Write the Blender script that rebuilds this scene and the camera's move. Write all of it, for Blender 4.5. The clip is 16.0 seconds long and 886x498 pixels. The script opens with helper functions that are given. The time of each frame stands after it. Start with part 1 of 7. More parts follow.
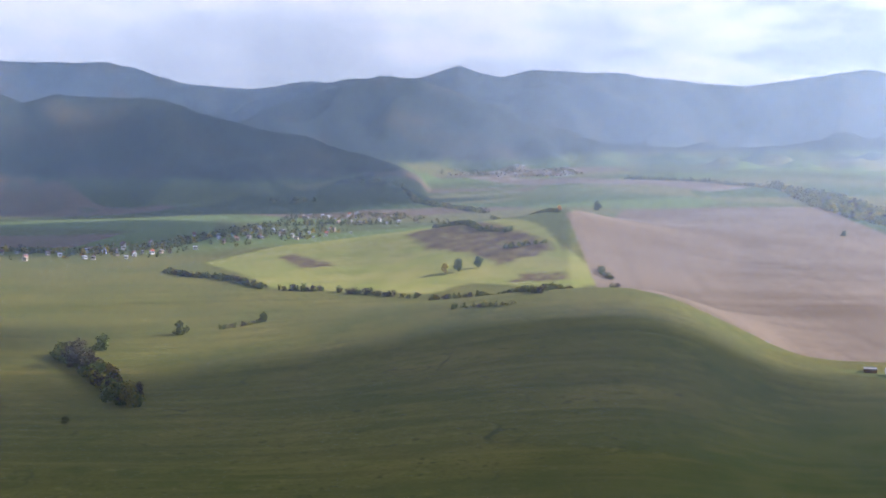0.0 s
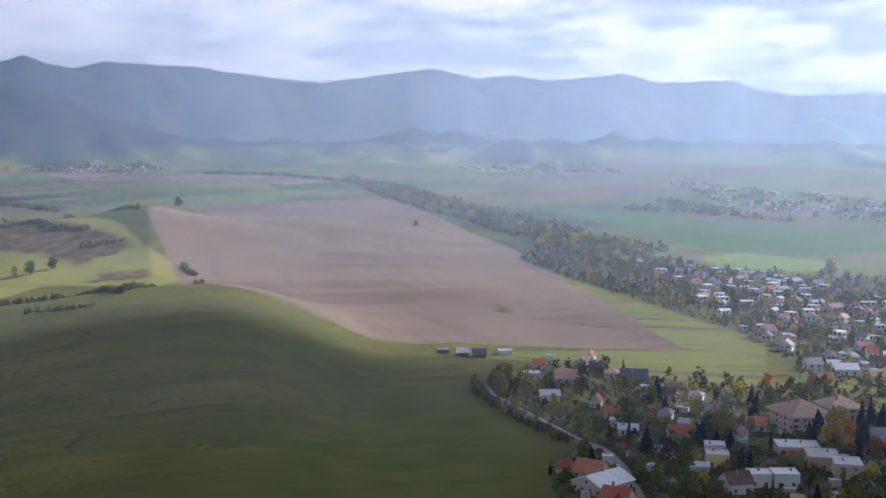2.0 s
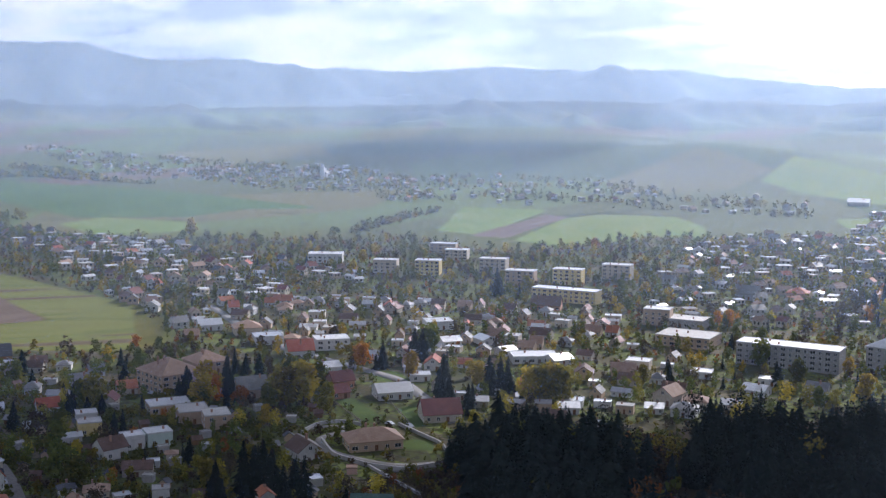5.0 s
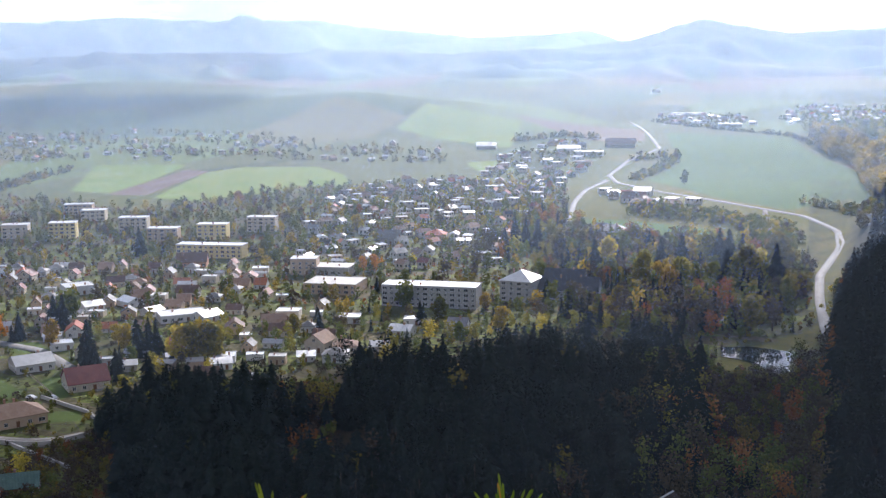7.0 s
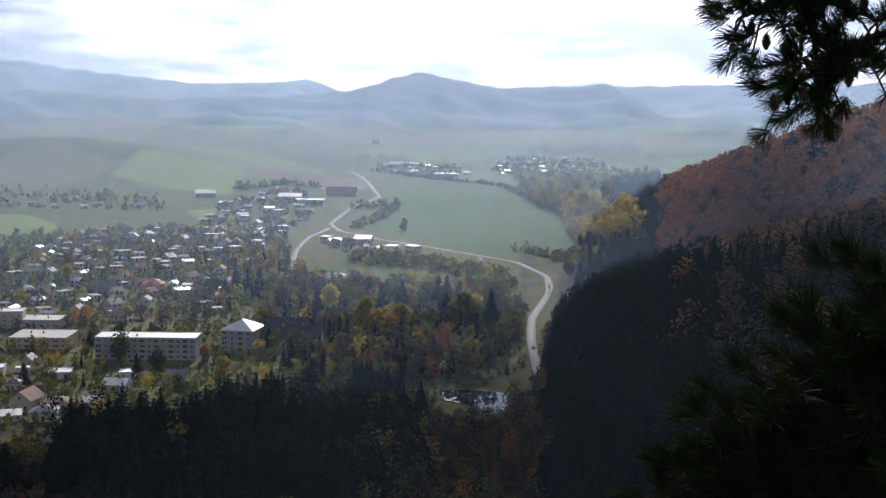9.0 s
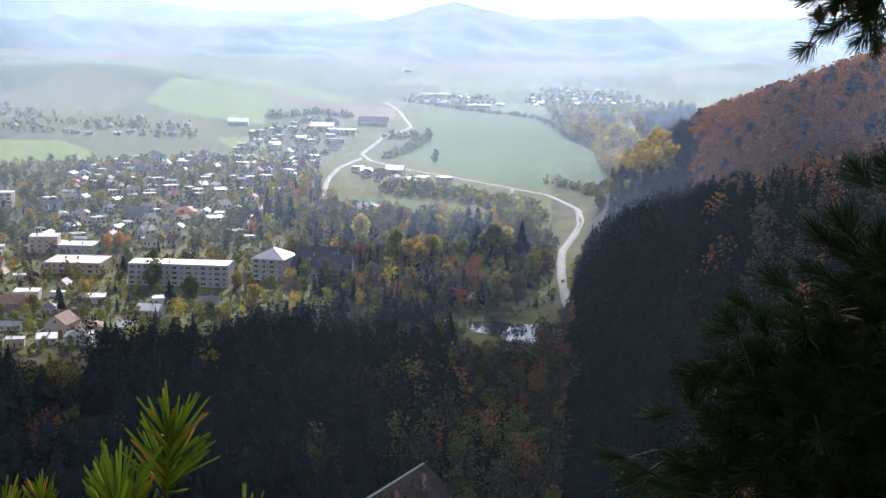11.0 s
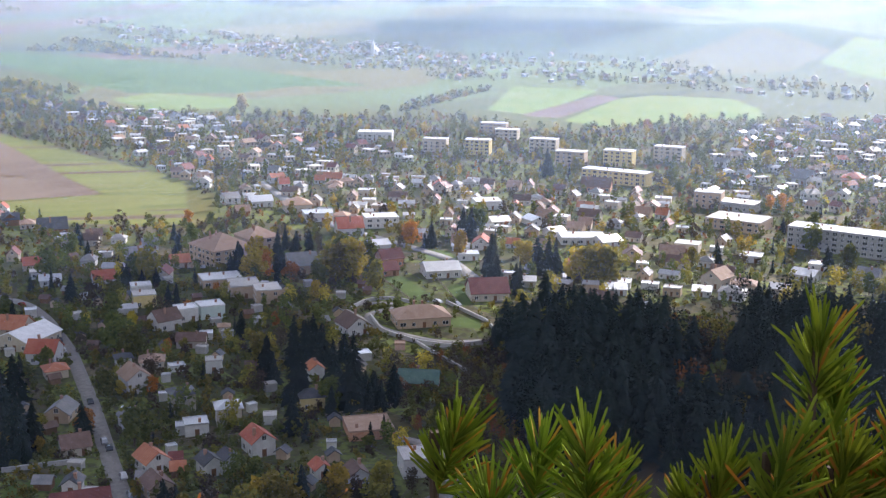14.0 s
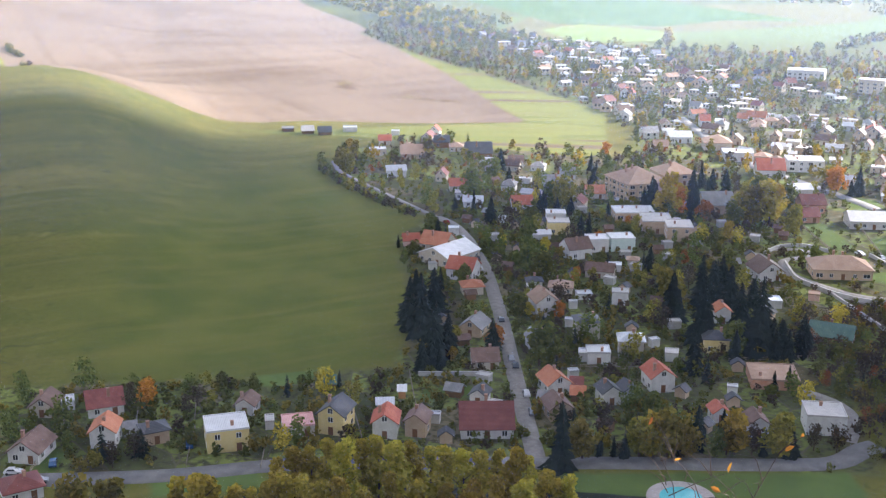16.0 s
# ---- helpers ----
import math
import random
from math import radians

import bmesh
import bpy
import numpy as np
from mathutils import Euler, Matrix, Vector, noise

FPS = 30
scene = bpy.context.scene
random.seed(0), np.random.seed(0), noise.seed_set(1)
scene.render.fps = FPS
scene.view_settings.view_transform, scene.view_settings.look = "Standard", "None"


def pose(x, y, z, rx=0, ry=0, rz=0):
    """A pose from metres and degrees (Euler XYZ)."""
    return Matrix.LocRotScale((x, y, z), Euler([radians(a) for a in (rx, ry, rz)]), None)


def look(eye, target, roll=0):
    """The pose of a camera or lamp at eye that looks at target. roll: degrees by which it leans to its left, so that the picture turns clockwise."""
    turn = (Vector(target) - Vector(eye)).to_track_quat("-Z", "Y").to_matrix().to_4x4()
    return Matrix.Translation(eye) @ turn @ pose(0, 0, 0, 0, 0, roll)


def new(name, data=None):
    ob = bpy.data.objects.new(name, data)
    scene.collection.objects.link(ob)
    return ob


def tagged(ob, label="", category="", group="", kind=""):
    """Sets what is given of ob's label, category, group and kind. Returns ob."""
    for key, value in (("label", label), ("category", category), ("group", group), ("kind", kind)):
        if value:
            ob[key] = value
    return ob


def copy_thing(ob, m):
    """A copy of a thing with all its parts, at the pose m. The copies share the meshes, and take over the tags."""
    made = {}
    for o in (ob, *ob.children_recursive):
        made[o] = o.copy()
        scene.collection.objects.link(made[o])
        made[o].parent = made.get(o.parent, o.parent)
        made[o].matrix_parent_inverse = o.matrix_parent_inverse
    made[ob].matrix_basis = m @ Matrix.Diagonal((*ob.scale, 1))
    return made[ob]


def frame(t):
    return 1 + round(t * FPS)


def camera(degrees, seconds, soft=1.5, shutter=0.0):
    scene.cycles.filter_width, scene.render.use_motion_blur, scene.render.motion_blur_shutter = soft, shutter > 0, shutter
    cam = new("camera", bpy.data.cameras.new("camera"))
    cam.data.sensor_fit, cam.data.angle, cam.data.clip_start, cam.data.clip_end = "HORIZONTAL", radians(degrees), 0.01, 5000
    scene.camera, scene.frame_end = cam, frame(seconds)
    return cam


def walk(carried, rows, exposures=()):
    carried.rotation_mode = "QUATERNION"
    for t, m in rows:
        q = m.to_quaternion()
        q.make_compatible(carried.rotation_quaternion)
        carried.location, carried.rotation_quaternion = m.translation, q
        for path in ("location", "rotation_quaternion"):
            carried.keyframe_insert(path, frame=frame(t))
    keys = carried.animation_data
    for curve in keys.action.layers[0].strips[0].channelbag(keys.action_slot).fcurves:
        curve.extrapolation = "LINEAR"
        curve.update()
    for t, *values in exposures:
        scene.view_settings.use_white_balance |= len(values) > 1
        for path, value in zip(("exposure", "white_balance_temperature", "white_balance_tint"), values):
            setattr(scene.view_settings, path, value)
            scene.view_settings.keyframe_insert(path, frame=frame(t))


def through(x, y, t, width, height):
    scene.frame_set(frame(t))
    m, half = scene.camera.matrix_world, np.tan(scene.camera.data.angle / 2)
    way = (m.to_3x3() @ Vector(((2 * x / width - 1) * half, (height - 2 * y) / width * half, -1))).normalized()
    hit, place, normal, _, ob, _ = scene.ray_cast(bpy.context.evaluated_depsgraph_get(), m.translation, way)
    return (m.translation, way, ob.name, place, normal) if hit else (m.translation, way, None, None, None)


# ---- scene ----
cam = camera(42.03, 16.0, soft=1.2)
EYE = 120.0          # eye height above the valley floor
ARM = 0.55           # the eye swings round the person who turns


def step(t, yaw, pitch, roll, dz=0.0):
    a = radians(yaw)
    return t, pose(-math.sin(a) * ARM, math.cos(a) * ARM, EYE + dz, 90 + pitch, 0, yaw) @ pose(0, 0, 0, 0, 0, roll)


walk(cam, [
    step(0, 0.45, -4.77, 0.39, 0.12),
    step(0.5, -2.68, -5.25, -0, 0.12),
    step(1, -8.58, -5.6, 0.37, 0.12),
    step(1.5, -14.71, -5.39, 0.19, 0.12),
    step(2, -20.1, -4.93, 0.2, 0.12),
    step(2.5, -26.19, -5.44, 0.05, 0.12),
    step(3, -29.67, -5.83, -0.14, 0.12),
    step(3.5, -35.24, -7.18, -0.13, 0.12),
    step(4, -43.23, -5.89, 0.43, 0.12),
    step(4.2, -45.73, -5.61, 0.55, 0.12),
    step(6.3, -60.57, -10.29, -0.53, 0.14),
    step(6.5, -63.72, -10.26, -0.61, 0.14),
    step(7, -68.76, -9.05, -0.58, 0.14),
    step(7.5, -72.62, -7.29, 0.13, 0.12),
    step(8, -76.79, -6.07, 0.72, 0.1),
    step(8.5, -80.63, -6.78, 0.39, 0.1),
    step(8.7, -81.21, -6.42, 0.59, 0.1),
    step(9.7, -85.6, -8.3, 0.95, 0.08),
    step(10.8, -81.87, -9.64, 1.23, 0.04),
    step(11, -81.15, -10.06, 1.44, 0.03),
    step(11.5, -75.67, -11.43, 1.11, 0.002),
    step(12, -70.43, -12.4, 1.14, -0.003),
    step(12.5, -64.13, -12.09, 1.24, -0.003),
    step(13, -58.13, -12.09, 1.31, 0),
    step(13.5, -52.77, -12.74, 0.9, -0.024),
    step(14, -48.71, -12.6, 0.69, -0.036),
    step(14.5, -43.93, -13.2, 0.55, -0.043),
    step(15, -38.81, -13.86, 0.23, -0.049),
    step(15.5, -33.91, -14.5, 0.25, -0.054),
    step(16, -27.86, -15.97, 0.04, -0.06),
], exposures=[(0.0, 0.79, 5800, 19), (2.0, 0.49, 5750, 19), (4.2, 0.22, 5700, 18), (6.5, 0.62, 5850, 17), (7.0, 0.67, 5900, 17), (8.6, -0.2, 5950, 14), (11.0, 0.77, 6000, 15), (12.5, 1.12, 6050, 19), (14.5, 1.27, 5950, 18), (16.0, 1.79, 6150, 16)])

# ---- light: broken cloud, low autumn sun ahead of the town ----
SUN_YAW, SUN_UP = -85.0, 28.0
sun_way = Vector((-math.sin(radians(SUN_YAW)) * math.cos(radians(SUN_UP)), math.cos(radians(SUN_YAW)) * math.cos(radians(SUN_UP)), math.sin(radians(SUN_UP))))
sun = new("sun", bpy.data.lights.new("sun", "SUN"))
sun.data.energy, sun.data.angle, sun.data.color = 5.4, radians(3.0), (1.0, 0.92, 0.80)
sun.matrix_world = look(sun_way * 100, (0, 0, 0))

world = bpy.data.worlds.new("world")
scene.world = world
world.use_nodes = True


def sky():
    n, l = world.node_tree.nodes, world.node_tree.links
    n.clear()
    out, bg = n.new("ShaderNodeOutputWorld"), n.new("ShaderNodeBackground")
    tex = n.new("ShaderNodeTexSky")
    tex.sky_type, tex.sun_disc = "NISHITA", False
    tex.sun_elevation, tex.sun_rotation = radians(SUN_UP), radians(-SUN_YAW)
    tex.air_density, tex.dust_density = 1.0, 2.0
    co, mp = n.new("ShaderNodeTexCoord"), n.new("ShaderNodeMapping")
    mp.inputs["Scale"].default_value = (3.2, 3.2, 15.0)
    nz = n.new("ShaderNodeTexNoise")
    nz.inputs["Scale"].default_value, nz.inputs["Detail"].default_value, nz.inputs["Roughness"].default_value = 2.1, 8.0, 0.58
    l.new(co.outputs["Generated"], mp.inputs["Vector"])
    l.new(mp.outputs["Vector"], nz.inputs["Vector"])
    # sunlit cloud glows round the hidden sun
    dot = n.new("ShaderNodeVectorMath")
    dot.operation = "DOT_PRODUCT"
    dot.inputs[1].default_value = sun_way
    l.new(co.outputs["Generated"], dot.inputs[0])
    glow = n.new("ShaderNodeMapRange")
    glow.interpolation_type = "SMOOTHSTEP"
    for k, v in zip(("From Min", "From Max", "To Min", "To Max"), (0.78, 0.96, 0.0, 1.0)):
        glow.inputs[k].default_value = v
    l.new(dot.outputs["Value"], glow.inputs["Value"])
    ramp = n.new("ShaderNodeValToRGB")
    e = ramp.color_ramp.elements
    e[0].position, e[0].color = 0.43, (4.6, 5.1, 6.2, 1)
    e[1].position, e[1].color = 0.585, (12.4, 11.3, 11.0, 1)
    mid = e.new(0.5)
    mid.color = (8.2, 8.6, 9.4, 1)
    l.new(nz.outputs["Fac"], ramp.inputs["Fac"])
    warm = n.new("ShaderNodeMix")
    warm.data_type, warm.blend_type = "RGBA", "ADD"
    l.new(glow.outputs["Result"], warm.inputs["Factor"])
    # away from the sun the deck closes to an even grey
    even, close = n.new("ShaderNodeMix"), n.new("ShaderNodeMapRange")
    even.data_type = "RGBA"
    for k, v in zip(("From Min", "From Max", "To Min", "To Max"), (0.1, 0.6, 0.7, 0.0)):
        close.inputs[k].default_value = v
    l.new(dot.outputs["Value"], close.inputs["Value"])
    l.new(close.outputs["Result"], even.inputs["Factor"])
    l.new(ramp.outputs["Color"], even.inputs["A"])
    even.inputs["B"].default_value = (8.3, 8.5, 9.0, 1)
    l.new(even.outputs["Result"], warm.inputs["A"])
    shine = n.new("ShaderNodeVectorMath")
    shine.operation = "SCALE"
    shine.inputs["Scale"].default_value = 2.6
    l.new(ramp.outputs["Color"], shine.inputs[0])
    l.new(shine.outputs["Vector"], warm.inputs["B"])
    both = n.new("ShaderNodeMix")
    both.data_type = "RGBA"
    both.inputs["Factor"].default_value = 0.85
    l.new(tex.outputs["Color"], both.inputs["A"])
    l.new(warm.outputs["Result"], both.inputs["B"])
    # the deck is thickest and greyest overhead, brighter towards the rim of the sky
    sep, lid, dim = n.new("ShaderNodeSeparateXYZ"), n.new("ShaderNodeMapRange"), n.new("ShaderNodeMix")
    l.new(co.outputs["Generated"], sep.inputs[0])
    lid.interpolation_type = "SMOOTHSTEP"
    for k, v in zip(("From Min", "From Max", "To Min", "To Max"), (0.16, 0.7, 0.0, 1.0)):
        lid.inputs[k].default_value = v
    l.new(sep.outputs["Z"], lid.inputs["Value"])
    dim.data_type, dim.blend_type = "RGBA", "MULTIPLY"
    dim.inputs["B"].default_value = (0.26, 0.28, 0.32, 1)
    l.new(lid.outputs["Result"], dim.inputs["Factor"])
    l.new(both.outputs["Result"], dim.inputs["A"])
    l.new(dim.outputs["Result"], bg.inputs["Color"])
    bg.inputs["Strength"].default_value = 0.089
    l.new(bg.outputs["Background"], out.inputs["Surface"])


sky()


# -- terrain --
def sstep(a, b, v):
    u = np.clip((v - a) / (b - a), 0, 1)
    return u * u * (3 - 2 * u)


def wavy(x, y, size, seed):
    """Smooth hills and dents of about +-1, from a few crossed waves."""
    q = np.random.RandomState(seed)
    v = 0 * x
    for k in range(7):
        a, p, s = q.uniform(0, 6.283), q.uniform(0, 6.283), size * q.uniform(0.6, 1.6)
        v = v + np.sin((x * np.cos(a) + y * np.sin(a)) * 6.283 / s + p)
    return v / 3.0


FAR_AZ = [-125.0, -96.4, -92.0, -78.2, -76.0, -70.0, -64.4, -62.5, -57.9, -56.0, -53.2, -49.5, -45.6, -44.8, -41.2, -36.8, -33.6, -32.3, -30.7, -28.7, -28.6, -25.3, -23.4, -21.8, -19.6, -17.4, -14.1, -12.0, -7.7, -3.8, -2.4, -1.3, -0.3, 0.6, 1.6, 4.5, 6.2, 7.1, 9.7, 13.2, 15.0, 16.6, 18.1, 21.3, 32.0]
FAR_UP = [1.50, 1.60, 1.52, 0.91, 1.52, 1.32, 1.96, 2.22, 2.2, 2.24, 2.35, 2.12, 2.24, 2.06, 2.69, 2.57, 3.34, 3.31, 3.26, 3.75, 3.65, 3.39, 3.67, 3.49, 3.96, 3.69, 3.25, 3.40, 3.88, 4.08, 3.72, 3.90, 4.26, 3.95, 3.56, 3.58, 3.37, 3.47, 3.02, 3.18, 3.67, 4.14, 4.07, 4.07, 4.40]
MID_AZ = [-125.0, -99.8, -93.4, -90.4, -87.9, -85.2, -82.7, -81.2, -80.2, -78.0, -74.4, -70.0, -64.7, -59.8, -56.0, -48.0, -40.0, -30.0, -22.0, -14.0, -9.0, -6.0, -3.6, -1.8, 0.1, 1.6, 4.5, 6.7, 8.9, 10.3, 11.8, 32.0]
MID_UP = [0.30, -0.31, 0.04, 1.27, 1.46, 1.36, 1.62, 1.86, 1.69, 1.12, 0.75, 0.55, 0.55, 0.70, 0.75, 0.45, 0.30, 0.42, 0.22, 0.30, 0.35, 0.80, 1.55, 2.30, 3.07, 3.61, 3.61, 2.87, 2.30, 1.46, 0.30, 0.30]
NEAR_AZ = [-125.0, -2.0, 1.7, 2.8, 5.1, 7.3, 9.2, 11.9, 13.2, 14.8, 16.9, 18.9, 20.4, 21.4, 32.0]
NEAR_UP = [-5.00, -5.00, -1.16, -0.61, 0.04, 0.75, 1.06, 1.71, 2.24, 2.56, 2.52, 2.58, 2.24, 2.60, 3.30]


def height(x, y):
    """The ground's height: valley floor 0, the eye's ledge 118.4."""
    x, y = np.asarray(x, float), np.asarray(y, float)
    r = np.hypot(x, y) + 1e-6
    az = np.degrees(np.arctan2(-x, y))
    az = np.where(az > 100, az - 360, az)
    s = (r - 700) / 150
    slope = np.interp(az, [-125, -6, 7, 30], [0.035, 0.035, 0.010, 0.010])
    z = slope * 150 * np.where(s > 30, s, np.log1p(np.exp(np.minimum(s, 30))))
    z = z + wavy(x, y, 420, 3) * 1.6 * sstep(500, 900, r) + wavy(x, y, 1100, 4) * 9 * sstep(1100, 2300, r)
    # the big near meadow hill and the second one behind it
    cx, cy = 71.0, 676.0
    ridge = np.mean([np.interp(az + o, [-18.5, -17, -14.9, -12.6, -11.2, -9.3, -5.6, -2.8, 2.8, 8.4, 14, 19], [0, 0.5, 9.5, 22.5, 29.5, 34, 31, 28.5, 17, 6.5, 1, 0]) for o in (-1.8, -1.2, -0.6, 0, 0.6, 1.2, 1.8)], 0)
    deep = (x * cx + y * cy) / 680 - 690
    z = z + 1.03 * ridge * np.exp(-np.abs(deep / np.where(deep < 0, 235, 120)) ** 2.2)
    lift = np.interp(az, [-40, -22, -14, -9, -5.8, 0.4, 5, 12, 20], [0, 0, 8, 30, 46, 31, 14, 0, 0])
    z = z + lift * np.exp(-((r - 1180) / 230) ** 2)
    # a long field ridge across the middle of the basin, and a lower swell before it
    swell = np.interp(az, [-80, -77, -74, -70, -64.5, -57, -51, -46], [0, 0, 10, 27, 40, 22, 5, 0])
    z = z + swell * np.exp(-np.abs((r - 1750) / np.where(r < 1750, 230, 330)) ** 2)
    fold = np.interp(az, [-62, -56, -50, -43, -36, -30], [0, 8, 16, 20, 10, 0])
    z = z + fold * np.exp(-((r - 2350) / 260) ** 2)
    # hills of the basin: near dark forest hill, blue middle ridges, far skyline
    gully = wavy(x, y, 620, 5) * 0.8 - np.abs(wavy(x, y, 430, 7)) * 1.1 + wavy(x, y, 150, 6) * 0.3
    for crest, foot, kaz, kup, rough, reach in ((2650, 1900, NEAR_AZ, NEAR_UP, 30, 200), (3700, 2750, MID_AZ, MID_UP, 36, 200), (4650, 3600, FAR_AZ, FAR_UP, 40, 260)):
        top = 120 + crest * np.tan(np.radians(np.interp(az, kaz, kup)))
        # side spurs run out from the crest towards the basin, with hollows between
        spur = 0.55 * wavy(az * crest / 57.3, r * 0.3, 1000, 21 + crest % 7) + 0.22 * wavy(az * crest / 57.3, r * 0.6, 360, 5)
        near = r + reach * spur * (1 - sstep(foot + 100, crest, r))
        u = sstep(foot, crest, near) ** 1.25
        back = 1 - 0.25 * sstep(crest, crest + 500, r)
        hill = top * u * back + gully * rough * np.sin(np.clip((near - foot) / (crest - foot), 0, 1) * 3.1416) + wavy(x, y, 80, 23) * 2.2 * sstep(0.5, 0.9, u)
        z = np.where(top > 0, np.maximum(z, np.where(u > 0, z * (1 - u) + hill, z)), z)
    # the viewpoint's own hill: a cliff, below it a wooded shoulder
    foot = np.interp(az, [-200, -150, -112, -95, -86, -78, -66, -59, -54, -48, 30, 45, 80, 100], [900, 900, 420, 360, 330, 385, 390, 360, 260, 175, 175, 260, 900, 900])
    u = np.clip(1 - r / foot, 0, 1)
    z = np.maximum(z, 118.4 * np.where(r < 2.2, 1, u ** 2.1) - sstep(2.2, 12, r) * 9 * (u > 0))
    # wooded spur and the red beech hill on the sunny side
    s1 = np.interp(az, [-180, -104, -98, -95, -92, -90, -88.6, -87.9, -87.2], [84, 78, 67, 60, 52, 45, 35, 14, 0])
    s2 = np.interp(az, [-180, -108, -104, -100, -98, -95, -92.4, -90, -87.5], [190, 150, 125, 104, 93, 76, 60, 28, 0])
    z = np.maximum(z, s1 * np.exp(-((r - 430) / 120) ** 2))
    z = np.maximum(z, s2 * np.exp(-((r - 790) / 230) ** 2))
    return z
# -- end terrain --


# ---- haze: see-through sheets tinted to imitate lit vapour, one behind the other across the basin ----
def haze_sheet(thick, low):
    m = bpy.data.materials.new("haze")
    m.use_nodes = True
    n, l = m.node_tree.nodes, m.node_tree.links
    n.clear()
    out, mix = n.new("ShaderNodeOutputMaterial"), n.new("ShaderNodeMixShader")
    clear, both = n.new("ShaderNodeBsdfTransparent"), n.new("ShaderNodeMixShader")
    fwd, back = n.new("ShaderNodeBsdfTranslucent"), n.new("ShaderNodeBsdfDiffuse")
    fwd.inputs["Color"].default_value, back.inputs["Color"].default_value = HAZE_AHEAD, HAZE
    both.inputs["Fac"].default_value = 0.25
    l.new(fwd.outputs[0], both.inputs[1])
    l.new(back.outputs[0], both.inputs[2])
    geo, sep = n.new("ShaderNodeNewGeometry"), n.new("ShaderNodeSeparateXYZ")
    l.new(geo.outputs["Position"], sep.inputs[0])
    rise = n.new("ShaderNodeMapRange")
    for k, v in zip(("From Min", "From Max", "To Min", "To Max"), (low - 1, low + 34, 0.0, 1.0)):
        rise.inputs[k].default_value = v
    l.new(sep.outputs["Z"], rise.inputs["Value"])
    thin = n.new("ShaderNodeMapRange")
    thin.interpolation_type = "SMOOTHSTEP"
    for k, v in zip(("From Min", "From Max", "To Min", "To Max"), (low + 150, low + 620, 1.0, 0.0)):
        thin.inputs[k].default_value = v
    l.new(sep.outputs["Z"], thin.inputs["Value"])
    # noise in the opacity paints slanting light shafts and uneven banks
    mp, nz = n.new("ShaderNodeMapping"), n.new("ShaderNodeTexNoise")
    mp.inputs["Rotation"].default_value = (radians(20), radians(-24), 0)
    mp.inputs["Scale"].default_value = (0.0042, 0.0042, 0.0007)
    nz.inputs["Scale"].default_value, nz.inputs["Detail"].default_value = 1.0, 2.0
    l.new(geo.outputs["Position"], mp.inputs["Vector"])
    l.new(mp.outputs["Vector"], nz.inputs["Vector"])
    painted_shaft = n.new("ShaderNodeMapRange")
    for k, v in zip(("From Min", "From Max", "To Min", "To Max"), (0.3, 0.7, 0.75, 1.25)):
        painted_shaft.inputs[k].default_value = v
    l.new(nz.outputs["Fac"], painted_shaft.inputs["Value"])
    prod = None
    for src in (rise, thin, painted_shaft):
        if prod is None:
            prod = src.outputs["Result"]
            continue
        mul = n.new("ShaderNodeMath")
        mul.operation = "MULTIPLY"
        l.new(prod, mul.inputs[0])
        l.new(src.outputs["Result"], mul.inputs[1])
        prod = mul.outputs[0]
    mul = n.new("ShaderNodeMath")
    mul.operation = "MULTIPLY"
    mul.inputs[1].default_value = thick
    l.new(prod, mul.inputs[0])
    l.new(mul.outputs[0], mix.inputs["Fac"])
    l.new(clear.outputs[0], mix.inputs[1])
    l.new(both.outputs[0], mix.inputs[2])
    l.new(mix.outputs[0], out.inputs["Surface"])
    return m


# sheet tints: the blue of scattered light is put into these colours
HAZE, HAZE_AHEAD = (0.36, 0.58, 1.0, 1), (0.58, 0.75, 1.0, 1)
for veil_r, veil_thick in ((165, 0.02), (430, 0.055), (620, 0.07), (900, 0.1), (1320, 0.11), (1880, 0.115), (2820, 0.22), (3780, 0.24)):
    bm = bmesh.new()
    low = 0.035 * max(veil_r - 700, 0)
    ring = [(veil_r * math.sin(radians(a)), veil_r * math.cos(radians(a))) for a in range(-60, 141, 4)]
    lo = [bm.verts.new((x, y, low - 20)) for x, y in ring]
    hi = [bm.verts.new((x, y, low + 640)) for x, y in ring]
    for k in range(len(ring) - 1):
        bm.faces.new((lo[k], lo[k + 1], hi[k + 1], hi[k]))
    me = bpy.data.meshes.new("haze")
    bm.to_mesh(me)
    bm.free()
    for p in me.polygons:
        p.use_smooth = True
    me.materials.append(haze_sheet(veil_thick, low))
    tagged(new("haze", me), "see-through bluish sheet painted as autumn haze over the valley", "haze", kind="structure")


# ---- materials ----
def shader(name, rough=0.8, metal=0.0, spec=0.3):
    m = bpy.data.materials.new(name)
    m.use_nodes = True
    b = m.node_tree.nodes["Principled BSDF"]
    b.inputs["Roughness"].default_value, b.inputs["Metallic"].default_value, b.inputs["Specular IOR Level"].default_value = rough, metal, spec
    return m, m.node_tree.nodes, m.node_tree.links, b


def noise_mix(n, l, vec, size, c1, c2, lo=0.35, hi=0.65, detail=5.0):
    nz, mx, mr = n.new("ShaderNodeTexNoise"), n.new("ShaderNodeMix"), n.new("ShaderNodeMapRange")
    nz.inputs["Scale"].default_value, nz.inputs["Detail"].default_value = 1.0 / size, detail
    l.new(vec, nz.inputs["Vector"])
    mr.inputs["From Min"].default_value, mr.inputs["From Max"].default_value = lo, hi
    l.new(nz.outputs["Fac"], mr.inputs["Value"])
    mx.data_type = "RGBA"
    l.new(mr.outputs["Result"], mx.inputs["Factor"])
    for key, c in (("A", c1), ("B", c2)):
        if isinstance(c, tuple):
            mx.inputs[key].default_value = (*c, 1)
        else:
            l.new(c, mx.inputs[key])
    return mx.outputs["Result"]


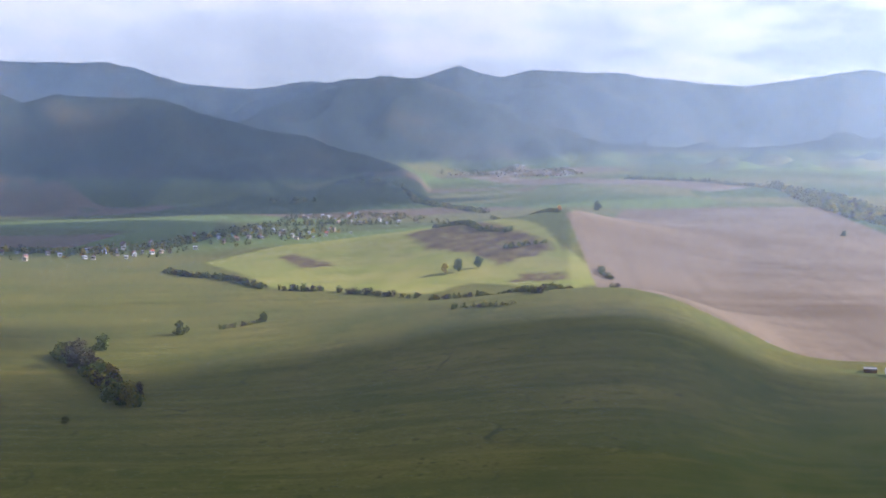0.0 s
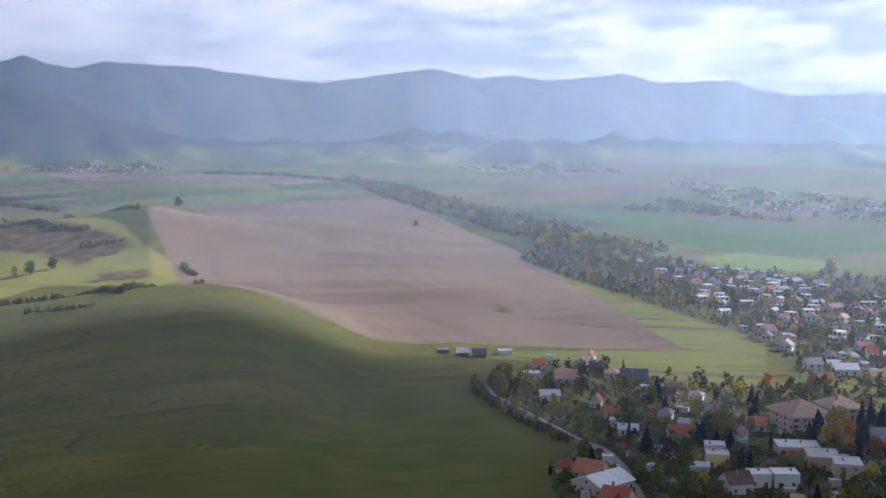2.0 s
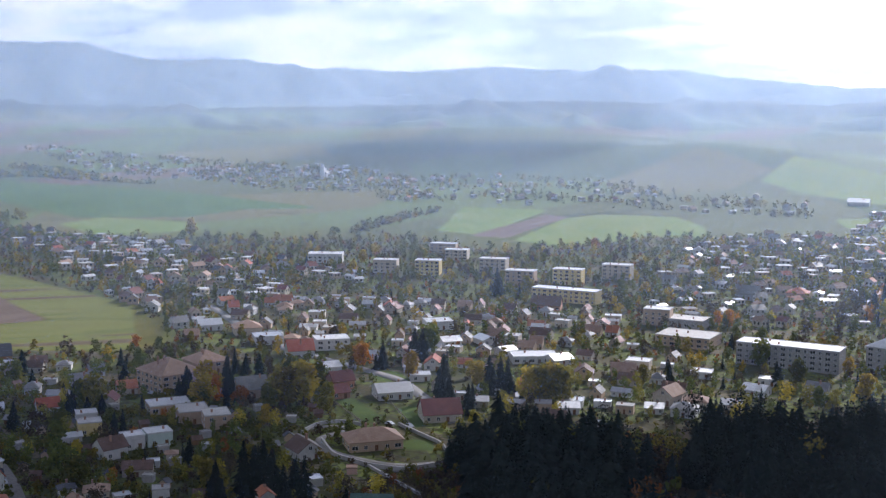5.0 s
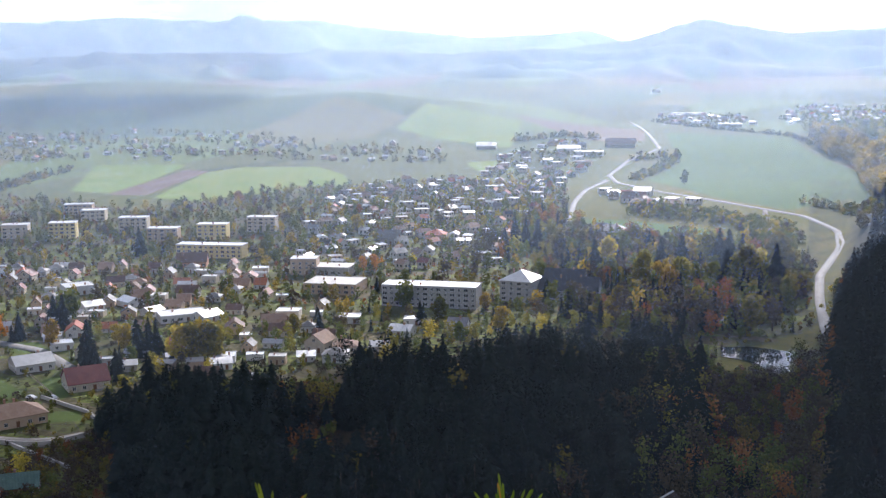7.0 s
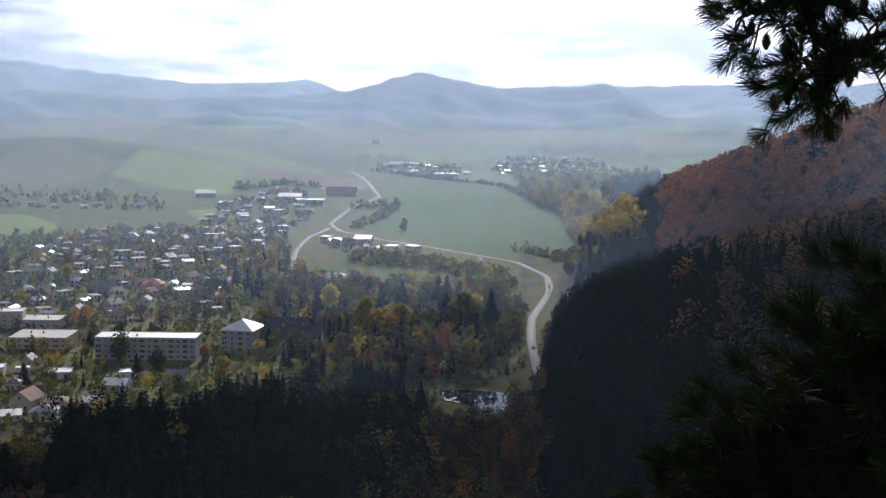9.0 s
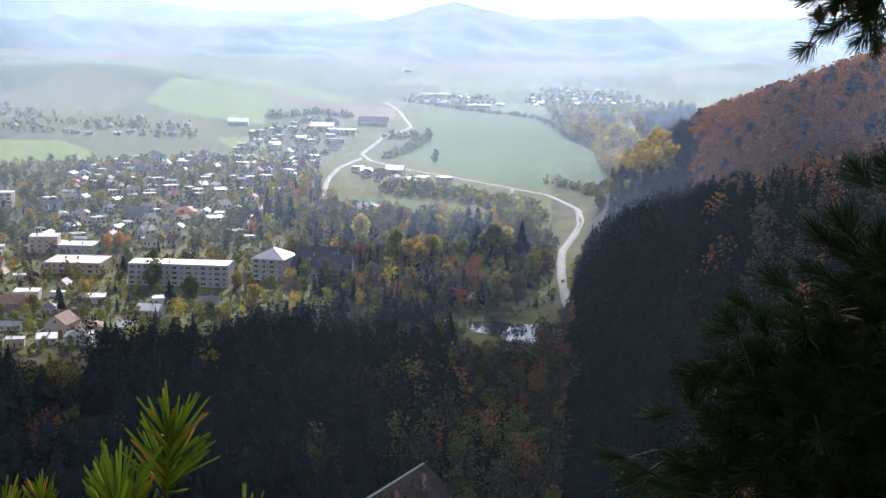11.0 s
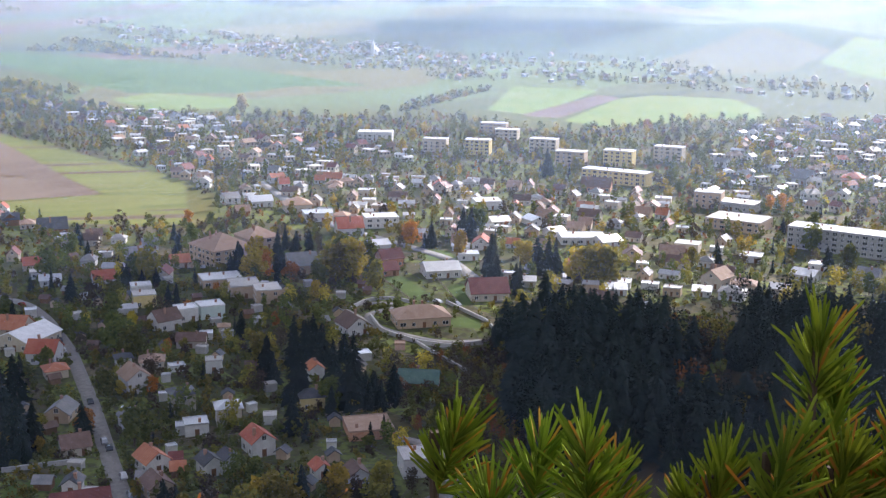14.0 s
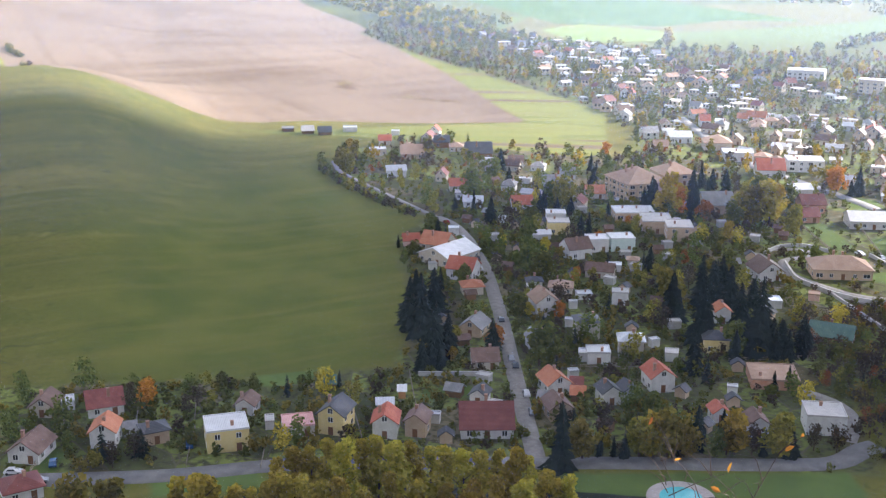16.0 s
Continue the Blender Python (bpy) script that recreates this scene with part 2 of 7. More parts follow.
def plain(name, c1, c2, size=0.6, rough=0.8, metal=0.0, spec=0.3, vary=0.0, bump=0.0, bump_size=0.1):
    """A two-tone surface with grain; vary: brightness that differs from object to object."""
    m, n, l, b = shader(name, rough, metal, spec)
    geo = n.new("ShaderNodeTexCoord")
    c = noise_mix(n, l, geo.outputs["Object"], size, c1, c2)
    c = noise_mix(n, l, geo.outputs["Object"], size * 0.13, c, noise_mix(n, l, geo.outputs["Object"], size * 3, c2, c1), 0.45, 0.75)
    if vary:
        info, hsv, mr = n.new("ShaderNodeObjectInfo"), n.new("ShaderNodeHueSaturation"), n.new("ShaderNodeMapRange")
        l.new(info.outputs["Random"], mr.inputs["Value"])
        mr.inputs["To Min"].default_value, mr.inputs["To Max"].default_value = 1 - vary, 1 + vary
        l.new(mr.outputs["Result"], hsv.inputs["Value"])
        l.new(c, hsv.inputs["Color"])
        c = hsv.outputs["Color"]
    l.new(c, b.inputs["Base Color"])
    if bump:
        nz, bp = n.new("ShaderNodeTexNoise"), n.new("ShaderNodeBump")
        nz.inputs["Scale"].default_value = 1 / bump_size
        l.new(geo.outputs["Object"], nz.inputs["Vector"])
        bp.inputs["Distance"].default_value = bump
        l.new(nz.outputs["Fac"], bp.inputs["Height"])
        l.new(bp.outputs["Normal"], b.inputs["Normal"])
    return m


def leaves(name, c1, c2, vary=0.25, through=0.35):
    """Foliage: tone from clump to clump and from tree to tree, light shining through."""
    m, n, l, b = shader(name, 0.9, 0.0, 0.03)
    geo, info = n.new("ShaderNodeNewGeometry"), n.new("ShaderNodeObjectInfo")
    mx = n.new("ShaderNodeMix")
    mx.data_type = "RGBA"
    mx.inputs["A"].default_value, mx.inputs["B"].default_value = (*c1, 1), (*c2, 1)
    l.new(geo.outputs["Random Per Island"], mx.inputs["Factor"])
    hsv, mr, hr = n.new("ShaderNodeHueSaturation"), n.new("ShaderNodeMapRange"), n.new("ShaderNodeMapRange")
    l.new(info.outputs["Random"], mr.inputs["Value"])
    mr.inputs["To Min"].default_value, mr.inputs["To Max"].default_value = 1 - vary, 1 + vary
    l.new(info.outputs["Random"], hr.inputs["Value"])
    hr.inputs["To Min"].default_value, hr.inputs["To Max"].default_value = 0.485, 0.515
    l.new(hr.outputs["Result"], hsv.inputs["Hue"])
    l.new(mr.outputs["Result"], hsv.inputs["Value"])
    l.new(mx.outputs["Result"], hsv.inputs["Color"])
    l.new(hsv.outputs["Color"], b.inputs["Base Color"])
    tr, add = n.new("ShaderNodeBsdfTranslucent"), n.new("ShaderNodeMixShader")
    l.new(hsv.outputs["Color"], tr.inputs["Color"])
    add.inputs["Fac"].default_value = through
    l.new(b.outputs[0], add.inputs[1])
    l.new(tr.outputs[0], add.inputs[2])
    l.new(add.outputs[0], n["Material Output"].inputs["Surface"])
    return m


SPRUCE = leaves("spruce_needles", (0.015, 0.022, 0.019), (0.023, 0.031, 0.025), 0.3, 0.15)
GREEN = leaves("green_leaves", (0.072, 0.094, 0.028), (0.165, 0.172, 0.042), 0.25, 0.45)
YELLOW = leaves("yellow_leaves", (0.25, 0.19, 0.028), (0.5, 0.36, 0.052), 0.25, 0.45)
OLIVE = leaves("turning_leaves", (0.135, 0.125, 0.028), (0.29, 0.23, 0.045), 0.25, 0.45)
ORANGE = leaves("orange_leaves", (0.36, 0.14, 0.025), (0.52, 0.23, 0.04))
RUST = leaves("rust_leaves", (0.22, 0.085, 0.03), (0.33, 0.14, 0.045))
BARE = leaves("bare_twigs", (0.06, 0.05, 0.034), (0.115, 0.09, 0.058))
GOLDEN = leaves("golden_leaves", (0.28, 0.24, 0.03), (0.48, 0.38, 0.05), 0.25, 0.5)
BARK = plain("bark", (0.07, 0.05, 0.035), (0.12, 0.09, 0.065), 0.4, 0.95)


# ---- the ground: one sheet, polar grid, with the fields as signed distances ----
ZONES = {}


def zone(name, *corners):
    ZONES.setdefault(name, []).append(corners)


def inside(corners, x, y):
    """Signed distance to a polygon, positive inside."""
    c = np.array(corners, float)
    d2, odd = np.full(x.shape, 1e12), np.zeros(x.shape, bool)
    for (ax, ay), (bx, by) in zip(c, np.roll(c, -1, 0)):
        ex, ey = bx - ax, by - ay
        u = np.clip(((x - ax) * ex + (y - ay) * ey) / (ex * ex + ey * ey + 1e-9), 0, 1)
        d2 = np.minimum(d2, (x - ax - u * ex) ** 2 + (y - ay - u * ey) ** 2)
        cross = (ay > y) != (by > y)
        odd ^= cross & (x < ax + (y - ay) / (ey if ey else 1e-9) * ex)
    return np.where(odd, 1, -1) * np.sqrt(d2)


def zone_field(name, x, y):
    return np.max([inside(c, x, y) for c in ZONES[name]], 0)


def ground_z(x, y):
    return float(height(np.array([x]), np.array([y]))[0])


# ---- unseen heap clouds, added above and round the basin to shade the land ----
def cloud(x, y, z, wide, deep, seed):
    """A flat-based heap cloud of many merged billows."""
    q = random.Random(seed)
    bm = bmesh.new()
    for k in range(26):
        a, r = q.uniform(0, 6.283), q.uniform(0, 1) ** 0.6 * 0.8
        s = q.uniform(0.22, 0.4) * (1.15 - 0.5 * r)
        bmesh.ops.create_icosphere(bm, subdivisions=2, radius=1.0, matrix=pose(math.cos(a) * r * wide, math.sin(a) * r * deep, q.uniform(0, 40)) @ Matrix.Diagonal((s * wide, s * deep, 60 + 70 * s, 1)))
    for v in bm.verts:
        n = noise.noise(Vector((v.co.x, v.co.y, v.co.z)) * 0.012 + Vector((seed, 0, 0)))
        v.co += v.co.normalized() * n * 40
        if v.co.z < -25:
            v.co.z = -25 + n * 6
    me = bpy.data.meshes.new("cloud")
    bm.to_mesh(me)
    bm.free()
    for p in me.polygons:
        p.use_smooth = True
    me.materials.append(CLOUD)
    ob = tagged(new("cloud", me), "unseen heap cloud added above the view to shade the land", "cloud", kind="structure")
    ob.location = (x, y, z)


CLOUD = bpy.data.materials.new("shade_cloud")
CLOUD.use_nodes = True
cn, cl = CLOUD.node_tree.nodes, CLOUD.node_tree.links
cn.clear()
c_out, c_mix, c_fwd, c_back = cn.new("ShaderNodeOutputMaterial"), cn.new("ShaderNodeMixShader"), cn.new("ShaderNodeBsdfTranslucent"), cn.new("ShaderNodeBsdfDiffuse")
c_fwd.inputs["Color"].default_value = c_back.inputs["Color"].default_value = (0.85, 0.87, 0.9, 1)
cl.new(c_fwd.outputs[0], c_mix.inputs[1])
cl.new(c_back.outputs[0], c_mix.inputs[2])
cl.new(c_mix.outputs[0], c_out.inputs["Surface"])
# x, y: ground to be shaded; each added cloud is shifted towards the sun
for cx, cy, cz, cw, cd, cs in ((-75, 330, 700, 345, 300, 1), (335, -45, 690, 265, 165, 8), (240, 140, 695, 150, 115, 12), (160, 550, 700, 80, 62, 13), (1600, 1180, 740, 430, 400, 14), (165, 325, 700, 150, 210, 9), (-400, 520, 710, 190, 270, 10), (-560, 1480, 730, 260, 330, 11), (-520, 2280, 720, 520, 480, 2), (-2200, 500, 760, 500, 420, 3), (-1600, -1300, 740, 620, 500, 4), (-300, -1500, 780, 560, 520, 5), (-2500, 1600, 760, 640, 560, 6), (-2600, -700, 720, 480, 520, 7)):
    drift = cz / sun_way.z
    cloud(cx + sun_way.x * drift, cy + sun_way.y * drift, cz, cw, cd, cs)

zone("plough", (112, 1152), (114, 966), (113, 696), (147, 675), (175, 671), (198, 654), (246, 647), (302, 609), (363, 582), (416, 794), (477, 1096), (526, 1452), (604, 1865), (263, 1771), (122, 1172))
zone("plough", (3, 2972), (460, 2103), (557, 2141), (325, 2730))
zone("plough", (823, 634), (838, 602), (992, 636), (996, 665))
zone("plough", (1388, 340), (1397, 279), (1546, 309), (1608, 520))
zone("bright", (827, 588), (824, 470), (960, 464), (1011, 495), (1059, 550), (1031, 620), (984, 634))
zone("bright", (1030, 605), (1001, 498), (882, 474), (789, 465))
zone("bright", (1390, 605), (1285, 414), (1543, 480), (1583, 637))
zone("bright", (1080, 383), (1094, 347), (1171, 383), (1135, 414))
zone("bright", (618, 966), (598, 869), (678, 835), (717, 893), (680, 987))
zone("bright", (826, 673), (835, 626), (1029, 686), (997, 777))
zone("lush", (1068, 211), (950, 130), (899, 69), (968, 27), (724, -7), (1160, 27), (1334, 84), (1478, 115), (1515, 276), (1216, 206))
zone("lush", (695, 1200), (661, 1001), (742, 932), (834, 950), (905, 892), (878, 1222), (783, 1551), (754, 1799))
zone("lush", (823, 213), (770, 192), (754, 156), (752, 98), (806, 110), (831, 177))
zone("meadow", (-257, 1189), (-149, 949), (-17, 892), (14, 934), (88, 891), (136, 921), (99, 1009), (86, 1102), (-22, 1501), (-196, 1329))
zone("scrub", (-50, 1218), (-21, 1075), (15, 1038), (39, 989), (92, 1013), (73, 1074), (54, 1116), (-14, 1476))
zone("scrub", (-181, 1189), (-141, 1067), (-110, 1069), (-166, 1206))
zone("scrub", (45, 926), (99, 921), (92, 943), (61, 951))
zone("strips", (439, 1035), (403, 797), (366, 581), (399, 550), (437, 603), (442, 717), (470, 919))
zone("strips", (195, 631), (256, 586), (346, 476), (399, 550), (363, 582))
zone("town", (28, 301), (89, 280), (128, 271), (152, 305), (186, 392), (212, 413), (205, 506), (230, 552), (273, 573), (331, 491), (351, 454), (426, 563), (434, 785), (450, 1023), (572, 1134), (582, 901), (673, 766), (747, 668), (783, 712), (765, 555), (932, 497), (966, 366), (1039, 281), (821, 217), (731, 95), (700, 39), (533, 29), (457, 66), (459, 138), (369, 223), (282, 234), (213, 185), (196, 160), (136, 207), (20, 245))
zone("woods", (321, 245), (350, 256), (380, 204), (414, 196), (459, 138), (510, 89), (431, 55), (445, 31), (290, 16), (213, 163))
zone("sward", (96, 440), (150, 500), (205, 540), (215, 415), (187, 392), (152, 305), (128, 271), (92, 281), (50, 300), (62, 370))
zone("lawn", (340, 332), (349, 329), (332, 296), (324, 299))
zone("lawn", (349, 305), (356, 301), (336, 279), (328, 278))
zone("lawn", (304, 267), (318, 272), (320, 263), (313, 254))
zone("lawn", (390, 362), (398, 346), (385, 329), (378, 342))
zone("lawn", (355, 401), (366, 407), (365, 400), (349, 384))
zone("lawn", (28, 251), (35, 261), (37, 257), (33, 247))
zone("lawn", (51, 235), (74, 228), (73, 221), (49, 227))
zone("lawn", (128, 253), (141, 250), (137, 242), (123, 247))
zone("lawn", (134, 196), (191, 166), (186, 155), (128, 186))
zone("lawn", (91, 283), (108, 279), (104, 270), (90, 275))
zone("scrub", (321, 777), (328, 767), (322, 739), (315, 746))
zone("scrub", (333, 706), (363, 662), (360, 656), (334, 700))


def ground():
    """The land as one sheet to the skyline."""
    az = np.concatenate([np.arange(-255, -118, 3.0), np.arange(-118, 36, 0.22), np.arange(36, 105, 3.0)])
    rr = np.concatenate([[0.01, 1.2], np.geomspace(2.2, 170, 46), np.geomspace(172, 1700, 236), np.geomspace(1715, 4870, 110)])
    a, r = np.meshgrid(np.radians(az), rr)
    x, y = -np.sin(a) * r, np.cos(a) * r
    z = height(x, y)
    nr, na = x.shape
    v = np.stack([x, y, z], -1).reshape(-1, 3)
    i, j = np.meshgrid(np.arange(nr - 1), np.arange(na), indexing="ij")
    j2 = (j + 1) % na
    q = np.stack([i * na + j, i * na + j2, (i + 1) * na + j2, (i + 1) * na + j], -1).reshape(-1, 4)[:, ::-1]
    me = bpy.data.meshes.new("ground")
    me.vertices.add(len(v))
    me.vertices.foreach_set("co", v.ravel())
    me.loops.add(q.size)
    me.loops.foreach_set("vertex_index", q.ravel().astype(np.int32))
    me.polygons.add(len(q))
    me.polygons.foreach_set("loop_start", np.arange(0, q.size, 4, dtype=np.int32))
    me.polygons.foreach_set("loop_total", np.full(len(q), 4, dtype=np.int32))
    me.polygons.foreach_set("use_smooth", np.ones(len(q), bool))
    me.update(calc_edges=True)
    vx, vy = v[:, 0], v[:, 1]
    for name in ZONES:
        at = me.attributes.new(name, "FLOAT", "POINT")
        at.data.foreach_set("value", zone_field(name, vx, vy).astype(np.float32))
    dist = np.hypot(vx, vy)
    at = me.attributes.new("farm", "FLOAT", "POINT")
    at.data.foreach_set("value", (dist - np.where(vx < 0, 1350, 1050)).astype(np.float32))
    at = me.attributes.new("wild", "FLOAT", "POINT")
    azv = np.degrees(np.arctan2(-vx, vy))
    # wooded hills: above the fields' edge, on the basin's sides
    base = 0.035 * np.maximum(dist - 700, 0)
    wood = np.maximum(v[:, 2] - base - np.interp(azv, [-20, -8, -2, 5], [26, 20, 8, 3]), 0) * (dist > 1850) - 6
    wood = np.where((dist < 1850) | (wood <= -5.9), -40, wood)
    wood = np.where((azv < -86.5) & (dist < 1100) & (dist > 250), np.maximum(wood, v[:, 2] - base - 6), wood)
    wood = np.where(dist < 230, 20, wood)
    at.data.foreach_set("value", wood.astype(np.float32))
    me.materials.append(ground_material())
    tagged(new("ground", me), "rolling autumn farmland with green meadows and ploughed fields", "ground", kind="structure")


def plots(n, l, pos):
    """Garden plots: lawn, beds and bare soil, parted by trodden paths."""
    mp, cell, edge = n.new("ShaderNodeMapping"), n.new("ShaderNodeTexVoronoi"), n.new("ShaderNodeTexVoronoi")
    mp.inputs["Scale"].default_value, mp.inputs["Rotation"].default_value = (0.085, 0.05, 0.0), (0, 0, radians(28))
    l.new(pos, mp.inputs["Vector"])
    edge.feature = "DISTANCE_TO_EDGE"
    for v in (cell, edge):
        v.inputs["Scale"].default_value = 1.0
        l.new(mp.outputs["Vector"], v.inputs["Vector"])
    sep, rp = n.new("ShaderNodeSeparateColor"), n.new("ShaderNodeValToRGB")
    l.new(cell.outputs["Color"], sep.inputs[0])
    l.new(sep.outputs[0], rp.inputs["Fac"])
    rp.color_ramp.interpolation = "CONSTANT"
    e = rp.color_ramp.elements
    e[0].color, e[1].color, e[1].position = (0.082, 0.092, 0.032, 1), (0.13, 0.155, 0.042, 1), 0.22
    for at, c in ((0.4, (0.11, 0.095, 0.048, 1)), (0.52, (0.17, 0.2, 0.05, 1)), (0.7, (0.095, 0.105, 0.036, 1)), (0.86, (0.17, 0.145, 0.085, 1))):
        e.new(at).color = c
    tone = noise_mix(n, l, pos, 2.2, rp.outputs["Color"], noise_mix(n, l, pos, 0.9, (0.042, 0.046, 0.02), (0.088, 0.082, 0.038)), 0.45, 0.62)
    mr, mx = n.new("ShaderNodeMapRange"), n.new("ShaderNodeMix")
    mr.inputs["From Min"].default_value, mr.inputs["From Max"].default_value = 0.004, 0.02
    l.new(edge.outputs["Distance"], mr.inputs["Value"])
    mx.data_type = "RGBA"
    mx.inputs["A"].default_value = (0.1, 0.092, 0.06, 1)
    l.new(mr.outputs["Result"], mx.inputs["Factor"])
    l.new(tone, mx.inputs["B"])
    return mx.outputs["Result"]


def ground_material():
    m, n, l, b = shader("land", 0.95, 0.0, 0.1)
    geo = n.new("ShaderNodeNewGeometry")
    pos = geo.outputs["Position"]
    # mown grass, patchy: sappy hollows, straw-coloured rises
    grass = noise_mix(n, l, pos, 90, (0.088, 0.1, 0.017), (0.172, 0.146, 0.032), 0.38, 0.62)
    grass = noise_mix(n, l, pos, 14, grass, (0.122, 0.12, 0.021), 0.42, 0.64)
    grass = noise_mix(n, l, pos, 1.6, grass, (0.074, 0.082, 0.015), 0.48, 0.8)
    grass = noise_mix(n, l, pos, 4.5, grass, (0.06, 0.068, 0.016), 0.6, 0.72)
    grass = noise_mix(n, l, pos, 6.5, grass, (0.19, 0.165, 0.038), 0.6, 0.78)
    # mowing streaks that follow the slope
    mp = n.new("ShaderNodeMapping")
    mp.inputs["Scale"].default_value, mp.inputs["Rotation"].default_value = (0.006, 0.07, 0.03), (0, 0, radians(-6))
    l.new(pos, mp.inputs["Vector"])
    grass = noise_mix(n, l, mp.outputs["Vector"], 1.0, grass, (0.084, 0.092, 0.018), 0.42, 0.74, 4.0)
    mp3 = n.new("ShaderNodeMapping")
    mp3.inputs["Scale"].default_value, mp3.inputs["Rotation"].default_value = (0.012, 0.16, 0.22), (0, 0, radians(9))
    l.new(pos, mp3.inputs["Vector"])
    grass = noise_mix(n, l, mp3.outputs["Vector"], 1.0, grass, (0.168, 0.146, 0.032), 0.52, 0.85, 5.0)
    # trodden paths along the contour, broken off here and there
    trod, tsep, tadd, tsin, tlo = n.new("ShaderNodeTexNoise"), n.new("ShaderNodeSeparateXYZ"), n.new("ShaderNodeMath"), n.new("ShaderNodeMath"), n.new("ShaderNodeMapRange")
    trod.inputs["Scale"].default_value, trod.inputs["Detail"].default_value = 0.012, 3.0
    l.new(pos, trod.inputs["Vector"])
    l.new(pos, tsep.inputs[0])
    tadd.operation, tsin.operation = "MULTIPLY_ADD", "PINGPONG"
    tadd.inputs[1].default_value = 34.0
    l.new(trod.outputs["Fac"], tadd.inputs[0])
    l.new(tsep.outputs["Z"], tadd.inputs[2])
    l.new(tadd.outputs[0], tsin.inputs[0])
    tsin.inputs[1].default_value = 4.3
    for k, v in zip(("From Min", "From Max", "To Min", "To Max"), (0.0, 0.16, 0.75, 0.0)):
        tlo.inputs[k].default_value = v
    l.new(tsin.outputs[0], tlo.inputs["Value"])
    gap, gmul, tmix = n.new("ShaderNodeTexNoise"), n.new("ShaderNodeMath"), n.new("ShaderNodeMix")
    gap.inputs["Scale"].default_value = 0.017
    gramp = n.new("ShaderNodeMapRange")
    gramp.inputs["From Min"].default_value, gramp.inputs["From Max"].default_value = 0.5, 0.6
    l.new(pos, gap.inputs["Vector"])
    l.new(gap.outputs["Fac"], gramp.inputs["Value"])
    gmul.operation = "MULTIPLY"
    l.new(tlo.outputs["Result"], gmul.inputs[0])
    l.new(gramp.outputs["Result"], gmul.inputs[1])
    tmix.data_type = "RGBA"
    l.new(gmul.outputs[0], tmix.inputs["Factor"])
    l.new(grass, tmix.inputs["A"])
    tmix.inputs["B"].default_value = (0.05, 0.06, 0.022, 1)
    grass = tmix.outputs["Result"]
    # furrows run with the ploughland's long side; their streaks also paint cloud-light bands
    mp4 = n.new("ShaderNodeMapping")
    mp4.inputs["Scale"].default_value, mp4.inputs["Rotation"].default_value = (0.11, 0.0045, 0.0), (0, 0, radians(17))
    l.new(pos, mp4.inputs["Vector"])
    # patchwork of far fields
    vo, vm, rp = n.new("ShaderNodeTexVoronoi"), n.new("ShaderNodeMapping"), n.new("ShaderNodeValToRGB")
    vm.inputs["Scale"].default_value, vm.inputs["Rotation"].default_value = (0.0028, 0.0062, 0.0), (0, 0, radians(25))
    l.new(pos, vm.inputs["Vector"])
    l.new(vm.outputs["Vector"], vo.inputs["Vector"])
    vo.inputs["Scale"].default_value = 1.0
    vs = n.new("ShaderNodeSeparateColor")
    l.new(vo.outputs["Color"], vs.inputs[0])
    l.new(vs.outputs[0], rp.inputs["Fac"])
    rp.color_ramp.interpolation = "CONSTANT"
    re_ = rp.color_ramp.elements
    re_[0].color, re_[1].color, re_[1].position = (0.10, 0.115, 0.035, 1), (0.075, 0.105, 0.035, 1), 0.3
    for at_, c_ in ((0.48, (0.15, 0.14, 0.05, 1)), (0.62, (0.12, 0.16, 0.045, 1)), (0.78, (0.15, 0.105, 0.07, 1)), (0.9, (0.065, 0.08, 0.03, 1))):
        re_.new(at_).color = c_
    farm = noise_mix(n, l, pos, 45, rp.outputs["Color"], noise_mix(n, l, pos, 16, (0.06, 0.07, 0.03), (0.11, 0.12, 0.04)), 0.55, 0.75)
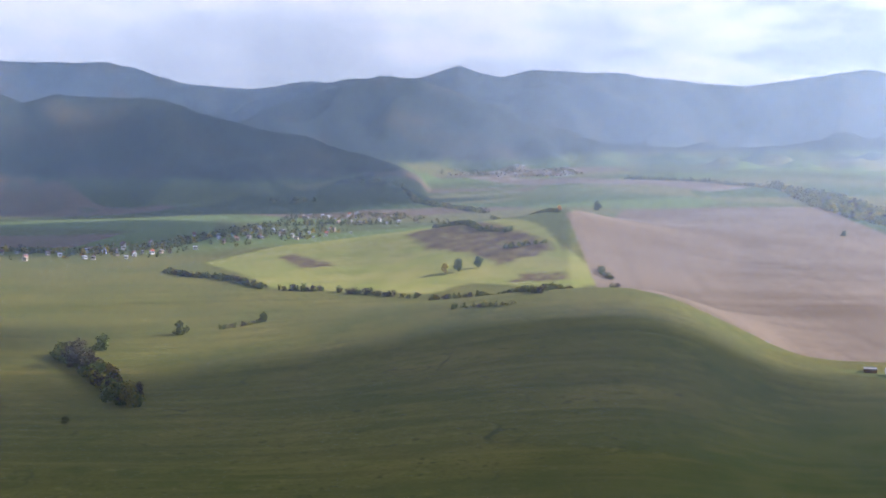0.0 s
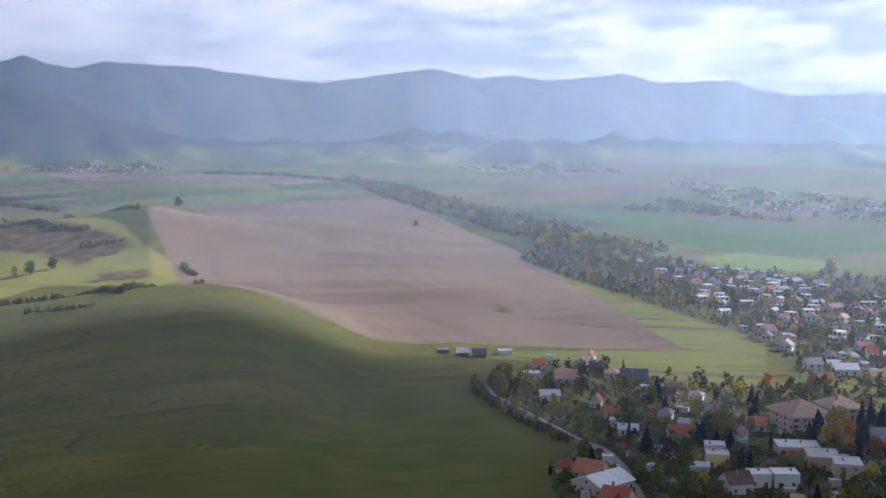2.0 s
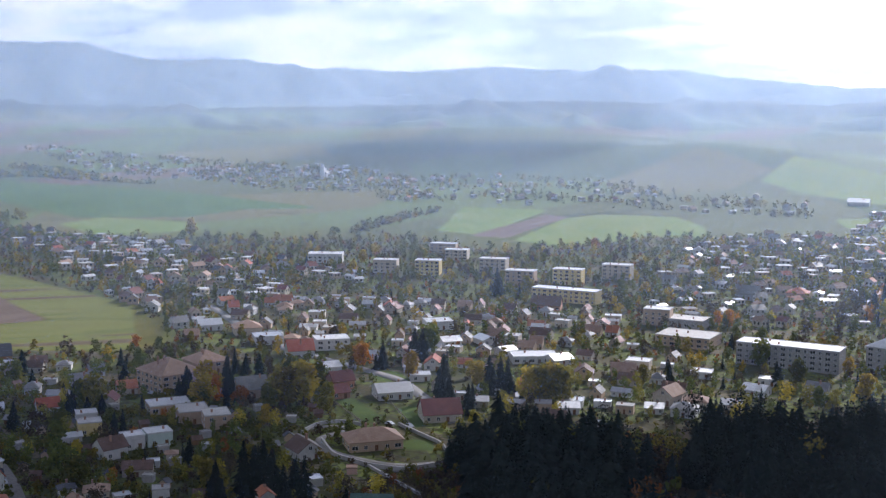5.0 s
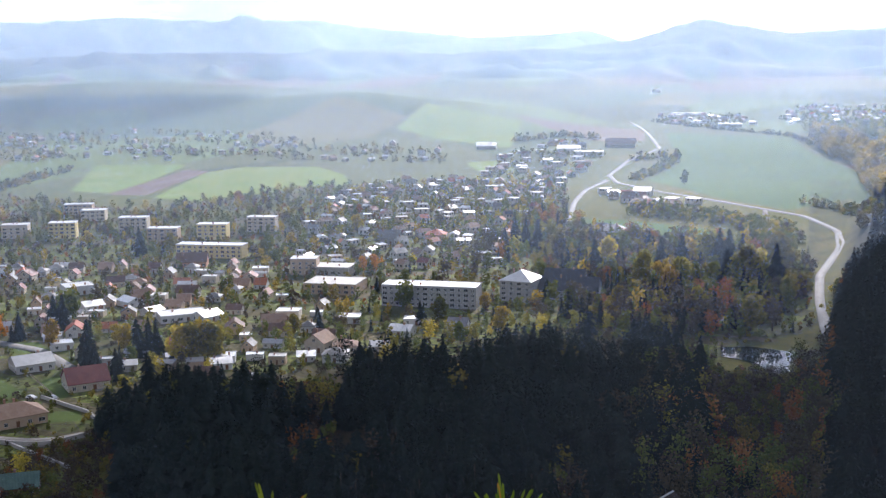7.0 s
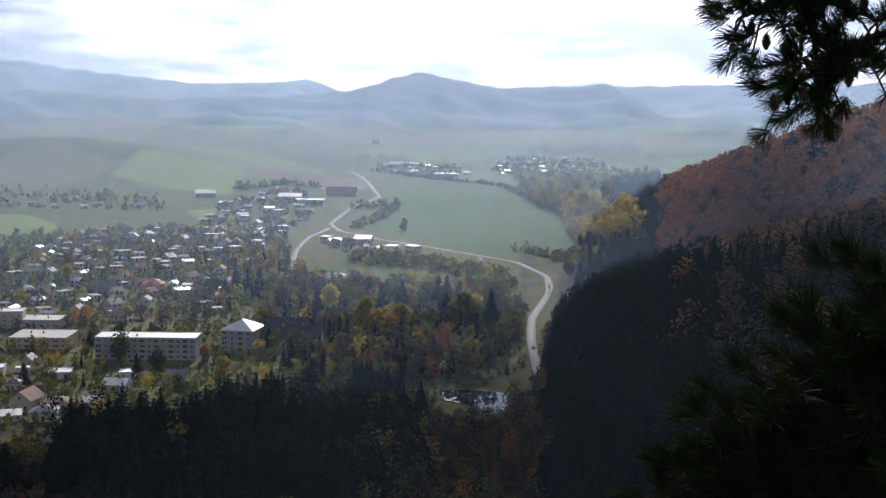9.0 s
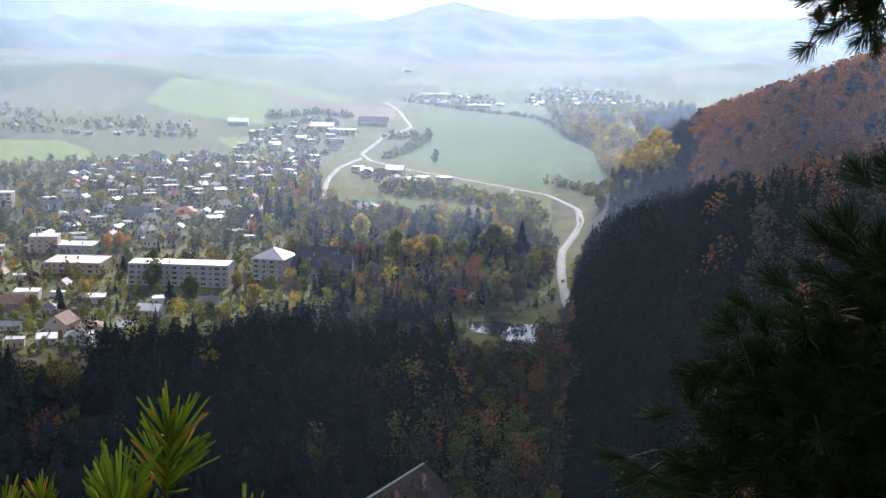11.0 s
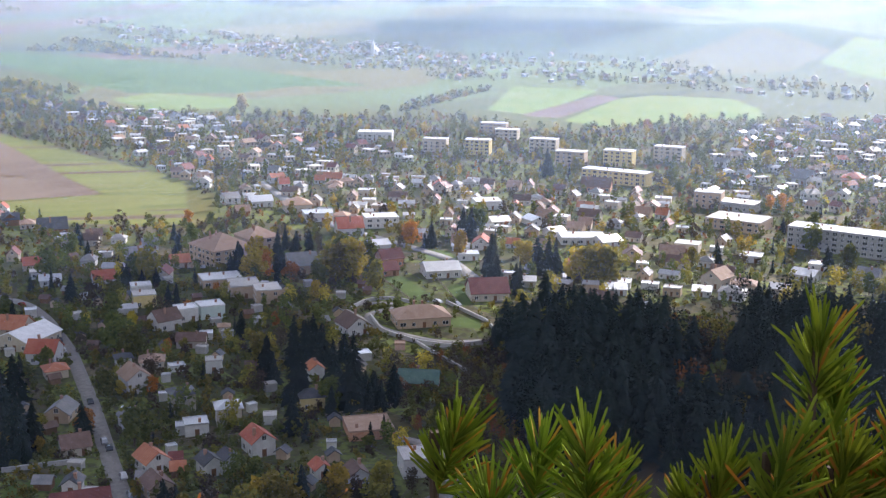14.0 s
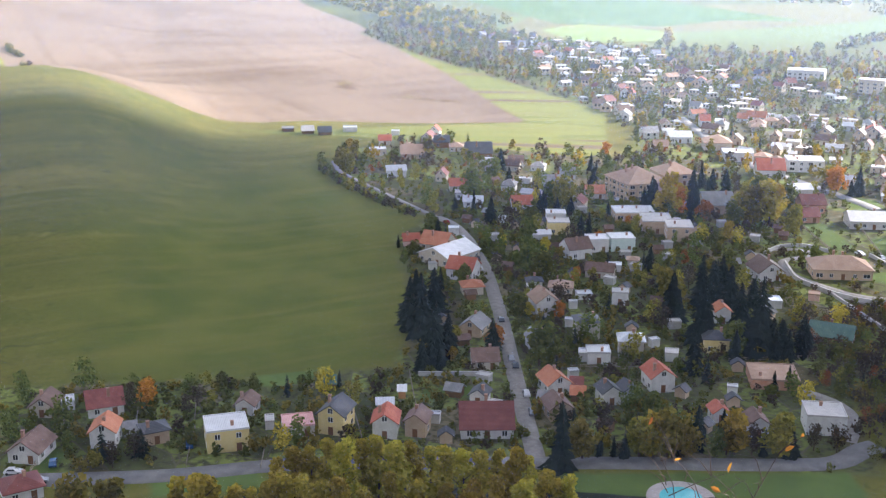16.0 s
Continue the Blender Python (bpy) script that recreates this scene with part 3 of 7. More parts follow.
    layers = (
        ("farm", 60, farm, 20),
        ("meadow", 3, noise_mix(n, l, mp3.outputs["Vector"], 1.0, noise_mix(n, l, pos, 40, (0.205, 0.222, 0.042), (0.275, 0.255, 0.068)), (0.165, 0.165, 0.045), 0.5, 0.75, 5.0), 6),
        ("lush", 2, noise_mix(n, l, pos, 60, (0.068, 0.125, 0.03), (0.088, 0.15, 0.037)), 3),
        ("bright", 2, noise_mix(n, l, pos, 30, (0.14, 0.21, 0.04), (0.2, 0.24, 0.06)), 3),
        ("sward", 22, noise_mix(n, l, mp3.outputs["Vector"], 1.0, noise_mix(n, l, pos, 25, (0.078, 0.098, 0.015), (0.112, 0.12, 0.02)), (0.135, 0.128, 0.024), 0.5, 0.8, 5.0), 16),
        ("strips", 1, None, 2),
        ("plough", 1.2, noise_mix(n, l, mp4.outputs["Vector"], 1.0, noise_mix(n, l, mp.outputs["Vector"], 1.3, noise_mix(n, l, pos, 170, (0.142, 0.102, 0.068), (0.215, 0.16, 0.112), 0.38, 0.62, 4.0), (0.23, 0.172, 0.122), 0.45, 0.8, 4.0), (0.145, 0.106, 0.074), 0.5, 0.85, 5.0), 2),
        ("scrub", 5, noise_mix(n, l, pos, 12, (0.085, 0.052, 0.032), noise_mix(n, l, pos, 4, (0.16, 0.115, 0.05), (0.19, 0.19, 0.05), 0.5, 0.6), 0.4, 0.66), 12),
        ("town", 2, plots(n, l, pos), 5),
        ("lawn", 0.8, noise_mix(n, l, pos, 9, (0.08, 0.12, 0.03), (0.105, 0.15, 0.038)), 1),
        ("woods", 3, noise_mix(n, l, pos, 6, (0.035, 0.03, 0.018), (0.06, 0.045, 0.022)), 6),
        ("wild", 8, noise_mix(n, l, pos, 190, noise_mix(n, l, pos, 18, (0.012, 0.019, 0.017), (0.028, 0.034, 0.026), 0.4, 0.6), noise_mix(n, l, pos, 25, (0.035, 0.036, 0.022), (0.075, 0.055, 0.03)), 0.5, 0.66), 14),
    )
    wob = n.new("ShaderNodeTexNoise")
    wob.inputs["Scale"].default_value, wob.inputs["Detail"].default_value = 1 / 11.0, 4.0
    l.new(pos, wob.inputs["Vector"])
    colour = grass
    for name, soft, tone, wobble in layers:
        if name not in ZONES and name not in ("wild", "farm"):
            continue
        if tone is None:
            # narrow plots side by side, of uneven width
            plot, mp = n.new("ShaderNodeTexNoise"), n.new("ShaderNodeMapping")
            mp.vector_type = "TEXTURE"
            mp.inputs["Rotation"].default_value, mp.inputs["Scale"].default_value = (0, 0, radians(-34)), (420, 25, 400)
            plot.inputs["Scale"].default_value, plot.inputs["Detail"].default_value = 1.0, 1.0
            l.new(pos, mp.inputs["Vector"])
            l.new(mp.outputs["Vector"], plot.inputs["Vector"])
            rp = n.new("ShaderNodeValToRGB")
            rp.color_ramp.interpolation = "CONSTANT"
            e = rp.color_ramp.elements
            e[0].color, e[1].color, e[1].position = (0.12, 0.085, 0.058, 1), (0.165, 0.18, 0.042, 1), 0.34
            for p, c in ((0.42, (0.13, 0.15, 0.036, 1)), (0.48, (0.175, 0.185, 0.044, 1)), (0.54, (0.155, 0.17, 0.04, 1)), (0.59, (0.18, 0.178, 0.052, 1)), (0.64, (0.13, 0.1, 0.06, 1))):
                e.new(p).color = c
            l.new(plot.outputs["Fac"], rp.inputs["Fac"])
            tone = rp.outputs["Color"]
        at = n.new("ShaderNodeAttribute")
        at.attribute_name = name
        add = n.new("ShaderNodeMath")
        add.operation = "MULTIPLY_ADD"
        l.new(wob.outputs["Fac"], add.inputs[0])
        add.inputs[1].default_value = wobble * 2.0
        l.new(at.outputs["Fac"], add.inputs[2])
        mr, mx = n.new("ShaderNodeMapRange"), n.new("ShaderNodeMix")
        mr.inputs["From Min"].default_value, mr.inputs["From Max"].default_value = wobble - soft, wobble + soft
        l.new(add.outputs[0], mr.inputs["Value"])
        mx.data_type = "RGBA"
        l.new(mr.outputs["Result"], mx.inputs["Factor"])
        l.new(colour, mx.inputs["A"])
        l.new(tone, mx.inputs["B"])
        colour = mx.outputs["Result"]
    l.new(colour, b.inputs["Base Color"])
    nz, bp = n.new("ShaderNodeTexNoise"), n.new("ShaderNodeBump")
    nz.inputs["Scale"].default_value, nz.inputs["Detail"].default_value = 0.6, 6.0
    l.new(pos, nz.inputs["Vector"])
    bp.inputs["Distance"].default_value, bp.inputs["Strength"].default_value = 0.05, 0.2
    l.new(nz.outputs["Fac"], bp.inputs["Height"])
    l.new(bp.outputs["Normal"], b.inputs["Normal"])
    return m


ground()

# ---- small tools for things ----
def part(name, data, material=None, parent=None, label=""):
    """Links a bmesh or a shared mesh as one object under its thing."""
    if isinstance(data, bmesh.types.BMesh):
        me = bpy.data.meshes.new(name)
        data.to_mesh(me)
        data.free()
        data = me
    if material is not None and not data.materials:
        data.materials.append(material)
    ob = new(name, data)
    ob.parent = parent
    if label:
        ob["label"] = label
    return ob


def thing(name, label, category, group="", kind=""):
    return tagged(new(name), label, category, group, kind)


def box(bm, x0, x1, y0, y1, z0, z1):
    v = [bm.verts.new((x, y, z)) for z in (z0, z1) for y in (y0, y1) for x in (x0, x1)]
    for f in ((0, 2, 3, 1), (4, 5, 7, 6), (0, 1, 5, 4), (2, 6, 7, 3), (0, 4, 6, 2), (1, 3, 7, 5)):
        bm.faces.new([v[k] for k in f])
    return v


def poly_mesh(name, verts, faces, materials=(), slots=None, smooth=False):
    me = bpy.data.meshes.new(name)
    me.from_pydata(verts, [], faces)
    for m in materials:
        me.materials.append(m)
    if slots is not None:
        me.polygons.foreach_set("material_index", slots)
    if smooth:
        me.polygons.foreach_set("use_smooth", [True] * len(me.polygons))
    me.update()
    return me


# ---- building materials ----
WALLS = {
    "white": ((0.5, 0.49, 0.46), (0.62, 0.61, 0.58)), "cream": ((0.46, 0.4, 0.31), (0.54, 0.48, 0.39)),
    "yellow": ((0.58, 0.46, 0.19), (0.64, 0.53, 0.26)), "pink": ((0.56, 0.36, 0.28), (0.6, 0.42, 0.35)),
    "grey": ((0.32, 0.31, 0.29), (0.4, 0.39, 0.37)), "mint": ((0.52, 0.62, 0.56), (0.6, 0.68, 0.62)),
    "tan": ((0.42, 0.31, 0.21), (0.48, 0.37, 0.26)), "timber": ((0.16, 0.09, 0.05), (0.22, 0.13, 0.07)),
    "brick": ((0.42, 0.2, 0.12), (0.5, 0.3, 0.2)), "orange": ((0.5, 0.24, 0.1), (0.55, 0.3, 0.14)),
}
WALL = {k: plain(k + "_render", a, b, 1.5, 0.9, spec=0.2, vary=0.08, bump=0.02, bump_size=0.05) for k, (a, b) in WALLS.items()}


def roof_material(name, c1, c2, rough, metal, course):
    """Roof covering: courses of tile or seams of sheet as relief, moss and fading in two sizes."""
    m, n, l, b = shader(name, rough, metal, (0.12 if rough > 0.85 else 0.35) if course else 0.6)
    co = n.new("ShaderNodeTexCoord")
    c = noise_mix(n, l, co.outputs["Object"], 2.2, c1, c2)
    c = noise_mix(n, l, co.outputs["Object"], 0.35, c, tuple(0.7 * v for v in c1), 0.5, 0.85)
    info, hsv, mr = n.new("ShaderNodeObjectInfo"), n.new("ShaderNodeHueSaturation"), n.new("ShaderNodeMapRange")
    l.new(info.outputs["Random"], mr.inputs["Value"])
    mr.inputs["To Min"].default_value, mr.inputs["To Max"].default_value = 0.82, 1.15
    l.new(mr.outputs["Result"], hsv.inputs["Value"])
    l.new(c, hsv.inputs["Color"])
    l.new(hsv.outputs["Color"], b.inputs["Base Color"])
    wave, bp = n.new("ShaderNodeTexWave"), n.new("ShaderNodeBump")
    wave.bands_direction = "Z" if course else "X"
    wave.inputs["Scale"].default_value = 1.6 if course else 0.8
    l.new(co.outputs["Object"], wave.inputs["Vector"])
    bp.inputs["Distance"].default_value = 0.04
    l.new(wave.outputs["Fac"], bp.inputs["Height"])
    l.new(bp.outputs["Normal"], b.inputs["Normal"])
    return m


ROOFS = {
    "red": ((0.36, 0.09, 0.05), (0.46, 0.15, 0.09), 0.75, 0, 1), "maroon": ((0.16, 0.045, 0.04), (0.22, 0.07, 0.055), 0.6, 0, 1),
    "orange": ((0.4, 0.14, 0.07), (0.47, 0.2, 0.11), 0.75, 0, 1), "brown": ((0.13, 0.08, 0.06), (0.19, 0.12, 0.095), 0.75, 0, 1),
    "grey": ((0.2, 0.2, 0.2), (0.28, 0.27, 0.26), 0.6, 0, 1), "dark": ((0.045, 0.05, 0.06), (0.08, 0.08, 0.085), 0.5, 0, 1),
    "tan": ((0.34, 0.22, 0.15), (0.42, 0.29, 0.21), 0.8, 0, 1), "silver": ((0.5, 0.51, 0.52), (0.62, 0.62, 0.62), 0.36, 0.8, 0),
    "white": ((0.56, 0.56, 0.55), (0.7, 0.7, 0.69), 0.45, 0.0, 0), "green": ((0.05, 0.11, 0.085), (0.085, 0.155, 0.115), 0.6, 0, 0),
    "pink": ((0.6, 0.3, 0.27), (0.66, 0.38, 0.34), 0.6, 0, 0), "umber": ((0.055, 0.042, 0.036), (0.085, 0.065, 0.055), 0.9, 0, 1), "felt": ((0.42, 0.4, 0.37), (0.52, 0.5, 0.47), 0.7, 0, 0),
}
ROOF = {k: roof_material(k + "_roofing", *v) for k, v in ROOFS.items()}
FRAME = plain("window_frame", (0.7, 0.7, 0.68), (0.8, 0.8, 0.78), 0.3, 0.5)
GLASS, gn, gl, gb = shader("window_glass", 0.08, 0.0, 0.8)
gb.inputs["Base Color"].default_value = (0.03, 0.035, 0.04, 1)
DOOR = plain("door_wood", (0.12, 0.06, 0.03), (0.2, 0.1, 0.05), 0.4, 0.6)
STONE = plain("chimney_brick", (0.3, 0.16, 0.11), (0.36, 0.24, 0.18), 0.3, 0.9)
CONCRETE = plain("concrete", (0.36, 0.35, 0.32), (0.46, 0.45, 0.42), 1.5, 0.9)


def window_mesh(w, h):
    """A framed pane, 6 cm proud, in the wall plane y = 0 facing -y."""
    bm = bmesh.new()
    v = box(bm, -w / 2, w / 2, -0.06, 0.05, 0, h)
    front = next(f for f in bm.faces if all(abs(p.co.y + 0.06) < 1e-6 for p in f.verts))
    cut = bmesh.ops.bisect_plane(bm, geom=[front, *front.edges, *front.verts], plane_co=(0, 0, 0), plane_no=(1, 0, 0))
    panes = [f for f in bm.faces if all(abs(p.co.y + 0.06) < 1e-6 for p in f.verts)]
    bmesh.ops.inset_individual(bm, faces=panes, thickness=0.08, depth=-0.035)
    for f in panes:
        f.material_index = 1
    me = bpy.data.meshes.new("window")
    bm.to_mesh(me)
    bm.free()
    me.materials.append(FRAME)
    me.materials.append(GLASS)
    return me


WINDOW = {"house": window_mesh(1.25, 1.35), "wide": window_mesh(2.2, 1.4)}
DOOR_MESH = bpy.data.meshes.new("door")
bm = bmesh.new()
box(bm, -0.5, 0.5, -0.07, 0.04, 0, 2.05)
box(bm, -0.6, -0.5, -0.09, 0.04, 0, 2.15)
box(bm, 0.5, 0.6, -0.09, 0.04, 0, 2.15)
box(bm, -0.35, 0.35, -0.09, -0.07, 1.1, 1.85)
bm.to_mesh(DOOR_MESH)
bm.free()
DOOR_MESH.materials.append(DOOR)


def slab(bm, a, b, c, d, thick=0.2):
    """A roof plane through four corners, as a slab."""
    pts = [Vector(p) for p in (a, b, c, d)]
    nrm = (pts[1] - pts[0]).cross(pts[2] - pts[0])
    if nrm.length < 1e-6:
        nrm = (pts[2] - pts[0]).cross(pts[3] - pts[0])
    nrm.normalize()
    if nrm.z < 0:
        nrm = -nrm
    lo, hi = [bm.verts.new(p) for p in pts], [bm.verts.new(p + nrm * thick) for p in pts]
    bm.faces.new(lo[::-1])
    bm.faces.new(hi)
    for k in range(4):
        bm.faces.new((lo[k], lo[(k + 1) % 4], hi[(k + 1) % 4], hi[k]))


WALL_WORDS = {"white": "whitewashed", "cream": "cream rendered", "yellow": "yellow rendered", "pink": "pink rendered", "grey": "grey rendered", "mint": "pale mint", "tan": "tan rendered", "timber": "dark timber", "brick": "raw brick", "orange": "orange rendered"}
ROOF_WORDS = {"red": "red tiled roof", "maroon": "dark maroon roof", "orange": "orange tiled roof", "brown": "brown tiled roof", "grey": "grey roof", "dark": "near-black roof", "tan": "tan tiled roof", "silver": "shining sheet-metal roof", "white": "white sheet roof", "green": "green sheet roof", "pink": "pink sheet roof", "umber": "dark umber shingled roof", "felt": "pale felted flat roof"}
SHAPE = {"G": "gabled", "R": "gabled", "H": "hipped", "F": "flat-roofed"}


def house(x, y, turn, w, d, floors, kind, wall, roof, name="house", sides=True, seed=0, bury=1.2):
    """A building: kind G has its gable to the front, R its eave, H a hipped roof, F a flat one."""
    q = random.Random(int(x * 7 + y * 13) + seed)
    words = "%s %s %s under a %s" % (SHAPE[kind], WALL_WORDS[wall], {"house": "house", "apartment_block": "apartment block", "shed": "shed", "public_building": "public building", "villa": "villa", "hall": "hall"}.get(name, "building"), ROOF_WORDS[roof])
    top = thing(name, words, name.replace("_", " "))
    hgt = 2.55 * floors + 0.25
    bm = bmesh.new()
    hw, hd = w / 2, d / 2
    if kind in "GR":
        pitch = 0.72 if roof not in ("silver", "white") else 0.4
        span = hw if kind == "G" else hd
        rise = span * pitch
        box(bm, -hw, hw, -hd, hd, -bury, hgt)
        if kind == "G":
            v = [bm.verts.new(p) for p in ((-hw, -hd, hgt), (hw, -hd, hgt), (0, -hd, hgt + rise), (-hw, hd, hgt), (hw, hd, hgt), (0, hd, hgt + rise))]
        else:
            v = [bm.verts.new(p) for p in ((-hw, hd, hgt), (-hw, -hd, hgt), (-hw, 0, hgt + rise), (hw, hd, hgt), (hw, -hd, hgt), (hw, 0, hgt + rise))]
        for f in ((0, 1, 2), (3, 5, 4), (0, 2, 5, 3), (1, 4, 5, 2)):
            bm.faces.new([v[k] for k in f])
        part("wall", bm, WALL[wall], top)
        bm = bmesh.new()
        o, e = 0.5, 0.45
        for s in (-1, 1):
            zl = hgt - o * pitch + 0.02
            if kind == "G":
                slab(bm, (s * (hw + o), -hd - e, zl), (0, -hd - e, hgt + rise + 0.02), (0, hd + e, hgt + rise + 0.02), (s * (hw + o), hd + e, zl))
            else:
                slab(bm, (-hw - e, s * (hd + o), zl), (-hw - e, 0, hgt + rise + 0.02), (hw + e, 0, hgt + rise + 0.02), (hw + e, s * (hd + o), zl))
        part("roof", bm, ROOF[roof], top)
    elif kind == "H":
        box(bm, -hw, hw, -hd, hd, -bury, hgt)
        part("wall", bm, WALL[wall], top)
        bm = bmesh.new()
        o, rise = 0.6, min(hw, hd) * 0.55
        rx, ry = max(hw - hd, 0) + 0.01, max(hd - hw, 0) + 0.01
        a = [(-hw - o, -hd - o, hgt - 0.1), (hw + o, -hd - o, hgt - 0.1), (hw + o, hd + o, hgt - 0.1), (-hw - o, hd + o, hgt - 0.1)]
        t = [(-rx, -ry, hgt + rise), (rx, -ry, hgt + rise), (rx, ry, hgt + rise), (-rx, ry, hgt + rise)]
        lo, up, hi = [bm.verts.new(p) for p in a], [bm.verts.new((p[0], p[1], p[2] + 0.18)) for p in a], [bm.verts.new(p) for p in t]
        bm.faces.new(lo[::-1])
        bm.faces.new(hi)
        for k in range(4):
            j = (k + 1) % 4
            bm.faces.new((lo[k], lo[j], up[j], up[k]))
            bm.faces.new((up[k], up[j], hi[j], hi[k]))
        part("roof", bm, ROOF[roof], top)
    else:
        rise = 0.4
        box(bm, -hw, hw, -hd, hd, -bury, hgt)
        part("wall", bm, WALL[wall], top)
        bm = bmesh.new()
        box(bm, -hw - 0.12, hw + 0.12, -hd - 0.12, hd + 0.12, hgt + 0.003, hgt + 0.22)
        for x0, x1, y0, y1 in ((-hw - 0.12, hw + 0.12, -hd - 0.12, -hd + 0.15), (-hw - 0.12, hw + 0.12, hd - 0.15, hd + 0.12), (-hw - 0.12, -hw + 0.15, -hd + 0.15, hd - 0.15), (hw - 0.15, hw + 0.12, -hd + 0.15, hd - 0.15)):
            box(bm, x0, x1, y0, y1, hgt + 0.22, hgt + 0.45)
        part("roof", bm, ROOF[roof], top)
    PLACED.append((x, y, max(w, d) * 0.55))
    if name != "shed":
        for k in range(1 if w < 16 else 2):
            bm = bmesh.new()
            cx, cy = q.uniform(-0.3, 0.3) * w, q.uniform(-0.25, 0.25) * d
            box(bm, cx - 0.35, cx + 0.35, cy - 0.35, cy + 0.35, hgt - 0.2, hgt + rise + 0.8)
            box(bm, cx - 0.43, cx + 0.43, cy - 0.43, cy + 0.43, hgt + rise + 0.8, hgt + rise + 0.92)
            part("chimney", bm, STONE, top)
        step = 2.9 if w < 16 else 3.3
        faces = [] if sides is None else [(w, -hd, 0.0)] + ([(d, hw, 90.0), (d, hw, -90.0)] if sides else [])
        for wide, off, ang in faces:  # none on houses far across the valley
            n = max(1, int((wide - 1.2) / step))
            rot = pose(0, 0, 0, 0, 0, ang)
            for fl in range(int(floors)):
                for k in range(n):
                    px = (k - (n - 1) / 2) * wide / n
                    if fl == 0 and ang == 0 and k == n // 2:
                        o = part("door", DOOR_MESH, None, top)
                        o.matrix_basis = pose(px, -hd, 0.05)
                        continue
                    o = part("window", WINDOW["wide" if w >= 16 and k % 2 == 0 else "house"], None, top)
                    o.matrix_basis = rot @ pose(px, -(hd if ang == 0 else off), 0.8 + 2.55 * fl)
            if kind == "G" and ang == 0 and w > 5.5:
                o = part("window", WINDOW["house"], None, top)
                o.matrix_basis = pose(0, -hd, hgt + 0.25)
    top.matrix_basis = pose(x, y, ground_z(x, y), 0, 0, turn)
    return top


# ---- trees ----
def quads(cent, size, q, stretch=1.3):
    """Loose leaf clumps: a ragged four-cornered blade for each centre, turned at random."""
    k = len(cent)
    a, b = q.normal(size=(k, 3)), q.normal(size=(k, 3))
    a /= np.linalg.norm(a, axis=1)[:, None]
    b -= a * (a * b).sum(1)[:, None]
    b /= np.linalg.norm(b, axis=1)[:, None]
    s = size * q.uniform(0.6, 1.3, (k, 1))
    v = np.stack([cent + a * s * stretch, cent + b * s * q.uniform(0.5, 1.0, (k, 1)), cent - a * s * q.uniform(0.6, 1.2, (k, 1)), cent - b * s], 1)
    return v.reshape(-1, 3), np.arange(4 * k).reshape(-1, 4)


def crown_points(n, q, wide, low, high, blobs):
    """Clump places for a broad crown of unit height: several lobes, uneven, with gaps."""
    c = np.stack([q.normal(0, wide * 0.42, blobs), q.normal(0, wide * 0.42, blobs), np.linspace(low + 0.12, high - 0.1, blobs)], -1)
    c[:, :2] *= (1.25 - np.abs(np.linspace(-0.8, 1, blobs)))[:, None]
    r = wide * q.uniform(0.42, 0.75, blobs)
    k = q.randint(0, blobs, n)
    d = q.normal(size=(n, 3))
    d /= np.linalg.norm(d, axis=1)[:, None]
    return c[k] + d * (r[k] * q.uniform(0.55, 1.05, n))[:, None] * [1, 1, 0.85]


def broad_arrays(seed, n, wide, low, high, blobs, size):
    q = np.random.RandomState(seed)
    return quads(crown_points(n, q, wide, low, high, blobs), size, q)


def spruce_arrays(seed, levels, arms, wide):
    """Ragged whorls of drooping boughs on a unit-high spruce: some boughs long, some broken short."""
    q = np.random.RandomState(seed)
    v, f = [], []
    lean_x, lean_y = q.uniform(-0.02, 0.02, 2)
    for lv in range(levels):
        u0 = (lv + 0.5) / levels
        full = q.uniform(0.72, 1.22)
        for k in range(arms):
            u = min(u0 + q.uniform(-0.6, 0.6) / levels, 0.985)
            z, r = 0.06 + 0.92 * u, wide * (1 - u) ** 0.72 * full * q.uniform(0.45, 1.2) + 0.014
            a = 6.283 * (k + q.uniform(-0.4, 0.4)) / arms + lv * 0.9
            hw, drop = r * q.uniform(0.2, 0.42), q.uniform(0.15, 0.7)
            ca, sa, b = math.cos(a), math.sin(a), len(v)
            for px, py, pz in ((0.0, 0, z + 0.03), (0.6 * r, hw, z - 0.5 * drop * r), (r, 0, z - drop * r + 0.012), (0.6 * r, -hw, z - 0.5 * drop * r), (0.5 * r, 0, z + 0.008)):
                v.append((px * ca - py * sa + lean_x * z, px * sa + py * ca + lean_y * z, pz))
            f += [(b, b + 1, b + 4), (b + 4, b + 1, b + 2), (b, b + 4, b + 3), (b + 4, b + 2, b + 3)]
    return np.array(v), f


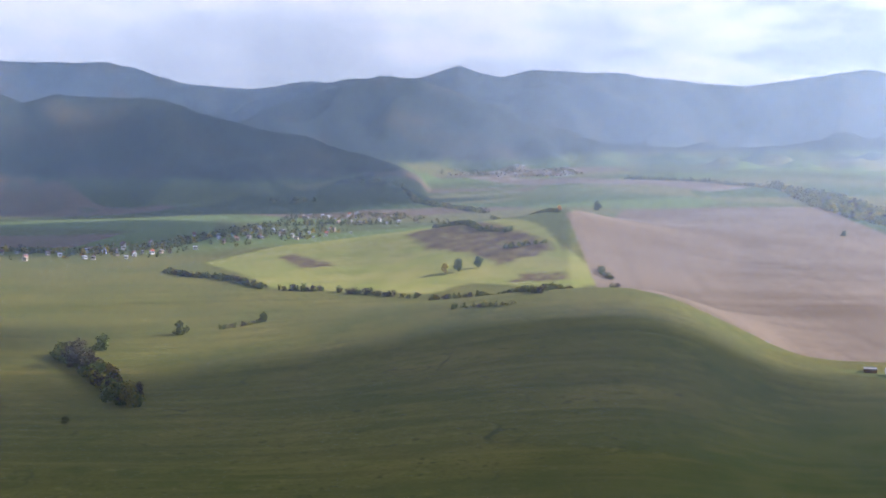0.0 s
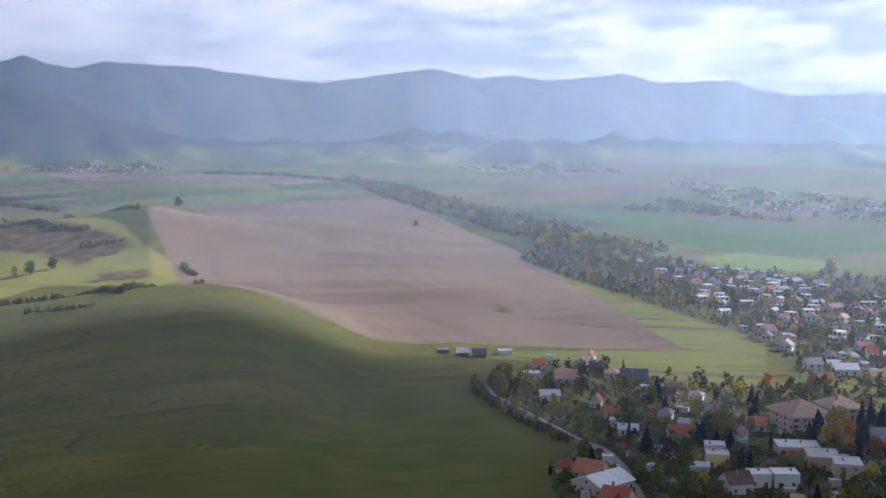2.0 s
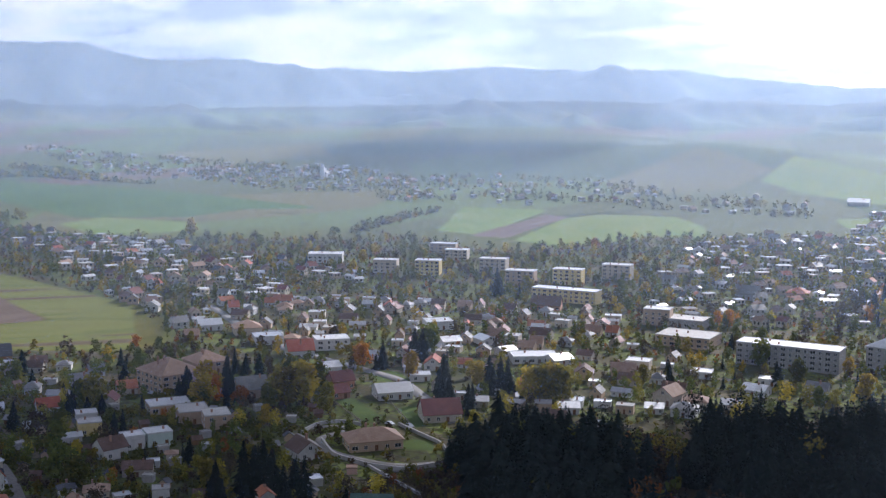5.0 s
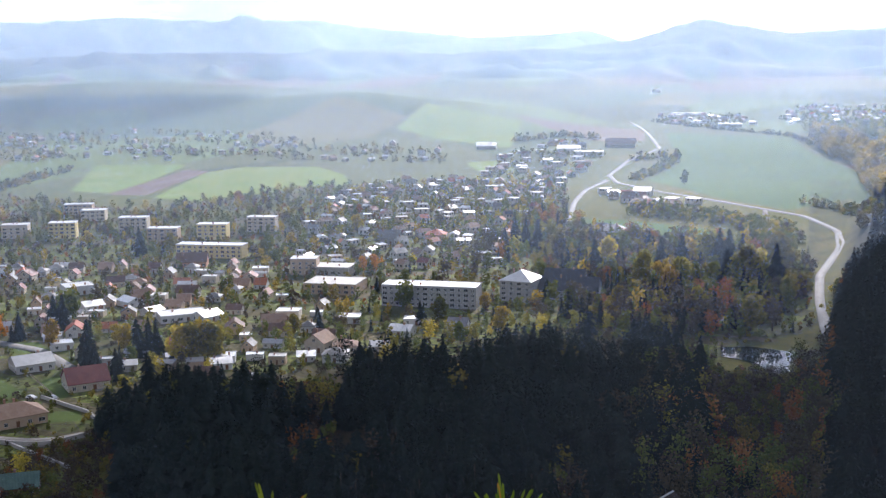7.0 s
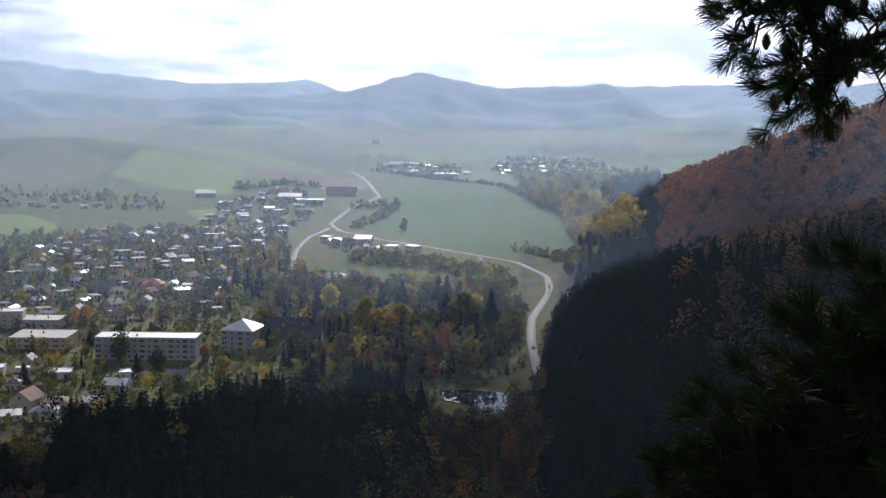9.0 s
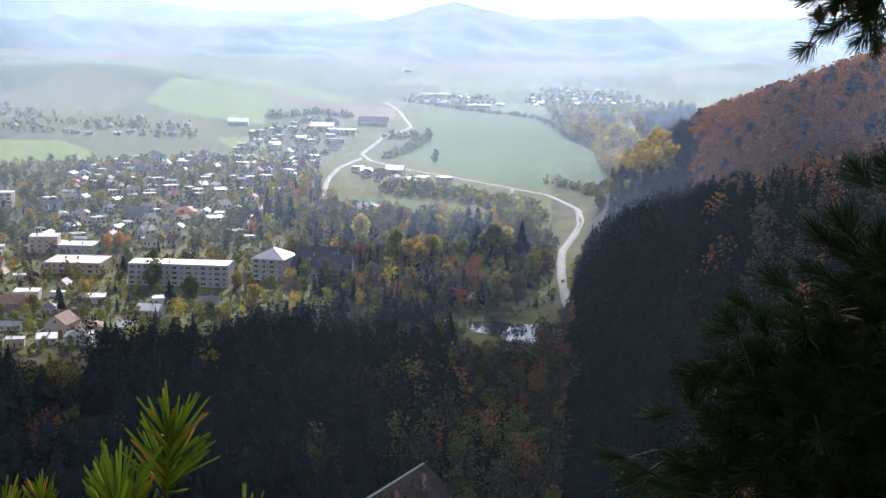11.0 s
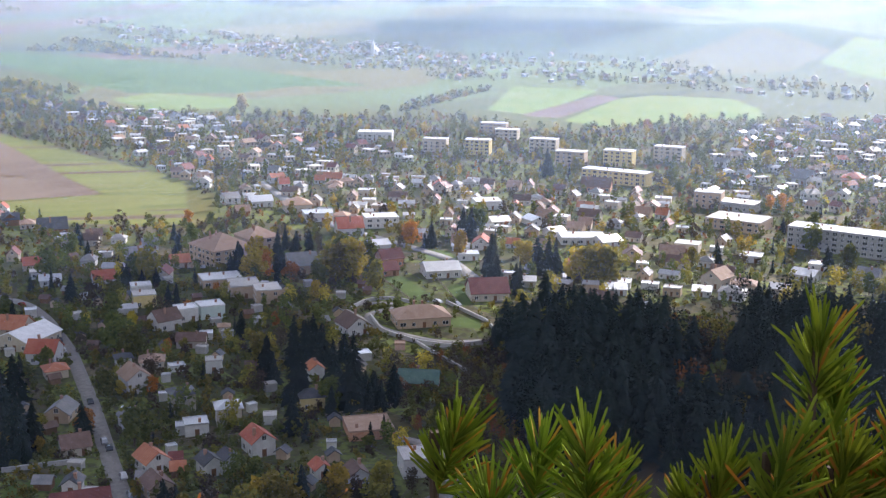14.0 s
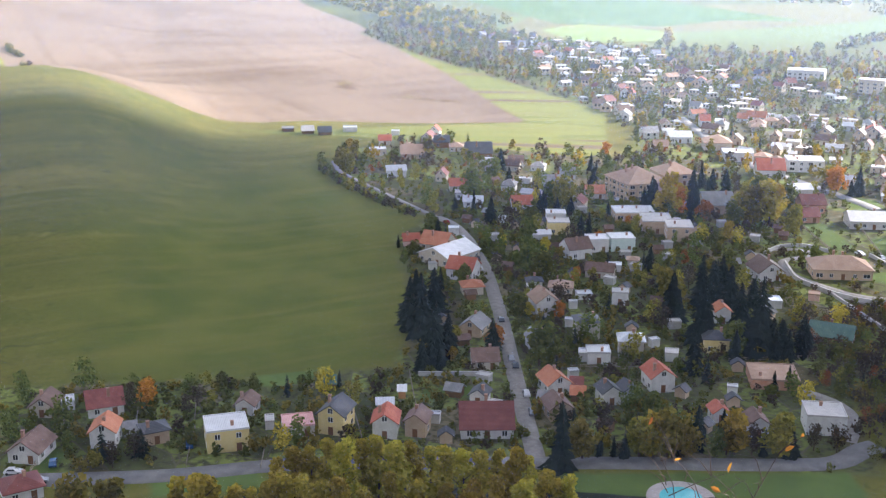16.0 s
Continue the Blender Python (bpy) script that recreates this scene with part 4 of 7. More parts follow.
def trunk_mesh(h_low, h_top, r, seed, limbs):
    bm, q = bmesh.new(), random.Random(seed)

    def limb(a, b, ra, rb):
        a, b = Vector(a), Vector(b)
        m = (b - a).to_track_quat("Z", "Y").to_matrix()
        lo = [bm.verts.new(a + m @ Vector((ra * math.cos(t), ra * math.sin(t), 0))) for t in (0, 1.05, 2.09, 3.14, 4.19, 5.24)]
        hi = [bm.verts.new(b + m @ Vector((rb * math.cos(t), rb * math.sin(t), 0))) for t in (0, 1.05, 2.09, 3.14, 4.19, 5.24)]
        for k in range(6):
            bm.faces.new((lo[k], lo[(k + 1) % 6], hi[(k + 1) % 6], hi[k]))
        bm.faces.new(hi)

    limb((0, 0, -0.06), (q.uniform(-0.02, 0.02), q.uniform(-0.02, 0.02), h_top), r, r * 0.3)
    for k in range(limbs):
        z, a = h_low + (h_top - h_low) * (k + 0.5) / limbs, k * 2.4
        limb((0, 0, z), (0.16 * math.cos(a), 0.16 * math.sin(a), z + 0.16), r * 0.4, r * 0.1)
    me = bpy.data.meshes.new("trunk")
    bm.to_mesh(me)
    bm.free()
    me.materials.append(BARK)
    return me


TREES = {}
for kind, mat, n, wide, low, high, blobs, size, words in (
        ("poplar", GOLDEN, 1800, 0.17, 0.06, 1.0, 11, 0.025, "tall olive-yellow poplar turning with autumn"),
        ("gold", YELLOW, 1600, 0.19, 0.06, 1.0, 10, 0.027, "tall golden-yellow autumn poplar"),
        ("green", GREEN, 620, 0.34, 0.15, 1.0, 9, 0.056, "dull green broadleaf garden tree"),
        ("yellow", YELLOW, 560, 0.33, 0.15, 1.0, 9, 0.056, "yellow autumn birch in a garden"),
        ("olive", OLIVE, 620, 0.36, 0.15, 1.0, 9, 0.058, "olive-brown broadleaf tree in autumn"),
        ("orange", ORANGE, 560, 0.4, 0.12, 1.0, 8, 0.05, "round orange maple in full autumn colour"),
        ("rust", RUST, 560, 0.36, 0.15, 1.0, 9, 0.058, "rust-brown beech tree in autumn"),
        ("bare", BARE, 420, 0.36, 0.2, 1.0, 9, 0.036, "half-bare grey-brown tree with thin twigs"),
        ("bush", GREEN, 420, 0.62, -0.1, 1.0, 7, 0.1, "low dark green garden bush"),
        ("spruce", SPRUCE, 0, 0.27, 0, 1, 0, 0, "dark green spruce with drooping boughs"),
        ("slim_spruce", SPRUCE, 0, 0.17, 0, 1, 0, 0, "slender dark spruce with a thin tip")):
    TREES[kind] = []
    for s in range(3):
        if n:
            v, f = broad_arrays(40 + s * 7 + n, n, wide, low, high, blobs, size)
            crown = poly_mesh("crown", v.tolist(), f.tolist(), (mat,))
            bole = trunk_mesh(0.1 if kind != "bush" else 0.02, 0.72, 0.018 if kind in ("poplar", "gold") else 0.026, s, 5)
        else:
            v, f = spruce_arrays(50 + s, 20, 13, wide)
            crown = poly_mesh("crown", v.tolist(), f, (mat,))
            bole = trunk_mesh(0.1, 0.95, 0.016, s, 1)
        TREES[kind].append((crown, bole, words))
tree_count = 0


def tree(x, y, kind, h, group=""):
    """One tree: trunk and crown under an Empty at its foot."""
    global tree_count
    tree_count += 1
    q = random.Random(tree_count * 31 + 7)
    crown, bole, words = TREES[kind][tree_count % 3]
    top = thing("bush" if kind == "bush" else "tree", words, "bush" if kind == "bush" else "tree", group)
    for nm, me in (("trunk", bole), ("crown", crown)):
        part(nm, me, None, top)
    s = h * q.uniform(0.9, 1.1)
    top.matrix_basis = pose(x, y, ground_z(x, y) - 0.1, q.uniform(-2, 2), q.uniform(-2, 2), q.uniform(0, 360)) @ Matrix.Diagonal((s * q.uniform(0.9, 1.12), s * q.uniform(0.9, 1.12), s, 1))


def thicket(name, label, category, kinds, x, y, h, seed):
    """Many trees joined in one mesh of kind stuff; kinds: rows of vertices, faces and material."""
    q = np.random.RandomState(seed)
    z = height(x, y)
    pick, turn = q.randint(0, len(kinds), len(x)), q.uniform(0, 6.283, len(x))
    vs, fs, ms, base, mats = [], [], [], 0, []
    for k, (v, f, mat) in enumerate(kinds):
        v, f = np.asarray(v), [list(p) for p in f]
        if mat not in mats:
            mats.append(mat)
        sel = np.where(pick == k)[0]
        if not len(sel):
            continue
        c, s = np.cos(turn[sel])[:, None], np.sin(turn[sel])[:, None]
        hh, fat = h[sel][:, None], q.uniform(0.85, 1.2, (len(sel), 1))
        p = np.stack([(v[:, 0] * c - v[:, 1] * s) * hh * fat + x[sel][:, None], (v[:, 0] * s + v[:, 1] * c) * hh * fat + y[sel][:, None], v[:, 2] * hh + z[sel][:, None]], -1)
        vs.append(p.reshape(-1, 3))
        fa = np.array(f)
        fs.append((fa[None] + (base + np.arange(len(sel)) * len(v))[:, None, None]).reshape(-1, fa.shape[1]))
        ms.append(np.full(len(fs[-1]), mats.index(mat), np.int32))
        base += len(sel) * len(v)
    v = np.concatenate(vs)
    me = bpy.data.meshes.new(name)
    me.vertices.add(len(v))
    me.vertices.foreach_set("co", v.ravel())
    loops = np.concatenate([f.ravel() for f in fs]).astype(np.int32)
    total = np.concatenate([np.full(len(f), f.shape[1], np.int32) for f in fs])
    me.loops.add(len(loops))
    me.loops.foreach_set("vertex_index", loops)
    me.polygons.add(len(total))
    me.polygons.foreach_set("loop_start", np.concatenate([[0], np.cumsum(total)[:-1]]).astype(np.int32))
    me.polygons.foreach_set("loop_total", total)
    me.polygons.foreach_set("material_index", np.concatenate(ms))
    for m in mats:
        me.materials.append(m)
    me.update(calc_edges=True)
    return tagged(new(name, me), label, category, kind="stuff")


def spread(corners, gap, seed):
    """Places about gap metres apart inside a polygon."""
    c = np.array(corners, float)
    q = np.random.RandomState(seed)
    x, y = np.meshgrid(np.arange(c[:, 0].min(), c[:, 0].max(), gap), np.arange(c[:, 1].min(), c[:, 1].max(), gap))
    x, y = (x + q.uniform(-0.45, 0.45, x.shape) * gap).ravel(), (y + q.uniform(-0.45, 0.45, y.shape) * gap).ravel()
    k = inside(corners, x, y) > 0
    return x[k], y[k]


# ---- roads ----
ASPHALT = plain("asphalt", (0.13, 0.125, 0.12), (0.19, 0.18, 0.17), 3.0, 0.85, spec=0.3)
GRAVEL = plain("gravel", (0.2, 0.18, 0.16), (0.28, 0.26, 0.235), 1.2, 0.95)
PALE = plain("pale_road", (0.19, 0.185, 0.18), (0.25, 0.245, 0.24), 4.0, 0.8, spec=0.25)
ROADS = []


def road(material, wide, *pts, name="road", label="narrow pale asphalt lane between gardens"):
    c = np.array(pts, float)
    s = np.concatenate([[0], np.cumsum(np.hypot(*np.diff(c, axis=0).T))])
    u = np.arange(0, s[-1], 3.0)
    # rounded corners: smooth the polyline
    x, y = np.interp(u, s, c[:, 0]), np.interp(u, s, c[:, 1])
    for k in range(6):
        x[1:-1], y[1:-1] = (x[:-2] + 2 * x[1:-1] + x[2:]) / 4, (y[:-2] + 2 * y[1:-1] + y[2:]) / 4
    dx, dy = np.gradient(x), np.gradient(y)
    n = np.hypot(dx, dy) + 1e-9
    nx, ny = -dy / n * wide / 2, dx / n * wide / 2
    ROADS.append((x, y, wide))
    rows = []
    for s_, dz in ((-1.08, -0.3), (-1, 0.16), (0, 0.2), (1, 0.16), (1.08, -0.3)):
        px, py = x + nx * s_, y + ny * s_
        rows.append(np.stack([px, py, np.maximum(height(px, py), height(x, y)) + dz], -1))
    v = np.stack(rows, 1).reshape(-1, 3)
    f = [(i * 5 + j, (i + 1) * 5 + j, (i + 1) * 5 + j + 1, i * 5 + j + 1)[::-1] for i in range(len(u) - 1) for j in range(4)]
    me = poly_mesh(name, v.tolist(), f, (material,), smooth=True)
    return tagged(new(name, me), label, "road", kind="structure")


# ---- land cover, water, settlements ----
PLACED, PROTO = [], {}
WATER, wn, wl, wb = shader("pond_water", 0.04, 0.0, 0.06)
wb.inputs["IOR"].default_value = 1.33
wb.inputs["Base Color"].default_value = (0.02, 0.03, 0.035, 1)
wnz, wbp = wn.new("ShaderNodeTexNoise"), wn.new("ShaderNodeBump")
wnz.inputs["Scale"].default_value = 0.8
wbp.inputs["Distance"].default_value, wbp.inputs["Strength"].default_value = 0.05, 0.3
wl.new(wnz.outputs["Fac"], wbp.inputs["Height"])
wl.new(wbp.outputs["Normal"], wb.inputs["Normal"])


def pond(z, *pts):
    me = poly_mesh("water", [(x, y, z) for x, y in pts], [tuple(range(len(pts)))], (WATER,))
    tagged(new("water", me), "still pond mirroring the pale sky", "pond", kind="structure")


def clear_of(x, y, gap):
    for px, py, pr in PLACED:
        if (px - x) ** 2 + (py - y) ** 2 < (pr + gap) ** 2:
            return False
    for rx, ry, wide in ROADS:
        if ((rx - x) ** 2 + (ry - y) ** 2).min() < (wide / 2 + gap * 0.8) ** 2:
            return False
    return True


LOOKS = [("G", "white", "red", 8, 10, 1.2), ("R", "white", "silver", 11, 8, 1), ("R", "cream", "brown", 11, 8, 1.2), ("H", "white", "grey", 10, 9, 1.2), ("G", "cream", "maroon", 8, 10, 1.2), ("F", "cream", "white", 11, 9, 1.5), ("R", "white", "orange", 11, 8, 1), ("G", "tan", "dark", 8, 9, 1.2), ("R", "tan", "tan", 11, 9, 1.0), ("F", "cream", "silver", 9, 7, 1), ("G", "tan", "brown", 8, 9, 1.2), ("R", "white", "white", 9, 6, 0.9), ("F", "tan", "felt", 10, 8, 1.3), ("H", "cream", "tan", 10, 9, 1.1), ("F", "white", "silver", 7, 5, 0.8)]


def lots(count, seed, gap, corners):
    """Building lots inside a polygon, clear of what stands there."""
    c, q = np.array(corners, float), random.Random(seed)
    made, tries = 0, 0
    while made < count and tries < count * 60:
        tries += 1
        x, y = q.uniform(c[:, 0].min(), c[:, 0].max()), q.uniform(c[:, 1].min(), c[:, 1].max())
        if inside(corners, np.array([x]), np.array([y]))[0] < 0 or not clear_of(x, y, gap):
            continue
        PLACED.append((x, y, 5.0))
        made += 1
        yield x, y, q


def settle(count, seed, size, *corners):
    """A quarter of the town: houses along one rough street grid."""
    grid = random.Random(seed).uniform(-15, 15)
    for x, y, q in lots(count, seed, 4.0, corners):
        k = q.randrange(len(LOOKS))
        turn = math.degrees(math.atan2(-x, y)) + grid + q.uniform(-12, 12)
        if k not in PROTO:
            kind, wall, roof, w, d, fl = LOOKS[k]
            PROTO[k] = house(x, y, turn, w, d, fl, kind, wall, roof, sides=False)
        else:
            copy_thing(PROTO[k], pose(x, y, ground_z(x, y), 0, 0, turn) @ Matrix.Diagonal((q.uniform(0.58, 0.92), q.uniform(0.58, 0.92), q.uniform(0.75, 0.98), 1)))


def village(count, seed, size, *corners):
    """Houses far across the valley, too small to pick apart: joined, with roofs, gables and windows."""
    v, f, m, mats = [], [], [], []

    def face(pts, mat):
        if mat not in mats:
            mats.append(mat)
        f.append(tuple(range(len(v), len(v) + len(pts))))
        v.extend(pts)
        m.append(mats.index(mat))

    for x, y, q in lots(count, seed, 6.0, corners):
        kind, wall, roof, w, d, fl = q.choice(LOOKS + [LOOKS[1], LOOKS[5], LOOKS[11], LOOKS[3], LOOKS[9]])
        w, d, h = w * size * q.uniform(0.75, 1.1), d * size * q.uniform(0.75, 1.1), 2.8 * fl + 0.5
        mt = pose(x, y, ground_z(x, y), 0, 0, q.uniform(0, 360))
        hw, hd, rise = w / 2, d / 2, (0.35 if roof in ("silver", "white") else 0.65) * d / 2

        def put(pts, mat):
            face([tuple(mt @ Vector(p)) for p in pts], mat)

        for a, b in (((-hw, -hd), (hw, -hd)), ((hw, -hd), (hw, hd)), ((hw, hd), (-hw, hd)), ((-hw, hd), (-hw, -hd))):
            put([(*a, -1.5), (*b, -1.5), (*b, h), (*a, h)], WALL[wall])
            for u in (0.3, 0.7):
                cx, cy = a[0] + (b[0] - a[0]) * u, a[1] + (b[1] - a[1]) * u
                tx, ty = (b[0] - a[0]) / math.dist(a, b) * 0.65, (b[1] - a[1]) / math.dist(a, b) * 0.65
                ox, oy = ty * 0.07, -tx * 0.07
                put([(cx - tx + ox, cy - ty + oy, h - 2.1), (cx + tx + ox, cy + ty + oy, h - 2.1), (cx + tx + ox, cy + ty + oy, h - 0.7), (cx - tx + ox, cy - ty + oy, h - 0.7)], GLASS)
        if kind == "F":
            put([(-hw - 0.2, -hd - 0.2, h), (hw + 0.2, -hd - 0.2, h), (hw + 0.2, hd + 0.2, h), (-hw - 0.2, hd + 0.2, h)], ROOF[roof])
            continue
        for s in (-1, 1):
            put([(s * hw, -hd, h), (s * hw, hd, h), (s * hw, 0, h + rise)], WALL[wall])
            put([(-hw - 0.4, s * (hd + 0.5), h - 0.25), (hw + 0.4, s * (hd + 0.5), h - 0.25), (hw + 0.4, 0, h + rise + 0.15), (-hw - 0.4, 0, h + rise + 0.15)], ROOF[roof])
        for a, b in (((-0.4, -0.4), (0.4, -0.4)), ((0.4, -0.4), (0.4, 0.4)), ((0.4, 0.4), (-0.4, 0.4)), ((-0.4, 0.4), (-0.4, -0.4))):
            put([(a[0] + w / 5, a[1], h), (b[0] + w / 5, b[1], h), (b[0] + w / 5, b[1], h + rise + 1), (a[0] + w / 5, a[1], h + rise + 1)], STONE)
    me = poly_mesh("far_houses", v, f, mats, m)
    tagged(new("far_houses", me), "small white and red-roofed village houses in the haze", "village", kind="stuff")
    c = np.array(corners, float)
    x, y = spread(corners, 11, seed + 50)
    q = np.random.RandomState(seed)
    keep = np.array([clear_of(a, b, 0.5) for a, b in zip(x, y)]) & (wavy(x, y, 90, seed) + q.normal(0, 0.35, len(x)) > 0.05)
    x, y = x[keep], y[keep]
    thicket("far_trees", "dull autumn trees between the village houses", "trees", LOW["distant"], x, y, q.uniform(2.5, 6, len(x)), seed)


LOW = {
    "fine": [(*broad_arrays(140 + s, 330, 0.36, 0.08, 1.0, 9, 0.048), m) for s, m in enumerate((GREEN, OLIVE, OLIVE, BARE, GREEN, GREEN, YELLOW, OLIVE))],
    "low": [(*broad_arrays(150 + s, 150, 0.55, -0.1, 1.0, 6, 0.09), m) for s, m in enumerate((GREEN, BARE, OLIVE, GREEN))],
    "bush": [(*broad_arrays(90 + s, 70, 0.55, -0.1, 1.0, 5, 0.15), m) for s, m in enumerate((GREEN, OLIVE, BARE, GREEN))],
    "mixed": [(*broad_arrays(95 + s, 90, 0.36, 0.08, 1.0, 7, 0.09), m) for s, m in enumerate((OLIVE, GREEN, GREEN, BARE, YELLOW, GREEN, OLIVE))],
    "brown": [(*broad_arrays(130 + s, 110, 0.38, 0.05, 1.0, 8, 0.08), m) for s, m in enumerate((BARE, GREEN, BARE, OLIVE, BARE, RUST))],
    "slope": [(*broad_arrays(180 + s, 330, 0.36, 0.05, 1.0, 10, 0.036), m) for s, m in enumerate((BARE, BARE, RUST, OLIVE, BARE, GREEN, BARE, GREEN, BARE))],
    "tiny": [(*broad_arrays(190 + s, 34, 0.52, -0.1, 1.0, 5, 0.2), m) for s, m in enumerate((GREEN, OLIVE, BARE, GREEN, BARE, RUST))],
    "distant": [(*broad_arrays(200 + s, 26, 0.6, -0.05, 1.0, 5, 0.2), m) for s, m in enumerate((OLIVE, GREEN, GREEN, BARE, GREEN, OLIVE, GREEN, YELLOW))],
    "fir": [(*spruce_arrays(210 + s, 8, 7, 0.22 + 0.03 * s), SPRUCE) for s in range(3)],
    "beech": [(*broad_arrays(105 + s, 120, 0.4, 0.05, 1.0, 8, 0.08), m) for s, m in enumerate((RUST, RUST, RUST, BARE, RUST, RUST))],
    "spruce": [(*spruce_arrays(110 + s, 12, 9, 0.2 + 0.03 * (s % 2)), SPRUCE) for s in range(4)],
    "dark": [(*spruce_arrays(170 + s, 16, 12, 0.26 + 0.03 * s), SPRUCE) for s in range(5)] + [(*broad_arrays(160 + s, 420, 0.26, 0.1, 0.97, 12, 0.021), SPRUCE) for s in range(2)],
    "spur": [(*broad_arrays(220 + s, 170, 0.36, 0.05, 1.0, 10, 0.045), m) for s, m in enumerate((BARE, BARE, RUST, BARE))] + [(*spruce_arrays(230 + s, 12, 9, 0.24), SPRUCE) for s in range(7)],
    "gold": [(*broad_arrays(120 + s, 110, 0.34, 0.08, 1.0, 7, 0.08), m) for s, m in enumerate((YELLOW, YELLOW, YELLOW, OLIVE))],
}


def hedge(h, gap, *pts):
    c = np.array(pts, float)
    s = np.concatenate([[0], np.cumsum(np.hypot(*np.diff(c, axis=0).T))])
    q = np.random.RandomState(int(s[-1]))
    u = np.arange(0, s[-1], gap * 0.3)
    x = np.interp(u, s, c[:, 0]) + q.normal(0, gap * 0.4, len(u))
    y = np.interp(u, s, c[:, 1]) + q.normal(0, gap * 0.4, len(u))
    k = q.uniform(size=len(u)) > 0.12
    thicket("hedgerow", "row of dark autumn bushes along a field edge", "hedge", LOW["bush" if h < 7 else "distant"], x[k], y[k], h * q.uniform(0.35, 1.0, k.sum()), int(s[-1]) + 1)


def gardens(count, seed, kinds, low, high, *corners):
    """Single garden trees between the houses."""
    c, q = np.array(corners, float), random.Random(seed)
    made, tries = 0, 0
    while made < count and tries < count * 40:
        tries += 1
        x, y = q.uniform(c[:, 0].min(), c[:, 0].max()), q.uniform(c[:, 1].min(), c[:, 1].max())
        if inside(corners, np.array([x]), np.array([y]))[0] < 0 or not clear_of(x, y, 2.0):
            continue
        tree(x, y, q.choice(kinds), q.uniform(low, high), "garden trees of the town")
        PLACED.append((x, y, 1.5))
        made += 1


def wood(name, label, kinds, gap, h, corners, seed):
    x, y = spread(corners, gap, seed)
    q = np.random.RandomState(seed)
    keep = np.array([clear_of(a, b, 1.0) for a, b in zip(x, y)])
    thicket(name, label, "wood", kinds, x[keep], y[keep], h * q.uniform(0.7, 1.15, keep.sum()), seed)


def sector(a0, a1, r0, r1):
    """A ring sector of the plan as a polygon."""
    t = [radians(a0 + (a1 - a0) * k / 8) for k in range(9)]
    return [(-math.sin(a) * r0, math.cos(a) * r0) for a in t] + [(-math.sin(a) * r1, math.cos(a) * r1) for a in t[::-1]]


POOL = plain("pool_lining", (0.1, 0.42, 0.45), (0.14, 0.5, 0.52), 2.0, 0.15, spec=0.6)
PAVING = plain("paving", (0.3, 0.27, 0.25), (0.4, 0.36, 0.33), 1.0, 0.9)
PAINTS = [plain("car_paint", c, tuple(0.8 * v for v in c), 1.0, 0.25, spec=0.6) for c in ((0.6, 0.6, 0.6), (0.05, 0.06, 0.08), (0.3, 0.03, 0.03), (0.35, 0.37, 0.4), (0.04, 0.1, 0.22))]
TYRE = plain("tyre_rubber", (0.02, 0.02, 0.02), (0.035, 0.035, 0.035), 0.2, 0.9)


def pool(x, y, r):
    top = thing("swimming_pool", "round turquoise pool with a paved surround", "pool")
    z = ground_z(x, y)
    for nm, mat, r0, r1, h in (("surround", PAVING, r, r * 1.6, 0.3), ("basin", POOL, 0, r - 0.02, 0.22)):
        bm = bmesh.new()
        bmesh.ops.create_cone(bm, cap_ends=True, segments=40, radius1=r1, radius2=r1, depth=0.5, matrix=pose(0, 0, h - 0.25))
        if r0:
            bmesh.ops.create_cone(bm, cap_ends=False, segments=40, radius1=r0, radius2=r0, depth=0.5, matrix=pose(0, 0, h - 0.25))
        o = part(nm, bm, mat, top)
        o.location = (0, 0, 0 if r0 else 0.13)
    top.location = (x, y, z)


def car(x, y, turn, paint):
    """A parked car: pressed body with cabin, windows and four wheels."""
    top = thing("car", ("pale silver", "near-black", "dark red", "grey", "dark blue")[paint] + " hatchback parked beside the lane", "car", "parked cars")
    bm = bmesh.new()
    side = ((-2.0, 0.35), (-2.05, 0.8), (-1.75, 0.95), (-1.2, 1.42), (0.3, 1.46), (1.0, 0.98), (1.95, 0.82), (2.05, 0.4))
    l = [bm.verts.new((px, -0.84 if pz < 1 else -0.68, pz)) for px, pz in side]
    r = [bm.verts.new((px, 0.84 if pz < 1 else 0.68, pz)) for px, pz in side]
    bm.faces.new(l)
    bm.faces.new(r[::-1])
    for k in range(len(side)):
        j = (k + 1) % len(side)
        bm.faces.new((l[k], r[k], r[j], l[j]))
    body = part("body", bm, PAINTS[paint], top)
    for s in (-1, 1):
        bm = bmesh.new()
        v = [bm.verts.new((px, s * (0.86 if pz < 1.1 else 0.74), pz)) for px, pz in ((-1.35, 1.02), (-1.05, 1.38), (0.25, 1.4), (0.75, 1.02))]
        w = [bm.verts.new((p.co.x, p.co.y - s * 0.05, p.co.z)) for p in v]
        bm.faces.new(v)
        bm.faces.new(w[::-1])
        for k in range(4):
            bm.faces.new((v[k], v[(k + 1) % 4], w[(k + 1) % 4], w[k]))
        part("side_window", bm, GLASS, body)
        for px in (-1.25, 1.3):
            bm = bmesh.new()
            bmesh.ops.create_cone(bm, cap_ends=True, segments=14, radius1=0.32, radius2=0.32, depth=0.2, matrix=pose(px, s * 0.78, 0.32, 90, 0, 0))
            part("wheel", bm, TYRE, top)
    top.matrix_basis = pose(x, y, ground_z(x, y) + 0.22, 0, 0, turn)


TIMBER = plain("fence_timber", (0.2, 0.16, 0.12), (0.3, 0.26, 0.2), 0.3, 0.9)


